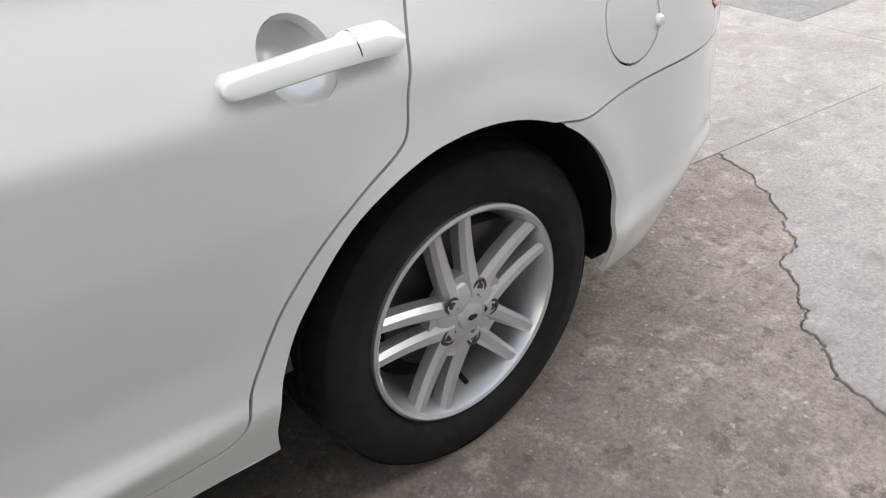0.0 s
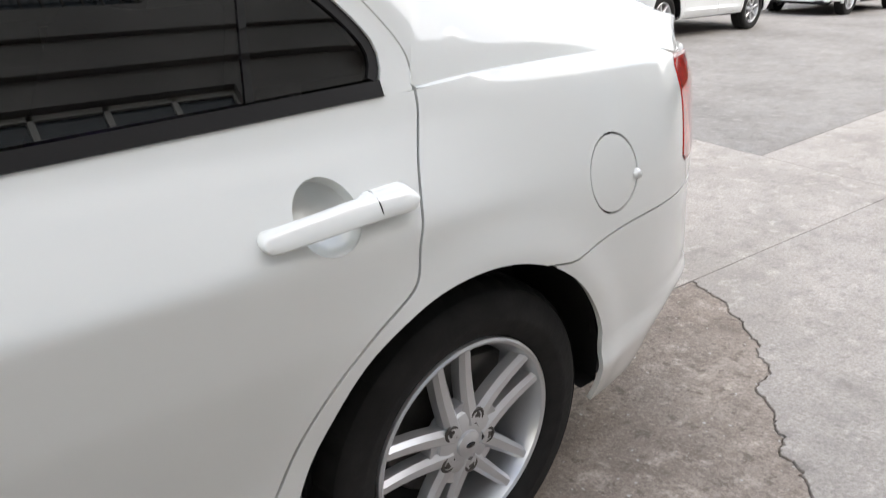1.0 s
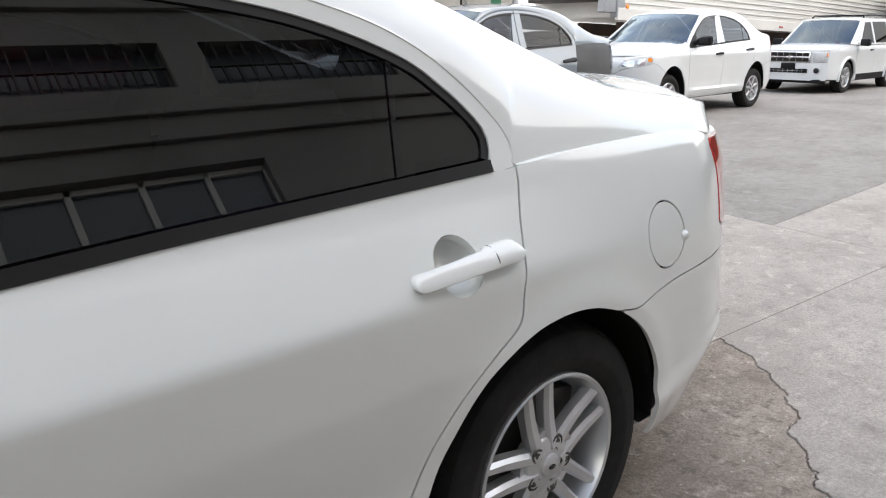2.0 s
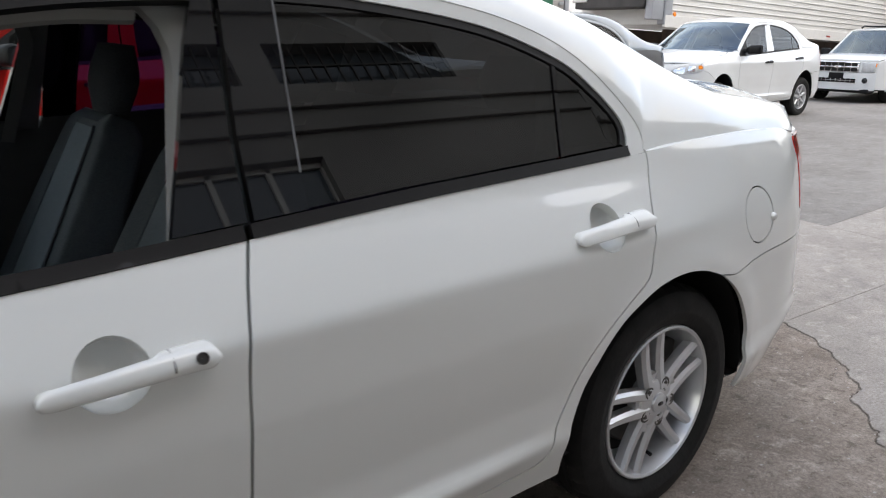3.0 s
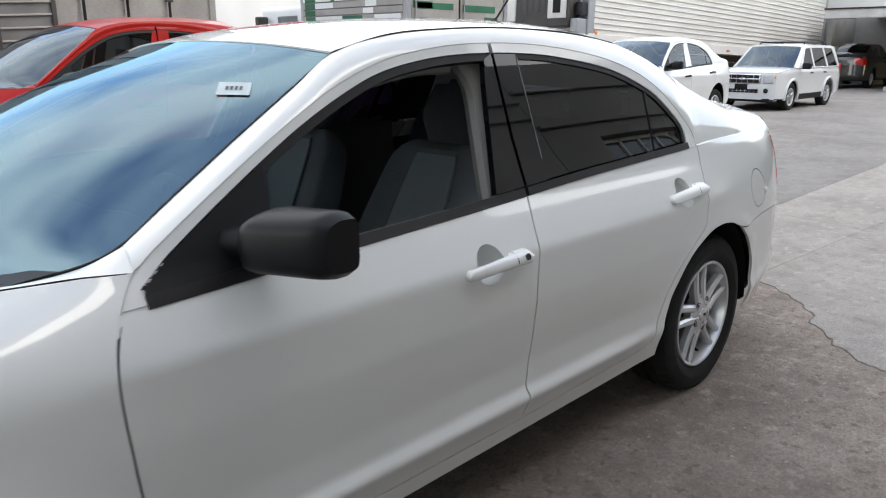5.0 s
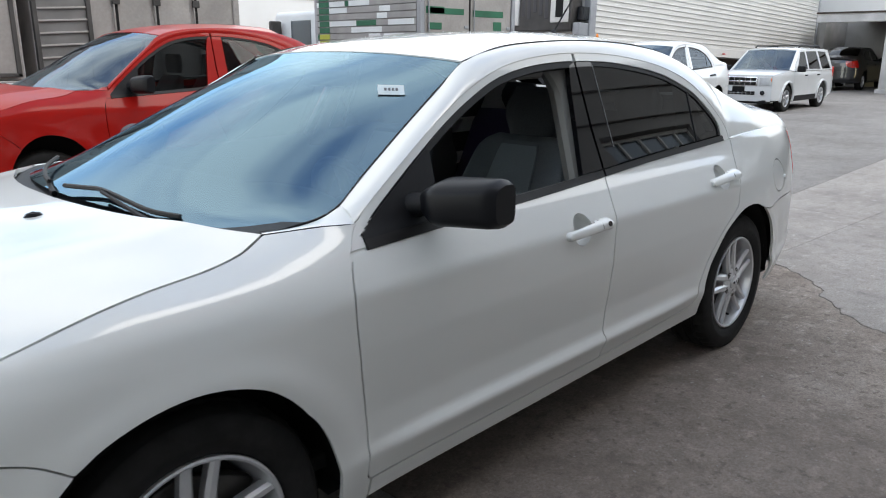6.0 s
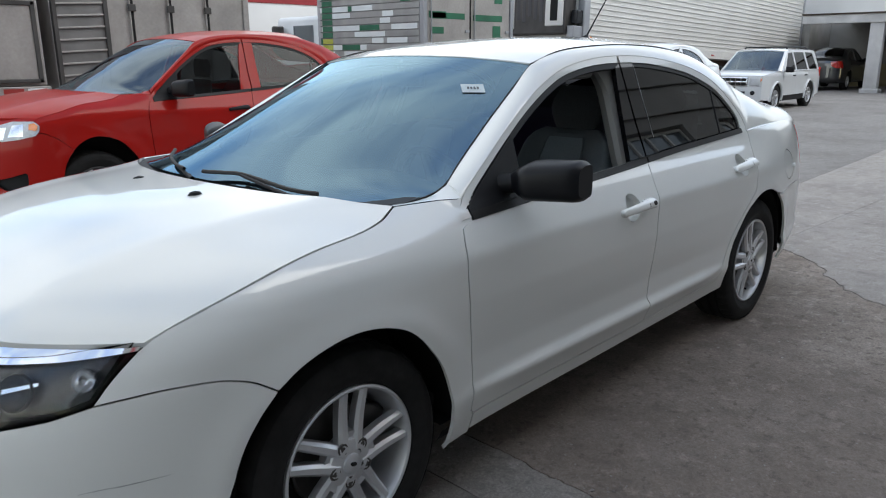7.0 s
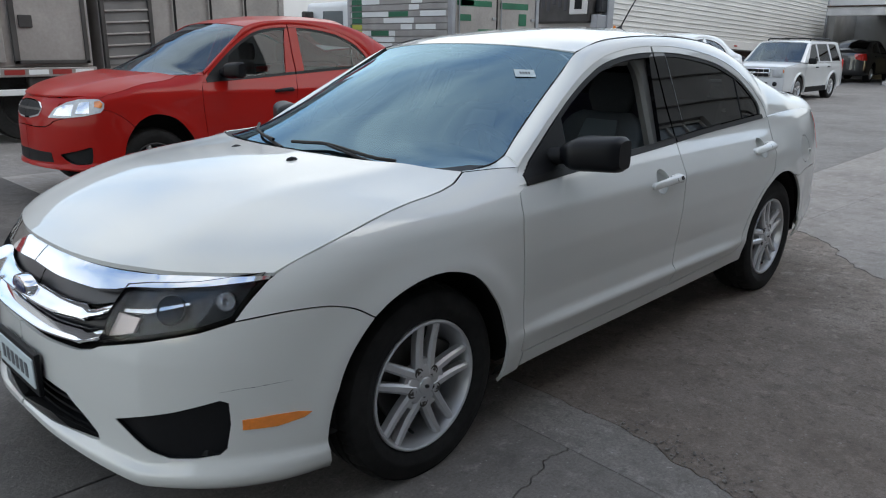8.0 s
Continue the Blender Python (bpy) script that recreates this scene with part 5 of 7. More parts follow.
def seat(parent, y, x=0.0):
    """A front seat: cushion, back with a paler centre panel, head rest."""
    lean = radians(24)
    rows = []
    for k in range(9):
        s = k / 8
        rows.append([(x + 0.42 - 0.55 * s, q[1], 0.42 - 0.04 * s + (q[0] - (x + 0.42 - 0.55 * s)) * (1 if 0 < k < 8 else 0.6)) for q in slab(x + 0.42 - 0.55 * s, y, 0, 0.50 if 0 < k < 8 else 0.44, 0.16, 0)])
    st = padded("seat_cushion", rows, SEAT, parent)
    ca, sa = math.cos(lean), math.sin(lean)
    half = lambda q: (0.275 - 0.065 * max(0.0, (q - 0.35) / 0.65) ** 1.4) * (1 if q < 0.86 else 1 - 0.32 * ((q - 0.86) / 0.14) ** 2)
    deep = lambda q: 0.17 - 0.06 * q
    wing = lambda q, u: (0.062 - 0.030 * q) * abs(u) ** 2.4
    rows = []
    for k in range(21):
        q = k / 20
        t = deep(q) * (1 if 0 < k < 20 else 0.5)
        row = []
        for a in np.linspace(0, 2 * math.pi, 36, endpoint=False):
            c, d = math.cos(a), math.sin(a)
            c, d = math.copysign(abs(c) ** 0.6, c), math.copysign(abs(d) ** 0.6, d)
            off = t / 2 * c + (wing(q, d) if c > -0.2 else 0.0)
            row.append((x - 0.13 - 0.62 * q * sa + off * ca, y + half(q) * d, 0.44 + 0.64 * q * ca + off * sa))
        rows.append(row)
    bk = padded("seat_back", rows, SEAT, parent, "grey-blue cloth seat back with side bolsters")
    face = lambda q, u, o: (x - 0.13 - 0.62 * q * sa + (deep(q) / 2 + wing(q, u) + o) * ca, y + half(q) * u, 0.44 + 0.64 * q * ca + (deep(q) / 2 + wing(q, u) + o) * sa)
    for sg in (-1, 1):
        part("piping", tube([face(q, sg * (0.50 - 0.06 * q), 0.004) for q in np.linspace(0.04, 0.93, 20)], 0.004, 6), SEAT, bk)
    rows = [[face(q, u, 0.004 + 0.005 * math.cos(u * 3)) for u in np.linspace(-0.48 + 0.06 * q, 0.48 - 0.06 * q, 9)] for q in np.linspace(0.05, 0.92, 16)]
    mesh_part("centre_panel", *skirt(*grid_mesh(rows), 0.012), SEATMID, bk, "paler centre panel")
    rows = []
    for k in range(7):
        s = k / 6
        e = 0.65 + 0.35 * math.sin(math.pi * min(max(s, 0.05), 0.95))
        rows.append(slab(x - 0.375 - 0.17 * s * math.sin(radians(12)), y, 1.035 + 0.19 * s, 0.27 * e, 0.105 * e, radians(8), 0.7))
    padded("head_rest", rows, SEATDARK, bk, "dark head rest")
    for sg in (-1, 1):
        part("head_rest_post", tube([(x - 0.36, y + sg * 0.06, 0.98), (x - 0.38, y + sg * 0.06, 1.07)], 0.006, 6), DARKTRIM, bk)


def cabin(car):
    seat(car, 0.37, -0.04)
    seat(car, -0.37, 0.0)
    # rear bench
    rows = []
    for k in range(9):
        s = k / 8
        rows.append(slab(-1.0 - 0.5 * s * math.sin(radians(24)), 0, 0.45 + 0.60 * s, 1.30 - 0.12 * s, (0.18 - 0.05 * s) * (1 if 0 < k < 8 else 0.5), radians(24), 0.35))
    padded("rear_seat_back", rows, SEATDARK, car)
    rows = []
    for k in range(7):
        s = k / 6
        rows.append([(-0.55 - 0.5 * s, q[1], 0.42 + q[0]) for q in slab(0, 0, 0, 1.3, 0.16 * (1 if 0 < k < 6 else 0.5), 0, 0.35)])
    padded("rear_seat_cushion", rows, SEATDARK, car)
    for y in (-0.36, 0.36):
        rows = []
        for k in range(7):
            s = k / 6
            e = 0.65 + 0.35 * math.sin(math.pi * min(max(s, 0.05), 0.95))
            rows.append(slab(-1.27, y, 1.05 + 0.15 * s, 0.25 * e, 0.10 * e, 0.1, 0.7))
        padded("rear_head_rest", rows, SEATDARK, car)
    # headliner, dashboard, shelf, floor carpet
    rows = []
    for x, w, z in ((0.22, 0.56, 1.318), (0.0, 0.555, 1.36), (-0.4, 0.55, 1.383), (-0.8, 0.55, 1.37), (-1.08, 0.54, 1.325)):
        rows.append([(x, w * s, z + 0.035 * (1 - s * s)) for s in np.linspace(-1, 1, 13)])
    mesh_part("headliner", *grid_mesh(rows), mat("grey_roof_lining", (0.42, 0.41, 0.39), 0.9, stain=0.05, bump=0.1, bump_scale=300), car)
    rows = []
    for x, z in ((1.20, 0.93), (1.0, 0.95), (0.80, 0.955), (0.70, 0.93), (0.66, 0.86), (0.68, 0.70), (0.75, 0.5)):
        rows.append([(x - 0.04 * (1 - abs(s) ** 2), 0.72 * s, z + 0.03 * math.exp(-(((s - 0.5) / 0.25) ** 2)) * (x > 0.69)) for s in np.linspace(-1, 1, 33)])
    mesh_part("dashboard", *grid_mesh(rows), mat("dashboard_blue_grey", (0.05, 0.055, 0.06), 0.75, stain=0.1, bump=0.15, bump_scale=300), car)
    fillet_box("carpet", -1.0, 1.0, -0.78, 0.78, 0.30, 0.34, 0.01, DARKTRIM, car)
    fillet_box("centre_console", -0.3, 0.7, -0.11, 0.11, 0.32, 0.56, 0.03, DARKTRIM, car)
    rows = [[(-1.25, s * 0.58, 1.02), (-1.75, s * 0.58, 1.04)] for s in np.linspace(-1, 1, 5)]
    mesh_part("rear_shelf", *grid_mesh(rows), DARKTRIM, car)
    # door linings and pillar trims
    for sg in (1, -1):
        rows = []
        for x in np.linspace(0.85, -1.15, 24):
            b = belt(x)
            rows.append([(x, sg * yy, z) for yy, z in ((0.835 - 0.03, b + (0.012 if sg > 0 else 0.05)), (0.765, b), (0.76, b - 0.12), (0.72, b - 0.2), (0.76, 0.45), (0.80, 0.32))])
        mesh_part("door_lining", *grid_mesh(rows), LINING, car)
        rows = []
        for s in np.linspace(0, 1, 12):
            x0 = -0.142 - 0.088 * s + 0.055 * max(0.0, (s - 0.72) / 0.28) ** 2.2
            z = 0.925 + 0.375 * s
            y = 0.812 - 0.167 * s
            rows.append([(x0 - 0.03, sg * (y - 0.10), z), (x0, sg * (y - 0.055), z), (x0 - 0.006, sg * (y - 0.034), z), (x0 - 0.026, sg * (y - 0.022), z), (-0.25 - 0.05 * s, sg * (y - 0.02), z)])
        mesh_part("pillar_trim", *grid_mesh(rows), BEIGE, car)
        # trim along the inside of the roof rail
        p = [(0.62, 0.69, 1.07), (0.44, 0.655, 1.15), (0.25, 0.625, 1.235), (0.10, 0.605, 1.275), (-0.05, 0.595, 1.298), (-0.18, 0.592, 1.30)]
        part("pillar_trim", tube([(a, sg * (b - 0.018), c - 0.008) for a, b, c in curve(p, 24)], 0.022, 8), BEIGE, car)
        rows = [[(-1.02 - 0.1 * s, sg * (0.735 - 0.03 - 0.12 * s), 1.0 + 0.30 * s), (-1.30, sg * (0.70 - 0.12 * s), 1.0 + 0.25 * s)] for s in np.linspace(0, 1, 6)]
        mesh_part("rear_pillar_trim", *grid_mesh(rows), DARKTRIM, car)
    # steering wheel
    c, ax = Vector((0.50, 0.37, 0.865)), Vector((-math.cos(radians(24)), 0, math.sin(radians(24))))
    a = Vector((0, 1, 0))
    b = ax.cross(a)
    ring = [c + 0.185 * (math.cos(k) * a + math.sin(k) * b) for k in np.linspace(0, 2 * math.pi, 37)]
    sw = part("steering_wheel", tube(ring, 0.015, 8), WHEELTRIM, car, "dark steering wheel")
    for k in (0.1, math.pi - 0.1, -math.pi / 2):
        part("wheel_spoke", tube([c, c + 0.18 * (math.cos(k) * a + math.sin(k) * b)], [0.03, 0.014], 8), WHEELTRIM, sw)
    part("wheel_hub", tube([c - ax * 0.02, c + ax * 0.03], [0.07, 0.055], 16), WHEELTRIM, sw)
    # inner mirror
    fillet_box("inner_mirror", 0.30, 0.33, -0.12, 0.12, 1.24, 1.30, 0.012, DARKTRIM, car)


white_saloon = thing("saloon_car", "white four-door saloon with dark tinted rear windows and driver's window open", "car")


def blunt(v):
    """The nose flattened across its middle, with the bumper's lower lip lifted there."""
    k = min(1.0, max(0.0, (v.x - 1.75) / 0.35)) * max(0.0, 1 - (v.y / 0.58) ** 2)
    return Vector((v.x - 0.055 * k, v.y, v.z + 0.05 * k * min(1.0, max(0.0, (0.36 - v.z) / 0.14))))


saloon(white_saloon, WHITE, True, blunt, True, TINT, VIOLET, SHIELD, step=0.016)
cabin(white_saloon)


def saloon_details(car):
    # washer nozzles, wipers, aerial, sticker
    for x, y in ((1.42, 0.26), (1.40, -0.14)):
        bm = bmesh.new()
        v, f = lathe([(0.0005, 0.012), (0.012, 0.008), (0.017, 0.0)], 12)
        bv = [bm.verts.new((x + q[0] * 1.4, y + q[2] * 0.8, 0.972 + q[1])) for q in v]
        for q in f:
            bm.faces.new([bv[i] for i in q])
        part("washer_nozzle", bm, BLACKPL, car)
    for pts, arm in (([(1.262, 0.03, 1.000), (1.243, 0.12, 1.003), (1.225, 0.21, 1.004), (1.208, 0.43, 0.980), (1.17, 0.52, 0.972)], [(1.235, 0.50, 0.962), (1.232, 0.38, 0.978), (1.236, 0.22, 1.003)]),
                     ([(1.258, -0.10, 0.996), (1.236, -0.20, 1.000), (1.19, -0.32, 1.010), (1.12, -0.42, 1.022)], [(1.275, -0.02, 0.972), (1.255, -0.12, 0.988), (1.215, -0.27, 1.006)])):
        w = part("wiper", tube(arm, [0.009, 0.006, 0.005], 6), BLACKPL, car, "black windscreen wiper")
        part("wiper_blade", tube([tuple(p) for p in curve(pts, 14)], 0.0065, 6), TRIM, w)
    an = part("aerial", tube([(-1.035, 0, 1.42), (-1.045, 0, 1.445), (-1.06, 0, 1.462)], [0.03, 0.022, 0.008], 10), BLACKPL, car, "short black roof aerial")
    part("aerial_rod", tube([(-1.058, 0, 1.46), (-1.15, 0, 1.56), (-1.25, 0, 1.665)], [0.005, 0.004, 0.0035], 6), BLACKPL, an)


saloon_details(white_saloon)


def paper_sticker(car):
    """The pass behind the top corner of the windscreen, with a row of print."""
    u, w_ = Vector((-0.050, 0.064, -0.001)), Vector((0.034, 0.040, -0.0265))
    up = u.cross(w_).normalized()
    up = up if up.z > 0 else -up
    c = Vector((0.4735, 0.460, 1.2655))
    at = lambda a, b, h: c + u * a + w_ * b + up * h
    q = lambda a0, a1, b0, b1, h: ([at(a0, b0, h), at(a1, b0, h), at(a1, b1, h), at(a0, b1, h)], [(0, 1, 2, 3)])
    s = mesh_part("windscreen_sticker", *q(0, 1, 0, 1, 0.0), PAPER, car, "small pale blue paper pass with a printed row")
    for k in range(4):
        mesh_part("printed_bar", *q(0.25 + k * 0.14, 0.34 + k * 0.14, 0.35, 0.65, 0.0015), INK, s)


paper_sticker(white_saloon)


# ---------------------------------------------------------------- ground
rows = [[(x, y, -0.03) for y in (-900, -60, -20, 0, 20, 60, 900)] for x in (-900, -100, -40, -10, 10, 40, 900)]
ground = mesh_part("ground", *grid_mesh(rows), CONC_FAR, None, "", False)
tagged(ground, "worn grey concrete yard with joints and cracks", "ground", kind="structure")


def slab_piece(poly, material, label="", drop=0.0, gap=0.0014):
    """A cast slab of the yard: its outline, with a small rounded edge."""
    ring = inset(poly, gap)
    n = len(ring)
    verts = [(x, y, -0.03) for x, y in ring] + [(x, y, -0.004 - drop) for x, y in ring] + [(x, y, -drop) for x, y in inset(ring, 0.002)]
    if len(verts) != 3 * n:
        return None
    faces = [(k, (k + 1) % n, n + (k + 1) % n, n + k) for k in range(n)] + [(n + k, n + (k + 1) % n, 2 * n + (k + 1) % n, 2 * n + k) for k in range(n)]
    bm = bmesh.new()
    bv = [bm.verts.new(v) for v in verts]
    for f in faces:
        bm.faces.new([bv[i] for i in f])
    ring3 = bv[2 * n :]
    bmesh.ops.triangle_fill(bm, use_beauty=True, edges=[bm.edges.get((ring3[k], ring3[(k + 1) % n])) for k in range(n)])
    bmesh.ops.recalc_face_normals(bm, faces=bm.faces)
    return part("paving_slab", bm, material, ground, label, smooth=False)


def L1(x):
    return 0.40 - 0.06 * (x + 2.97)


random.seed(4)
CRACK = [(-3.0, 0.40), (-2.97, 0.47), (-2.93, 0.56), (-2.88, 0.62), (-2.83, 0.70), (-2.76, 0.76), (-2.72, 0.81), (-2.64, 0.85), (-2.59, 0.91), (-2.52, 0.925), (-2.44, 0.955), (-2.41, 1.0), (-2.35, 1.05), (-2.30, 1.10),
         (-2.23, 1.12), (-2.20, 1.18), (-2.15, 1.23), (-2.10, 1.27), (-2.07, 1.36), (-2.05, 1.45), (-2.0, 1.62), (-2.02, 1.8), (-1.93, 2.1), (-1.97, 2.5), (-1.88, 3.0), (-1.9, 4.2), (-1.8, 6.5)]
for jag in (0.014, 0.009, 0.005):
    CRACK = [CRACK[0]] + [q for a, b in zip(CRACK, CRACK[1:]) for q in ((a[0] * 0.5 + b[0] * 0.5 + random.uniform(-jag, jag), a[1] * 0.5 + b[1] * 0.5 + random.uniform(-jag, jag)), b)]
EDGE = [(0.80, 6.5), (0.79, 2.6), (0.77, 2.0), (0.768, 1.67), (0.74, 1.58), (0.73, 1.50), (0.70, 1.38), (0.66, 1.28), (0.645, 1.20), (0.63, 1.05), (0.62, 0.9), (0.615, 0.7), (0.62, 0.2)]
for jag in (0.014, 0.009, 0.005):
    EDGE = [EDGE[0]] + [q for a, b in zip(EDGE, EDGE[1:]) for q in ((a[0] * 0.5 + b[0] * 0.5 + random.uniform(-jag, jag), a[1] * 0.5 + b[1] * 0.5 + random.uniform(-jag, jag) * 0.3), b)]
LANE = [(0.985, 6.5), (0.96, 2.2), (0.935, 1.5), (0.922, 1.35), (0.914, 1.213), (0.90, 1.0), (0.891, 0.833), (0.885, 0.2)]
SPLIT = [(0.905, 1.118), (0.945, 1.116), (1.0, 1.105), (1.06, 1.128), (1.134, 1.137), (1.20, 1.16), (1.273, 1.169), (1.42, 1.21), (1.62, 1.26), (1.9, 1.24), (2.6, 1.36), (4.0, 1.40), (7.0, 1.52)]
for jag in (0.012, 0.006):
    SPLIT = [SPLIT[0]] + [q for a, b in zip(SPLIT, SPLIT[1:]) for q in ((a[0] * 0.5 + b[0] * 0.5 + random.uniform(-jag, jag) * 0.3, a[1] * 0.5 + b[1] * 0.5 + random.uniform(-jag, jag)), b)]
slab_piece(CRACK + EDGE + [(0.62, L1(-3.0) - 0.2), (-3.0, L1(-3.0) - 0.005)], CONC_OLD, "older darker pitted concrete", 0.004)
slab_piece([CRACK[0]] + [(-40, L1(-40)), (-40, 6.5)] + CRACK[:0:-1], CONC_NEW)
slab_piece([(-4.86, L1(-4.86)), (0.70, 0.18), (0.70, -6.0), (-5.86, -6.0)], CONC_NEW)
slab_piece([(-4.86, L1(-4.86)), (-4.99, -0.335), (-40, -0.9), (-40, L1(-40))], CONC_NEW)
slab_piece([(-4.99, -0.335), (-5.86, -6.0), (-40, -7.0), (-40, -0.9)], CONC_FAR)
slab_piece(EDGE[::-1] + LANE, CONC_STRIP, "narrow strip with broken edges", drop=0.002, gap=0.003)
far_side = [p for p in LANE if p[1] > SPLIT[0][1]]
near_side = [p for p in LANE if p[1] < SPLIT[0][1]]
slab_piece(SPLIT + [(7, 6.5)] + far_side, CONC_DARK)
slab_piece(SPLIT[::-1] + near_side + [(2.2, 0.17), (7, 0.1)], CONC_DARK)
slab_piece([(0.62, 0.195), (0.885, 0.195), (2.2, 0.165), (7, 0.095), (7, -6.0), (0.70, -6.0), (0.70, 0.17)], CONC_SHADED)


def rubble(count):
    """Chips broken out of the old slab's edge, lying in the rut beside the strip."""
    rng = random.Random(11)
    bm = bmesh.new()
    for _ in range(count):
        y = rng.uniform(1.15, 2.0)
        x = float(np.interp(y, (1.15, 1.4, 1.67, 2.0), (0.64, 0.70, 0.765, 0.775))) - abs(rng.gauss(0, 0.07)) + 0.01
        r = rng.uniform(0.002, 0.007) * (1.6 if rng.random() < 0.12 else 1)
        m = pose(x, y, r * 0.2, rng.uniform(-25, 25), rng.uniform(-25, 25), rng.uniform(0, 360)) @ Matrix.Diagonal((1, rng.uniform(0.6, 1), rng.uniform(0.35, 0.6), 1))
        for v in bmesh.ops.create_icosphere(bm, subdivisions=1, radius=r, matrix=m)["verts"]:
            v.co += Vector((rng.uniform(-1, 1), rng.uniform(-1, 1), rng.uniform(-1, 1))) * r * 0.22
    return tagged(part("rubble", bm, CONC_STRIP, None, smooth=False), "loose chips of broken concrete beside the joint", "rubble", kind="stuff")


rubble(220)


# ---------------------------------------------------------------- other vehicles
SMALL_WHEEL = wheel_meshes(0.318, 0.200, 7)
DARK_WHEEL = [(n, m if n != "wheel" else m.copy(), "dark steel wheel" if n == "wheel" else l) for n, m, l in SMALL_WHEEL]
DARK_WHEEL[0][1].materials[0] = mat("dark_wheel_paint", (0.03, 0.03, 0.032), 0.5, stain=0.2)


def stretch_map(xs, xd, zs, zd, ky):
    """A saloon of other proportions: lengths and heights redrawn piece by piece, width scaled."""
    return lambda v: Vector((float(np.interp(v.x, xs, xd)), v.y * ky, float(np.interp(v.z, zs, zd))))


def compact_map(v):
    """A short tall saloon with a high rounded nose."""
    x = float(np.interp(v.x, [-2.47, -1.364, -0.2, 0.93, 1.364, 2.34], [-2.18, -1.24, -0.16, 0.78, 1.22, 1.97]))
    side = float(np.interp(v.z, [0.15, 0.31, 0.57, 0.70, 0.77, 0.95, 1.30, 1.45], [0.23, 0.31, 0.60, 0.745, 0.86, 1.035, 1.42, 1.57]))
    nose = float(np.interp(v.z, [0.15, 0.30, 0.44, 0.57, 0.70, 0.77, 0.95], [0.29, 0.38, 0.50, 0.70, 0.825, 0.895, 1.035]))
    w = min(1.0, max(0.0, (v.x - 1.60) / 0.32))
    w = w * w * (3 - 2 * w)
    return Vector((x, v.y * 0.93, side + (nose - side) * w))


COMPACT = compact_map
MIDSIZE = stretch_map([-2.47, -1.364, -0.2, 0.93, 1.364, 2.34], [-2.28, -1.30, -0.2, 0.86, 1.30, 2.18], [0.15, 0.31, 0.69, 0.95, 1.45], [0.18, 0.29, 0.69, 1.03, 1.56], 0.95)

red_car = thing("compact_car", "red compact four-door saloon parked beside the white one", "car", at=(-1.17, -4.55, 0))
red_car.scale = (1.025, 1.025, 1.025)
saloon(red_car, RED, False, COMPACT, glass=SMOKEGLASS, step=0.028, wheels=DARK_WHEEL, hubs=(1.24, -1.24), hub_y=0.80)
white_car = thing("compact_car", "white compact four-door saloon with black mirrors and handles", "car", at=(-11.05, -5.05, 0), turn=0.0)
saloon(white_car, WHITE2, False, COMPACT, step=0.034, wheels=SMALL_WHEEL, hubs=(1.24, -1.24), hub_y=0.80)
blue_car = thing("saloon_car", "grey-blue saloon with an unpainted dark rear wing and bumper", "car", at=(-6.38, -4.95, 0))
saloon(blue_car, BLUEGREY, False, MIDSIZE, step=0.036, wheels=SMALL_WHEEL, hubs=(1.30, -1.30), hub_y=0.82, rear_bumper=PRIMER, quarter=PRIMER, tail_lens=LAMPDARK)
dark_car = thing("hatchback_car", "black car standing in the dark open shed", "car", at=(-30.1, -7.0, 0), turn=180)
saloon(dark_car, DARKPAINT, False, COMPACT, step=0.07, wheels=SMALL_WHEEL, hubs=(1.24, -1.24), hub_y=0.80, glass=TINT, shield=TINT)


def bench_block(car, m, z0):
    """Seats of a car seen through its windows."""
    for x, y in ((0.0, 0.35), (0.0, -0.35)):
        rows = [slab(x - 0.15 - 0.2 * k / 6, y, z0 + 0.55 * k / 6, 0.46 - 0.1 * k / 6, 0.13 * (1 if 0 < k < 6 else 0.5), 0.3) for k in range(7)]
        b = padded("seat_back", rows, m, car)
        rows = [slab(x - 0.37, y, z0 + 0.58 + 0.17 * k / 4, 0.25 * (0.8 if k in (0, 4) else 1), 0.09, 0.1, 0.7) for k in range(5)]
        padded("head_rest", rows, m, b)
    rows = [slab(-0.95 - 0.2 * k / 6, 0, z0 + 0.5 * k / 6, 1.15, 0.14 * (1 if 0 < k < 6 else 0.5), 0.3, 0.35) for k in range(7)]
    padded("rear_seat_back", rows, m, car)


for c, z in ((red_car, 0.55), (white_car, 0.55), (blue_car, 0.52)):
    bench_block(c, SEATDARK, z)


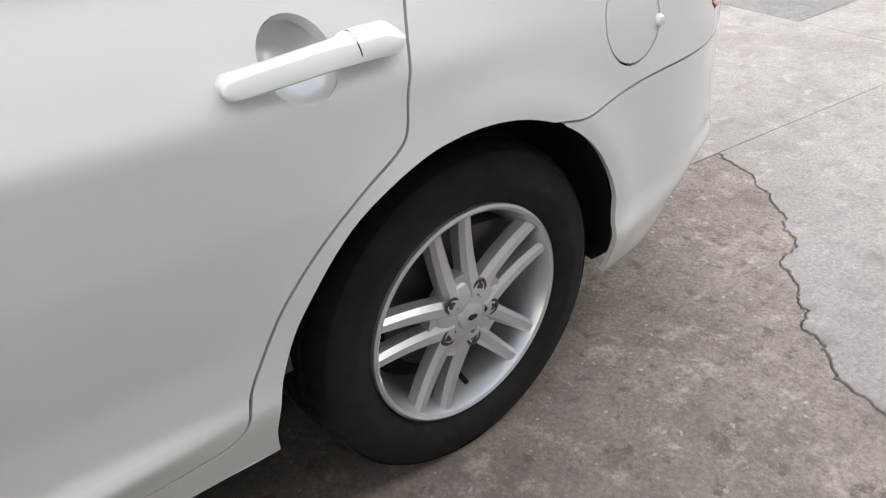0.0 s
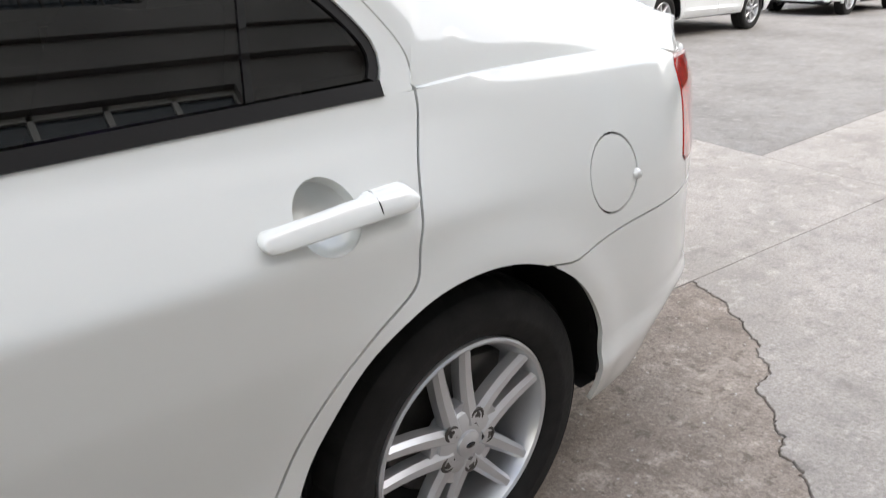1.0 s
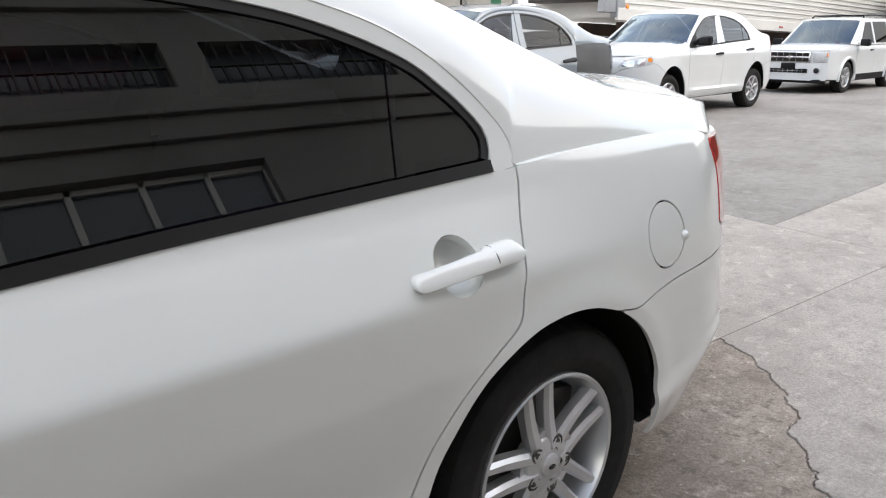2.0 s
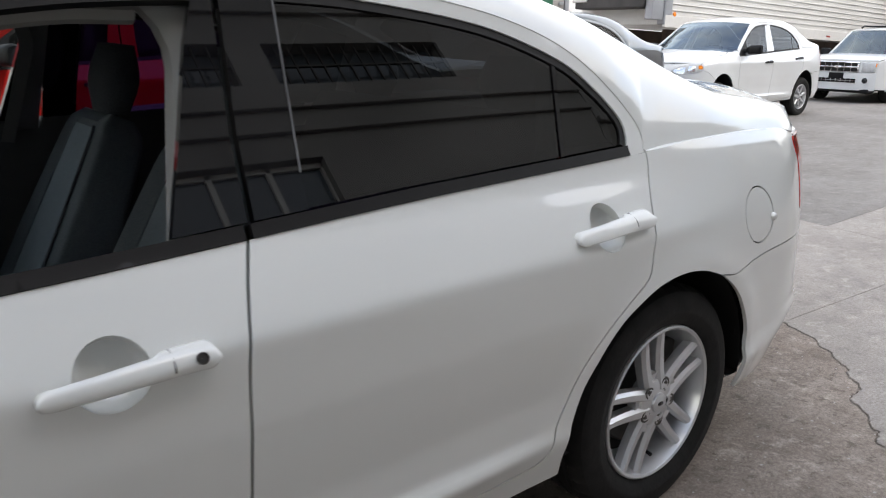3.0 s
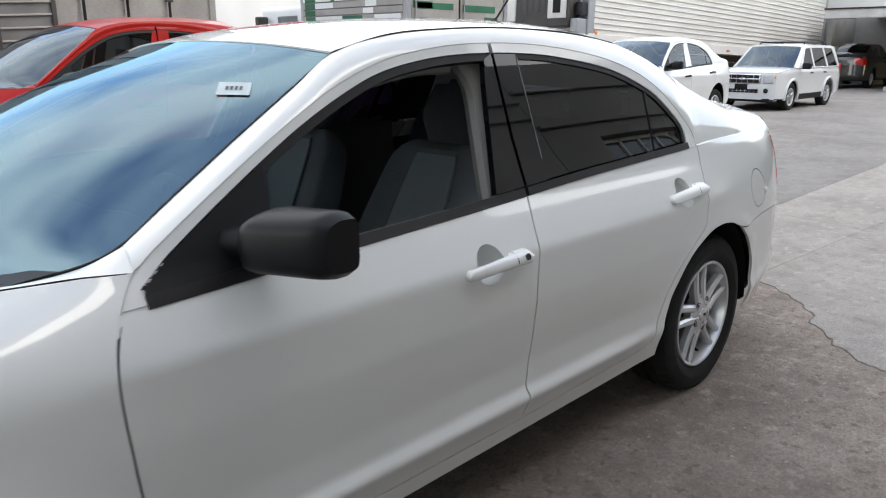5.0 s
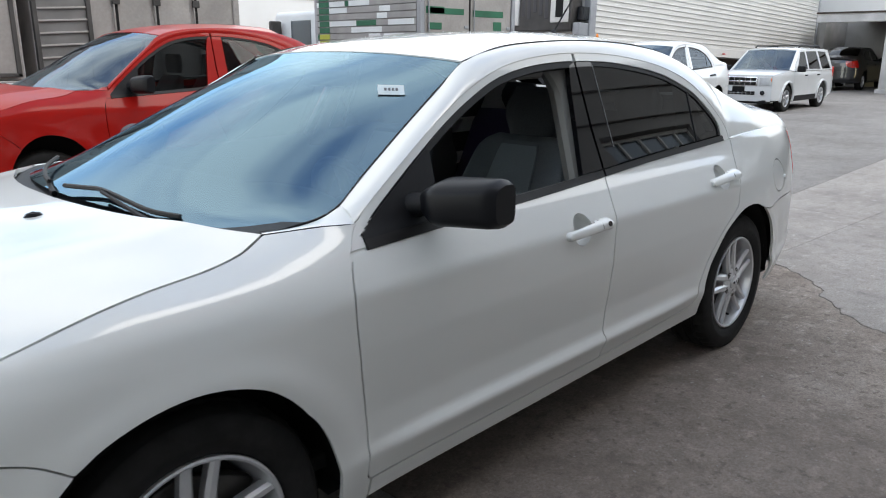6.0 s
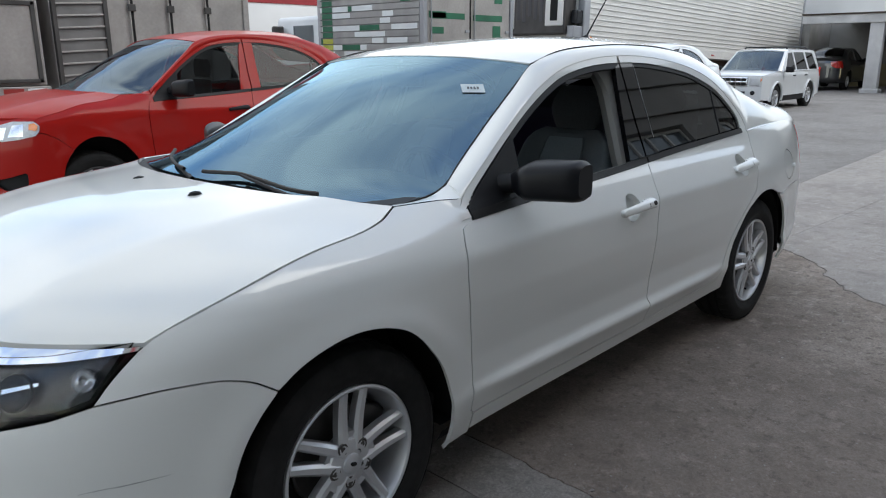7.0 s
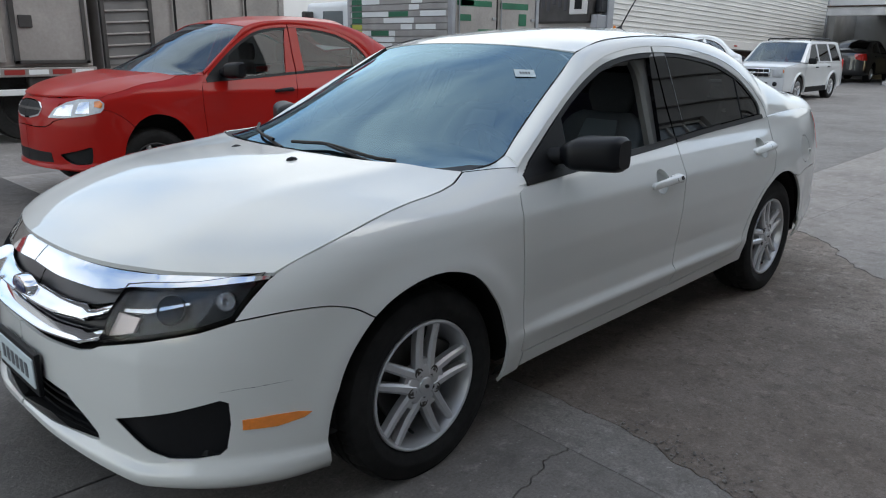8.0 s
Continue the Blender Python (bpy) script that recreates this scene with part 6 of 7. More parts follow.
def suv(car, paint):
    """A square-backed four-by-four, front towards +x."""
    def sid(x, z):
        nose_in = 0.14 * max(0.0, (x - 1.75) / 0.45) ** 2 + 0.05 * max(0.0, (-x - 1.9) / 0.35) ** 2
        y = 0.885 - nose_in - 0.02 * max(0, (0.55 - z) / 0.3) ** 2 - (0.30 * (z - 1.06) + 0.012 if z > 1.06 else 0.05 * max(0, (z - 0.92) / 0.14) ** 2)
        return Vector((x, y, z)), Vector((0.3 * nose_in, 1, 0.25 if z > 1.06 else 0)).normalized()

    def put(name, o, m, off=0.0, holes=(), depth=0.02, parent=car, gap=0.003, label=""):
        v, f = sheet(o, list(holes), lambda a, b: (sid(a, b)[0] + Vector((0, off, 0)), sid(a, b)[1]), 0.05, depth, gap)
        a = mesh_part(name, v, f, m, parent, label)
        mesh_part(name, *mirrored(v, f), m, parent, label)
        return a
    af = [(1.31 + 0.41 * math.cos(radians(a)), 0.36 + 0.41 * math.sin(radians(a))) for a in range(-10, 196, 12)]
    ar = [(-1.31 + 0.41 * math.cos(radians(a)), 0.36 + 0.41 * math.sin(radians(a))) for a in range(-10, 196, 12)]
    put("front_wing", [(0.86, 0.30), (0.90, 1.04), (1.15, 1.06), (1.9, 1.0), (2.12, 0.92), (2.16, 0.45), (2.1, 0.32), (1.72, 0.30)] + af + [(0.9, 0.29)], paint)
    put("front_door", [(0.86, 0.40), (0.90, 1.05), (-0.12, 1.06), (-0.14, 0.40)], paint)
    put("rear_door", [(-0.14, 0.40), (-0.12, 1.06), (-1.1, 1.065), (-1.1, 0.82), (-0.92, 0.62), (-0.86, 0.40)], paint)
    put("rear_wing", [(-0.87, 0.40), (-0.93, 0.62), (-1.11, 0.82), (-1.11, 1.066), (-2.18, 1.07), (-2.22, 0.5), (-2.15, 0.35), (-1.71, 0.30)] + ar[::-1] + [(-0.89, 0.30)], paint)
    put("sill_cladding", [(0.88, 0.25), (0.86, 0.39), (-0.88, 0.39), (-0.90, 0.25)], BLACKPL)
    # greenhouse
    fr = [(0.93, 1.06), (0.30, 1.60), (0.1, 1.65), (-1.6, 1.66), (-1.95, 1.62), (-2.14, 1.07)]
    w1 = [(0.68, 1.10), (0.26, 1.56), (-0.08, 1.58), (-0.10, 1.10)]
    w2 = [(-0.19, 1.10), (-0.17, 1.58), (-0.98, 1.585), (-1.08, 1.10)]
    w3 = [(-1.20, 1.10), (-1.10, 1.585), (-1.72, 1.57), (-1.93, 1.10)]
    put("window_frame", fr, paint, holes=(w1, w2, w3))
    for w in (w1, w2, w3):
        put("window_pane", w, TINT, -0.012, depth=0.0)
    # bonnet, roof, screens
    ed = curve([(0.93, 0.86, 1.06), (1.3, 0.85, 1.06), (1.9, 0.80, 0.995), (2.08, 0.74, 0.94)], 16)
    md = curve([(1.12, 0, 1.10), (1.5, 0, 1.09), (2.0, 0, 1.04), (2.16, 0, 0.97)], 16)
    mesh_part("bonnet", *skirt(*up_faces(*grid_mesh(spread(ed, md, 10, 3, 3))), 0.04), paint, car)
    ed = curve([(0.30, 0.71, 1.60), (0.0, 0.70, 1.655), (-1.0, 0.70, 1.665), (-1.95, 0.70, 1.62)], 16)
    md = curve([(0.38, 0, 1.65), (0.0, 0, 1.69), (-1.0, 0, 1.70), (-2.02, 0, 1.66)], 16)
    mesh_part("roof_panel", *skirt(*up_faces(*grid_mesh(spread(ed, md, 10, 3, 3))), 0.03), paint, car)
    ed = curve([(0.92, 0.84, 1.07), (0.60, 0.77, 1.35), (0.31, 0.70, 1.60)], 12)
    eg = curve([(1.00, 0.755, 1.085), (0.65, 0.70, 1.36), (0.34, 0.645, 1.60)], 12)
    md = curve([(1.14, 0, 1.10), (0.74, 0, 1.40), (0.38, 0, 1.625)], 12)
    mesh_part("windscreen", *up_faces(*grid_mesh(spread(eg, md, 10))), PALESHIELD, car)
    v, f = up_faces(*grid_mesh(ruled([tuple(p) for p in ed], [tuple(p) for p in eg], 0.008, 5)))
    mesh_part("windscreen_pillar", v, f, paint, car)
    mesh_part("windscreen_pillar", *mirrored(v, f), paint, car)
    ed = curve([(-2.14, 0.82, 1.07), (-2.05, 0.75, 1.4), (-1.95, 0.69, 1.62)], 8)
    md = curve([(-2.24, 0, 1.07), (-2.15, 0, 1.4), (-2.02, 0, 1.66)], 8)
    mesh_part("rear_screen", *grid_mesh(spread(ed, md, 8)), TINT, car)
    rows = [[(-2.22 - 0.04 * (1 - s * s), 0.86 * s, z) for s in np.linspace(-1, 1, 9)] for z in (0.35, 0.7, 1.07)]
    mesh_part("tailgate", *grid_mesh(rows), paint, car)
    # front
    rows = [[(2.17 + 0.12 * (1 - abs(s) ** 2.5), 0.80 * s, z) for s in np.linspace(-1, 1, 17)] for z in (0.30, 0.36, 0.5, 0.64, 0.68)]
    mesh_part("front_bumper", *grid_mesh(rows), paint, car)
    rows = [[(2.14 + 0.11 * (1 - abs(s) ** 2.5), 0.79 * s, z) for s in np.linspace(-1, 1, 17)] for z in (0.66, 0.94, 0.97)]
    mesh_part("front_panel", *grid_mesh(rows), paint, car)
    g = fillet_box("grille", 2.18, 2.268, -0.46, 0.46, 0.69, 0.93, 0.015, CHROME, car)
    for z0 in (0.712, 0.828):
        for k in range(6):
            fillet_box("grille_slot", 2.25, 2.274, -0.42 + 0.142 * k, -0.29 + 0.142 * k, z0, z0 + 0.082, 0.006, HOLLOW, g)
    fillet_box("grille_bar", 2.25, 2.282, -0.44, 0.44, 0.797, 0.825, 0.006, CHROME, g)
    v, f = lathe([(0.0005, 0.014), (0.07, 0.01), (0.085, 0.0)], 24)
    mesh_part("badge", [Vector((2.272 + q[1], q[0], 0.81 + 0.45 * q[2])) for q in v], f, CHROME, g)
    for sg in (1, -1):
        bm = box(bmesh.new(), 2.06, 2.235, 0.49, 0.76, 0.70, 0.93, 0.03, 3)
        for q in bm.verts:
            q.co.x -= 0.22 * max(0, (q.co.y - 0.5)) ** 1.2
            q.co.y *= sg
        bmesh.ops.recalc_face_normals(bm, faces=bm.faces)
        h = part("head_lamp", bm, LAMPCLEAR, car)
        bm = box(bmesh.new(), 2.10, 2.172, 0.708, 0.775, 0.815, 0.905, 0.015, 2)
        for q in bm.verts:
            q.co.y *= sg
        bmesh.ops.recalc_face_normals(bm, faces=bm.faces)
        part("turn_lamp", bm, AMBER, h)
        v, f = lathe([(0.0005, 0.01), (0.05, 0.008), (0.062, 0.0)], 20)
        mesh_part("fog_lamp", [Vector((2.245 + q[1], sg * 0.60 + q[0], 0.52 + q[2])) for q in v], f, LAMPDARK, car)
        fillet_box("door_mirror", 0.72, 0.86, sg * 0.90 if sg > 0 else -1.10, 1.10 if sg > 0 else -0.90, 1.04, 1.20, 0.03, BLACKPL, car)
        for x in (0.0, -0.95):
            fillet_box("door_handle", x - 0.02, x + 0.16, 0.885 if sg > 0 else -0.91, 0.91 if sg > 0 else -0.885, 0.92, 0.955, 0.008, BLACKPL, car)
        part("roof_rack_rail", tube([(0.0, sg * 0.58, 1.69), (-0.1, sg * 0.58, 1.735), (-1.5, sg * 0.58, 1.735), (-1.62, sg * 0.58, 1.69)], 0.02, 8), BLACKPL, car)
        fillet_box("tail_lamp", -2.25, -2.12, 0.76 if sg > 0 else -0.86, 0.86 if sg > 0 else -0.76, 0.85, 1.15, 0.02, REDLENS, car)
    for x in (-0.25, -1.3):
        fillet_box("roof_rack_bar", x - 0.03, x + 0.03, -0.58, 0.58, 1.725, 1.75, 0.008, BLACKPL, car)
    for k in range(8):
        for z0 in (0.465, 0.515):
            fillet_box("lower_intake", 2.2, 2.30, -0.42 + 0.106 * k, -0.325 + 0.106 * k, z0, z0 + 0.042, 0.008, BLACKPL, car)
    for h in (1.31, -1.31):
        for sg in (1, -1):
            lip = [(h + 0.425 * math.cos(radians(a)), 0.36 + 0.425 * math.sin(radians(a))) for a in range(-12, 193, 12)]
            part("wheel_arch_lip", tube([(x, sg * (sid(x, z)[0].y + 0.004), z) for x, z in lip], 0.034, 8), paint, car)
    fillet_box("number_plate", 2.27, 2.305, -0.16, 0.16, 0.55, 0.68, 0.008, BLACKPL, car)
    fillet_box("skid_plate", 1.9, 2.25, -0.7, 0.7, 0.24, 0.33, 0.03, BLACKPL, car)
    fillet_box("floor_pan", -2.1, 2.0, -0.75, 0.75, 0.28, 0.42, 0.03, HOLLOW, car)
    fillet_box("inner_body", -2.1, 2.0, -0.6, 0.6, 0.4, 1.0, 0.03, HOLLOW, car)
    for h in (1.31, -1.31):
        for left in (True, False):
            fit_wheel(car, BIG_WHEEL, h, 0.855, 0.345, 10, left)


BIG_WHEEL = wheel_meshes(0.362, 0.225, 5)
white_suv = thing("suv_car", "white four-by-four with a chrome grille and black roof rack", "car", at=(-17.75 + 0.2, -5.15, 0), turn=0.0)
suv(white_suv, WHITE2)
white_suv.scale = (0.9, 0.9, 0.87)

# ---------------------------------------------------------------- trucks and the trailer
STEELGREY = mat("grey_truck_sheet", (0.35, 0.328, 0.308), 0.5, metal=0.35, stain=0.18, stain_scale=1.6, grain=0.06, grain_scale=25)
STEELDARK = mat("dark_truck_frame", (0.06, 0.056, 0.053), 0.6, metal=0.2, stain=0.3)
SHEETWHITE = mat("white_trailer_sheet", (0.66, 0.65, 0.62), 0.45, stain=0.07, stain_scale=0.8, grain=0.03, grain_scale=10, coat=0.2)
TRAILERGREY = mat("grey_trailer_post", (0.36, 0.37, 0.39), 0.4, metal=0.5, stain=0.1)
GREENPAINT = mat("green_paint_over", (0.012, 0.12, 0.06), 0.6, stain=0.2)
YELLOWPAINT = mat("yellow_decal", (0.45, 0.46, 0.06), 0.5)
SLAT = mat("aluminium_slats", (0.34, 0.335, 0.33), 0.45, metal=0.5, stain=0.15, stain_scale=3)
DECALWHITE = mat("white_decal", (0.74, 0.76, 0.76), 0.5, stain=0.05)
RUST = mat("rusty_frame", (0.055, 0.035, 0.025), 0.8, stain=0.4, stain_scale=4)

# semi-trailer with a cooling unit, nose a little high on its legs
trailer = thing("semi_trailer", "long white ribbed refrigerated trailer standing nose-high", "trailer", at=(-15.0, -9.0, 0))
trailer.matrix_basis = pose(-15.0, -9.0, 1.52, 0, 2.0, 180)
# local: x to the rear, y from 0 (the near side) away
L, W, HT = 16.8, 2.55, 2.75
body = boxpart("body", (0.0, L, 0.02, W, 0.0, HT), SHEETWHITE, trailer, bevel=0.02)
rib_me = None
for k in range(17):
    z = 0.34 + k * 0.142
    if rib_me is None:
        ob = boxpart("rib", (0.2, L - 0.1, -0.006, 0.022, -0.012, 0.012), SHEETWHITE, body, bevel=0.005)
        rib_me = ob.data
    else:
        ob = new("rib", rib_me)
        ob.parent = body
    ob.location = (0, 0, z)
boxpart("bottom_rail", (0.0, L, -0.02, 0.06, -0.06, 0.22), SHEETWHITE, trailer, bevel=0.01)
boxpart("corner_post", (-0.03, 0.26, -0.015, 0.2, 0.0, HT), TRAILERGREY, trailer, bevel=0.03, label="grey metal corner post")
boxpart("rear_post", (L - 0.12, L + 0.03, -0.012, 0.1, 0.0, HT), TRAILERGREY, trailer, bevel=0.02)
for x in (1.2, 4.5, 5.3, 6.0, 8.0, 10.4):
    boxpart("marker", (x, x + 0.22, -0.03, -0.018, 0.03, 0.08), mat("red_marker", (0.35, 0.04, 0.03), 0.4) if x == 1.2 else bpy.data.materials["red_marker"], trailer, bevel=0.004)
v, f = lathe([(0.0005, -0.03), (0.05, -0.026), (0.06, -0.01)], 16)
mesh_part("lamp", [Vector((0.35, q[1], 0.25 + q[2])) + Vector((q[0], 0, 0)) for q in v], f, AMBER, trailer)
boxpart("chassis", (1.0, L - 0.3, 0.6, 0.75, -0.45, -0.06), RUST, trailer)
boxpart("chassis", (1.0, L - 0.3, 1.8, 1.95, -0.45, -0.06), RUST, trailer)
for x in (2.6,):
    for y in (0.5, 2.0):
        boxpart("landing_leg", (x, x + 0.14, y, y + 0.14, -1.42, -0.06), STEELDARK, trailer)
for x in (12.2, 13.5):
    for y in (0.12, 2.1):
        bm = bmesh.new()
        v, f = lathe([(0.05, 0.0), (0.27, 0.02), (0.30, -0.02), (0.50, 0.0), (0.51, 0.06), (0.51, 0.26), (0.48, 0.3), (0.05, 0.3)], 36, (x, y, -0.56))
        bv = [bm.verts.new(q) for q in v]
        for q in f:
            bm.faces.new([bv[i] for i in q])
        bmesh.ops.recalc_face_normals(bm, faces=bm.faces)
        part("wheel", bm, RUBBER, trailer)
# cooling unit on the nose (local x below zero)
unit = boxpart("cooling_unit", (-0.55, -0.04, 0.25, 2.3, 0.35, 2.3), STEELDARK, trailer, "black open cooling unit with white covers", bevel=0.03)
boxpart("cover", (-0.60, -0.05, 0.30, 0.85, 0.55, 1.6), SHEETWHITE, unit, bevel=0.02)
boxpart("grille", (-0.615, -0.595, 0.45, 0.68, 0.68, 1.3), HOLLOW, unit, bevel=0.01)
boxpart("cover", (-0.60, -0.05, 1.9, 2.35, 0.5, 2.35), SHEETWHITE, unit, bevel=0.02)
boxpart("cover", (-0.58, -0.05, 0.25, 2.35, 1.75, 2.4), SHEETWHITE, unit, bevel=0.03)
for k in range(5):
    boxpart("pipe_block", (-0.56, -0.4, 0.95 + 0.19 * k, 1.07 + 0.19 * k, 0.65 + 0.08 * (k % 3), 1.35 - 0.12 * (k % 2)), GRILLE, unit, bevel=0.02)
boxpart("battery_box", (-0.45, -0.02, 0.03, 0.24, 0.1, 0.55), TRAILERGREY, trailer, bevel=0.015)
boxpart("battery_box", (-0.3, -0.02, 0.03, 0.22, 0.62, 0.95), LAMPDARK, trailer, bevel=0.015)


def box_truck():
    """A small lorry with its rear doors towards the row of cars and slatted sides."""
    t = thing("box_truck", "box lorry with slatted sides, green paint over its lettering", "truck", at=(-7.62, -7.68, 0))
    t.matrix_basis = pose(-7.62, -7.68, 0, 0, 0, 0)
    # near corner at the origin; doors along -x at y = 0, side along -y at x = 0
    b = boxpart("body", (-2.62, -0.04, -3.1, -0.05, 0.95, 3.5), SLAT, t, bevel=0.01)
    boxpart("corner_post", (-0.10, 0.0, -0.10, 0.01, 0.9, 3.5), TRAILERGREY, t, bevel=0.012)
    boxpart("corner_post", (-2.66, -2.56, -0.10, 0.01, 0.9, 3.5), TRAILERGREY, t, bevel=0.012)
    boxpart("corner_post", (-0.06, 0.0, -3.12, -3.02, 0.9, 3.5), TRAILERGREY, t, bevel=0.012)
    for x0, x1 in ((-1.30, -0.12), (-2.54, -1.34)):
        d = boxpart("rear_door", (x0, x1, -0.06, -0.01, 0.98, 3.45), STEELGREY, t, bevel=0.01)
        part("door_rod", tube([(x1 - 0.08, 0.015, 1.0), (x1 - 0.08, 0.015, 3.4)], 0.014, 6), TRAILERGREY, d)
        boxpart("hinge", (x0 + 0.02, x0 + 0.14, -0.008, 0.012, 1.78, 1.83), TRAILERGREY, d, bevel=0.004)
    boxpart("door_gap", (-1.335, -1.305, -0.03, -0.006, 0.98, 3.45), HOLLOW, t, bevel=0)
    for x0, x1, z0, z1 in ((-0.55, -0.2, 1.75, 1.87), (-0.62, -0.15, 2.03, 2.15), (-1.15, -0.25, 2.02, 2.13), (-2.3, -1.40, 2.0, 2.12), (-2.25, -2.0, 1.68, 1.92), (-1.8, -1.36, 1.5, 1.62), (-1.25, -0.75, 1.50, 1.60), (-2.3, -2.05, 2.35, 2.5), (-1.1, -0.3, 2.4, 2.52)):
        boxpart("paint_patch", (x0, x1, -0.008, -0.003, z0, z1), GREENPAINT, t, bevel=0.002)
    # slats along the side
    n = 20
    me = None
    for k in range(n):
        if me is None:
            s = boxpart("slat", (-0.03, 0.004, -3.04, -0.10, -0.055, 0.055), SLAT, t, bevel=0.006)
            me = s.data
        else:
            s = new("slat", me)
            s.parent = t
        s.location = (0, 0, 1.02 + 0.124 * k)
    rng = random.Random(7)
    for k in range(60):
        row = rng.randrange(20)
        y0 = -0.12 - 2.7 * rng.random()
        y1 = max(-3.02, y0 - rng.uniform(0.2, 0.8))
        m = rng.choice((DECALWHITE, DECALWHITE, DECALWHITE, GREENPAINT))
        boxpart("decal", (0.005, 0.0075 + 0.0006 * k / 60, y1, y0, 1.02 + 0.124 * row - 0.05, 1.02 + 0.124 * row + 0.05), m, t, bevel=0)
    for row in range(3, 20):
        boxpart("decal", (0.008, 0.0095, -2.95, -2.62, 1.02 + 0.124 * row - 0.05, 1.02 + 0.124 * row + 0.05), GREENPAINT if row > 5 else YELLOWPAINT, t, bevel=0)
    boxpart("chassis", (-2.2, -0.5, -4.8, -0.2, 0.55, 0.93), RUST, t)
    # cab beyond the box
    c = boxpart("cab", (-2.3, -0.25, -5.0, -3.3, 0.6, 2.2), DECALWHITE, t, bevel=0.12, seg=4, smooth=True)
    boxpart("cab_window", (-0.27, -0.23, -4.3, -3.6, 1.45, 2.0), PALEGLASS, c, bevel=0.0)
    boxpart("cab_mirror", (-0.2, 0.05, -4.75, -4.6, 1.5, 2.0), STEELDARK, c, bevel=0.03)
    for y in (-1.2, -4.2):
        for x in (-0.45, -2.4):
            bm = bmesh.new()
            v, f = lathe([(0.05, 0.0), (0.25, 0.02), (0.40, 0.0), (0.42, 0.05), (0.42, 0.22), (0.4, 0.25), (0.05, 0.25)], 30)
            bv = [bm.verts.new((x + q[1], y + q[0], 0.42 + q[2])) for q in v]
            for q in f:
                bm.faces.new([bv[i] for i in q])
            bmesh.ops.recalc_face_normals(bm, faces=bm.faces)
            part("wheel", bm, RUBBER, t)


box_truck()


def grey_truck():
    """A grey panelled lorry body behind the red car."""
    t = thing("panel_truck", "dull grey metal lorry body with lockers and vertical door rods", "truck", at=(-1.5, -8.8, 0))
    boxpart("body", (-3.12, -0.06, -2.4, -0.02, 0.9, 3.4), STEELGREY, t, bevel=0.015)
    for x in (-1.20, -1.80, -2.42):
        g = boxpart("door_gap", (x - 0.022, x + 0.022, -0.03, 0.004, 0.95, 3.35), HOLLOW, t, bevel=0.0)
        part("door_rod", tube([(x + 0.04, 0.02, 0.95), (x + 0.04, 0.02, 3.3)], 0.012, 6), STEELGREY, g)
        boxpart("latch", (x - 0.05, x + 0.06, 0.0, 0.035, 2.0, 2.1), STEELDARK, g, bevel=0.008)
    boxpart("corner_post", (-3.16, -3.06, -0.1, 0.012, 0.9, 3.4), STEELGREY, t, bevel=0.01)
    # louvred bay
    boxpart("bay_back", (-0.80, -0.10, -0.02, 0.006, 1.0, 3.3), mat("bay_back_grey", (0.17, 0.165, 0.16), 0.7, stain=0.3), t, bevel=0.004)
    me = None
    for k in range(13):
        if me is None:
            s = boxpart("slat", (-0.78, -0.12, 0.0, 0.035, -0.012, 0.012), STEELGREY, t, bevel=0.004)
            me = s.data
        else:
            s = new("slat", me)
            s.parent = t
        s.matrix_basis = pose(0, 0, 1.1 + 0.16 * k, 0, 3, 0)
    for x in (-0.8, -0.1):
        boxpart("bay_post", (x - 0.03, x + 0.03, -0.02, 0.05, 0.95, 3.3), STEELDARK, t, bevel=0.008)
    for x in (-2.6, -0.9):
        boxpart("chassis", (x - 0.4, x + 0.4, -2.0, -0.3, 0.5, 0.9), RUST, t)
    # dark bar added as the shadow below the body
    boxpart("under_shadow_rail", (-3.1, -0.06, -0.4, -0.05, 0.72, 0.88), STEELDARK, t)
    # second body: the locker truck
    u = thing("service_truck", "grey service lorry with a framed locker door and reflective strip", "truck", at=(-1.42, -8.75, 0))
    boxpart("body", (0.02, 4.2, -2.3, -0.02, 0.98, 3.2), STEELGREY, u, bevel=0.02)
    fr = boxpart("locker_door", (0.10, 1.02, -0.02, 0.03, 1.05, 2.05), STEELGREY, u, "framed metal locker door", bevel=0.012)
    for b in ((0.08, 0.14, 0.0, 0.05, 1.03, 2.08), (0.98, 1.05, 0.0, 0.05, 1.03, 2.08), (0.08, 1.05, 0.0, 0.05, 2.02, 2.08), (0.08, 1.05, 0.0, 0.05, 1.03, 1.08)):
        boxpart("door_frame", b, STEELDARK, fr, bevel=0.008)
    boxpart("latch", (0.78, 0.95, 0.03, 0.06, 1.5, 1.66), STEELDARK, fr, bevel=0.01)
    boxpart("locker_door", (1.15, 2.3, -0.02, 0.03, 1.05, 3.0), STEELGREY, u, bevel=0.012)
    for z in (2.15, 2.45):
        boxpart("latch", (0.2, 0.3, -0.01, 0.05, z, z + 0.1), STEELDARK, u, bevel=0.01)
    boxpart("side_rail", (0.0, 4.2, -0.04, 0.04, 0.86, 0.98), STEELGREY, u, bevel=0.01)
    strip = mat("reflective_red", (0.30, 0.035, 0.03), 0.4)
    for k in range(8):
        boxpart("reflector", (0.05 + 0.3 * k, 0.30 + 0.3 * k, 0.042, 0.046, 0.89, 0.955), strip if k % 2 else DECALWHITE, u, bevel=0)
    boxpart("side_rail", (0.0, 4.2, -0.05, 0.03, 0.62, 0.70), DECALWHITE, u, bevel=0.01)
    boxpart("under_box", (0.25, 0.9, -0.5, 0.0, 0.68, 0.86), STEELDARK, u, bevel=0.02)
    boxpart("chassis", (0.2, 4.0, -2.0, -0.35, 0.45, 0.9), RUST, u)
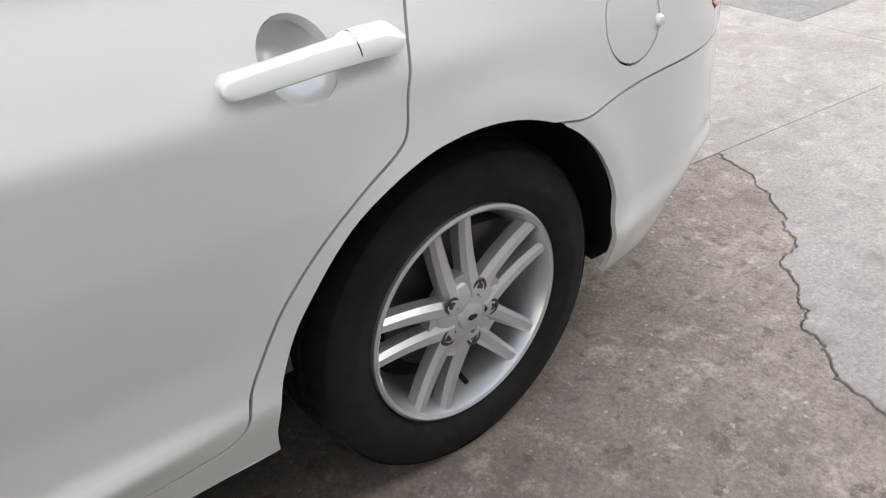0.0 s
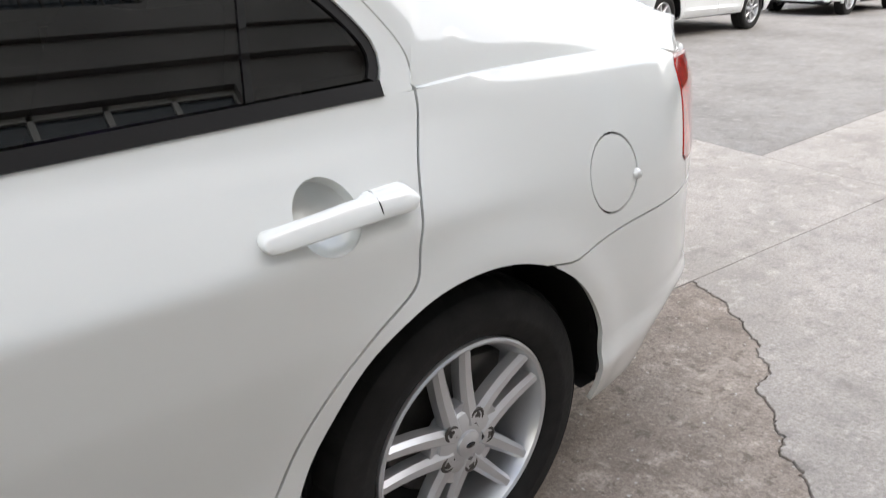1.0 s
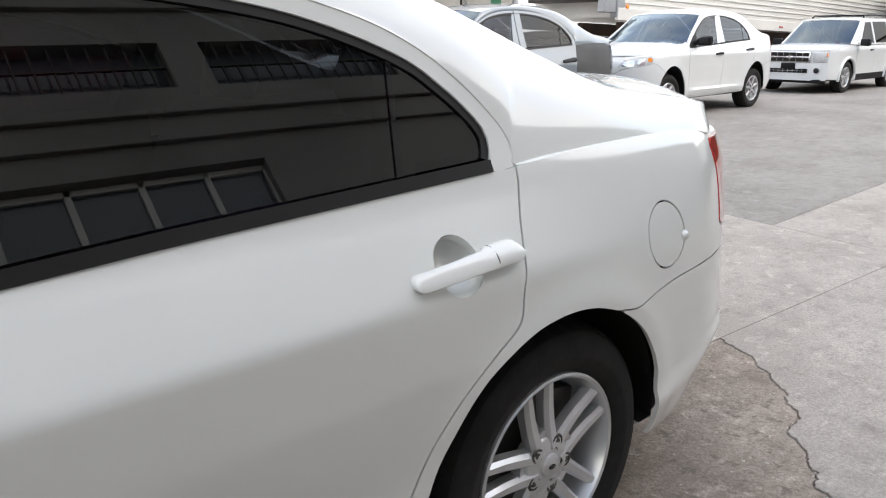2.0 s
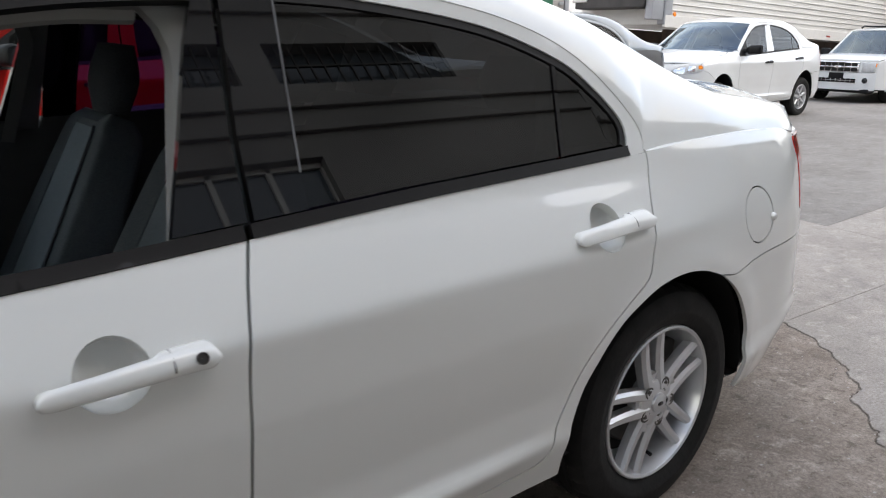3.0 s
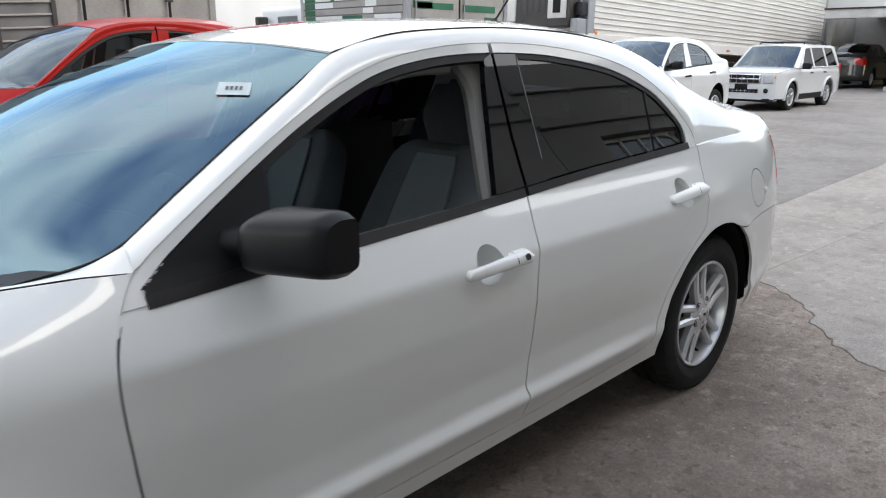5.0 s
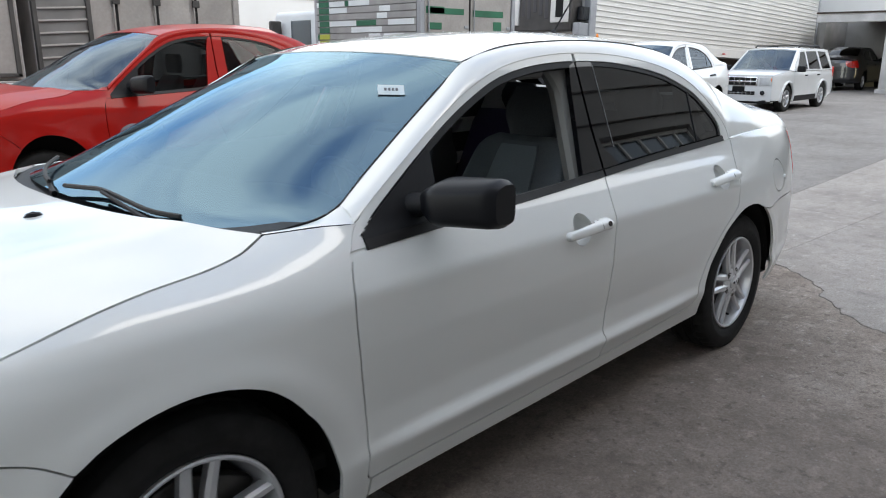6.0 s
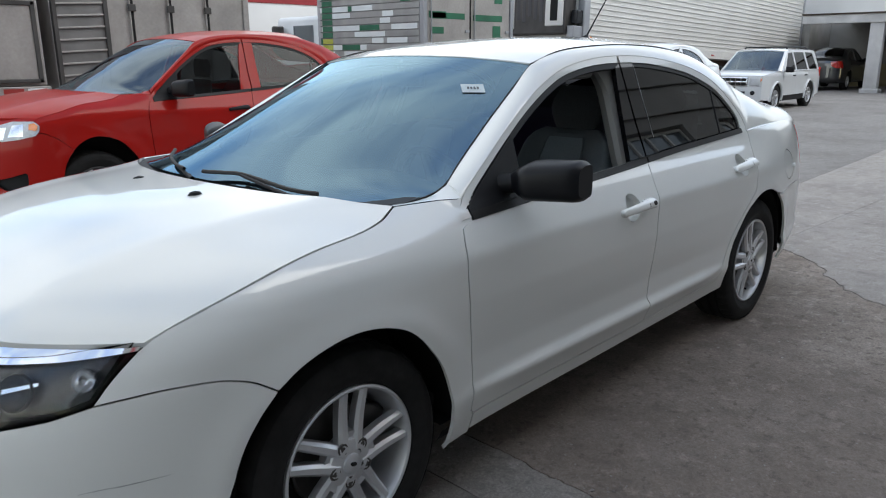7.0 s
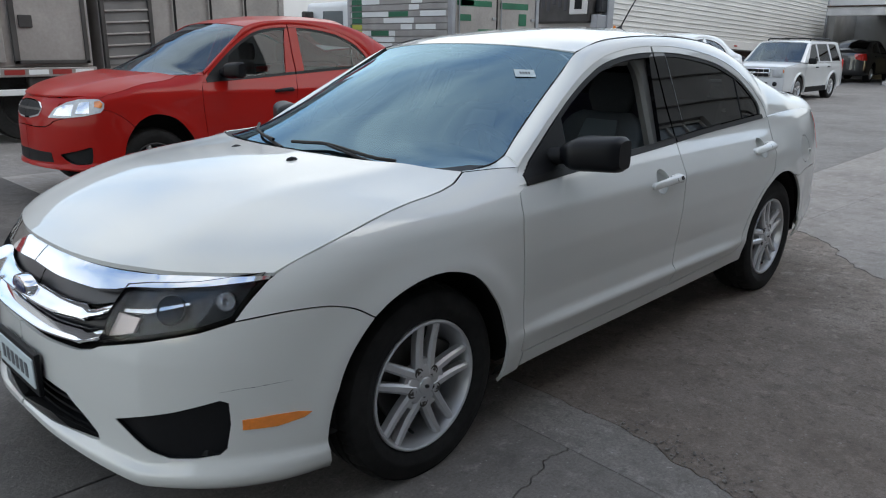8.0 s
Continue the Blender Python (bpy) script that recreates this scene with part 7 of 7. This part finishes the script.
    for x in (-0.45, 2.6):
        for root, xx in ((u, x + 1.4),):
            bm = bmesh.new()
            v, f = lathe([(0.05, 0.0), (0.27, -0.04), (0.30, 0.0), (0.46, 0.0), (0.48, -0.05), (0.48, -0.26), (0.05, -0.28)], 32, (xx, -0.12, 0.48))
            bv = [bm.verts.new(q) for q in v]
            for q in f:
                bm.faces.new([bv[i] for i in q])
            bmesh.ops.recalc_face_normals(bm, faces=bm.faces)
            part("wheel", bm, RUBBER, root)
    for xx in (-2.4, -0.7):
        bm = bmesh.new()
        v, f = lathe([(0.05, 0.0), (0.27, -0.04), (0.30, 0.0), (0.46, 0.0), (0.48, -0.05), (0.48, -0.26), (0.05, -0.28)], 32, (xx, -0.25, 0.48))
        bv = [bm.verts.new(q) for q in v]
        for q in f:
            bm.faces.new([bv[i] for i in q])
        bmesh.ops.recalc_face_normals(bm, faces=bm.faces)
        part("wheel", bm, RUBBER, t)


grey_truck()

# ---------------------------------------------------------------- buildings
PLASTER = mat("grey_plaster", (0.25, 0.245, 0.24), 0.9, stain=0.2, stain_scale=0.5, grain=0.05, grain_scale=30, bump=0.2, bump_scale=60)
WHITEWALL = mat("white_wall_paint", (0.72, 0.71, 0.69), 0.8, stain=0.1, stain_scale=0.4, bump=0.15, bump_scale=40)
REDWALL = mat("red_wall_band", (0.30, 0.03, 0.035), 0.8, stain=0.15)
SHEDGREY = mat("shed_grey", (0.25, 0.24, 0.225), 0.9, stain=0.3, stain_scale=0.8)
FASCIA = mat("shed_fascia", (0.55, 0.54, 0.53), 0.8, stain=0.2, stain_scale=1.5)
OCHRE = mat("ochre_dado", (0.30, 0.26, 0.16), 0.9, stain=0.25)
FRAMEGREY = mat("window_frame_grey", (0.55, 0.55, 0.54), 0.5, stain=0.1)
OFFICEGLASS = mat("office_window_glass", (0.10, 0.12, 0.14), 0.08, coat=0.3)

# two-storey office block along the near side of the yard
FY = 6.4
block = thing("office_block", "tall grey plastered building with grilled windows and a red band", "building", kind="structure")


def wall_with_openings(name, x0, x1, z0, z1, openings, y0, y1, m, parent):
    xs = sorted({x0, x1, *(v for o in openings for v in o[:2])})
    zs = sorted({z0, z1, *(v for o in openings for v in o[2:])})
    bm = bmesh.new()
    for a, b in zip(xs, xs[1:]):
        for c, d in zip(zs, zs[1:]):
            cx, cz = (a + b) / 2, (c + d) / 2
            if any(o[0] < cx < o[1] and o[2] < cz < o[3] for o in openings):
                continue
            box(bm, a, b, y0, y1, c, d)
    bmesh.ops.remove_doubles(bm, verts=bm.verts, dist=1e-5)
    return part(name, bm, m, parent, smooth=False)


low = [(x, x + 3.6, 0.9, 5.45) for x in (-4.3, 1.3, 6.9, 11.9)]
high = [(x, x + 2.85, 6.6, 7.35) for x in (-7.05, -3.7, 1.3, 6.9, 12.0)]


def office_windows(block, low, high):
    for o in low:
        w = boxpart("window", (o[0], o[1], FY + 0.14, FY + 0.17, o[2], o[3]), OFFICEGLASS, block, bevel=0)
        for q in range(6):
            x = o[0] + (o[1] - o[0]) * q / 5
            boxpart("window_frame", (x - 0.035, x + 0.035, FY + 0.1, FY + 0.14, o[2], o[3]), FRAMEGREY, w, bevel=0.005)
        for z in (o[2], o[3] - 0.07):
            boxpart("window_frame", (o[0], o[1], FY + 0.1, FY + 0.14, z, z + 0.07), FRAMEGREY, w, bevel=0.005)
    for o in high:
        w = boxpart("window", (o[0], o[1], FY + 0.2, FY + 0.23, o[2], o[3]), OFFICEGLASS, block, bevel=0)
        for q in range(15):
            x = o[0] + (o[1] - o[0]) * q / 14
            boxpart("window_bar", (x - 0.012, x + 0.012, FY + 0.05, FY + 0.075, o[2], o[3]), STEELDARK, w, bevel=0)
        boxpart("window_bar", (o[0], o[1], FY + 0.045, FY + 0.08, (o[2] + o[3]) / 2 - 0.015, (o[2] + o[3]) / 2 + 0.015), STEELDARK, w, bevel=0)


def block_shell(block, x0, x1, top, low, high, courses):
    wall_with_openings("wall", x0, x1, -0.03, top, low + high, FY, FY + 0.3, PLASTER, block)
    for z in courses:
        boxpart("string_course", (x0, x1, FY - 0.07, FY, z, z + 0.09), PLASTER, block, bevel=0.01)
    office_windows(block, low, high)
    boxpart("roof", (x0, x1, FY + 0.3, FY + 9, top - 0.1, top), PLASTER, block)
    boxpart("end_wall", (x0, x0 + 0.3, FY + 0.3, FY + 9, -0.03, top - 0.1), PLASTER, block)
    boxpart("end_wall", (x1 - 0.3, x1, FY + 0.3, FY + 9, -0.03, top - 0.1), PLASTER, block)
    boxpart("back_wall", (x0, x1, FY + 8.7, FY + 9, -0.03, top - 0.1), PLASTER, block)


block_shell(block, -9.5, 16, 12.4, low, high, (5.75, 6.15, 7.9))
boxpart("red_band", (-9.5, 16, FY - 0.02, FY, 8.7, 9.5), REDWALL, block, "dark red painted band", bevel=0)
wing = thing("office_wing", "long lower grey plastered wing with rows of windows", "building", kind="structure")
block_shell(wing, -30.0, -9.52, 7.2, [(x, x + 3.6, 0.9, 5.2) for x in (-14.6, -20.2, -25.8)], [], (5.5, 6.4))

# open shed at the far end of the yard
shed = thing("open_shed", "long open shed with white fascia beam and concrete columns", "building", kind="structure")
boxpart("fascia", (-27.3, -26.9, -7.4, 12, 2.36, 2.66), FASCIA, shed, bevel=0.02)
boxpart("coping", (-27.35, -26.85, -7.42, 12, 2.66, 2.71), RUST, shed, bevel=0.01)
boxpart("roof", (-33, -27.3, -7.4, 12, 2.54, 2.65), SHEDGREY, shed)
boxpart("back_wall", (-33.3, -33, -15, 12, -0.03, 2.7), SHEDGREY, shed)
boxpart("dado", (-33, -32.95, -7.4, 12, -0.03, 0.9), OCHRE, shed)
boxpart("side_wall", (-33, -30.4, -8.4, -8.2, -0.03, 2.55), SHEDGREY, shed)
for y in (-4.95, 3.5, 11):
    boxpart("column", (-27.25, -26.95, y - 0.22, y + 0.22, -0.03, 2.36), FASCIA, shed, bevel=0.02)
    boxpart("column_base", (-27.35, -26.85, y - 0.3, y + 0.3, -0.03, 0.14), FASCIA, shed, bevel=0.03)
for y in (-6.4, -4.2, -2, 1):
    boxpart("pier", (-32.95, -32.6, y - 0.2, y + 0.2, -0.03, 2.5), SHEDGREY, shed, bevel=0.02)
boxpart("upper_wall", (-33.3, -33, -15, 12, 2.7, 5.4), WHITEWALL, shed)

# white hall with a red band behind the lorries
hall = thing("white_hall", "white industrial hall with a dark red band under its roof", "building", kind="structure")
boxpart("wall", (-45, 20, -19.4, -19, -0.03, 3.0), WHITEWALL, hall)
boxpart("red_band", (-45, 20, -19.4, -18.97, 3.0, 4.2), REDWALL, hall)
boxpart("roof", (-45, 20, -30, -19.0, 4.2, 4.4), SHEDGREY, hall)
for k in range(7):
    boxpart("pilaster", (-40 + 8 * k, -39.6 + 8 * k, -19, -18.9, -0.03, 3.0), WHITEWALL, hall, bevel=0.02)
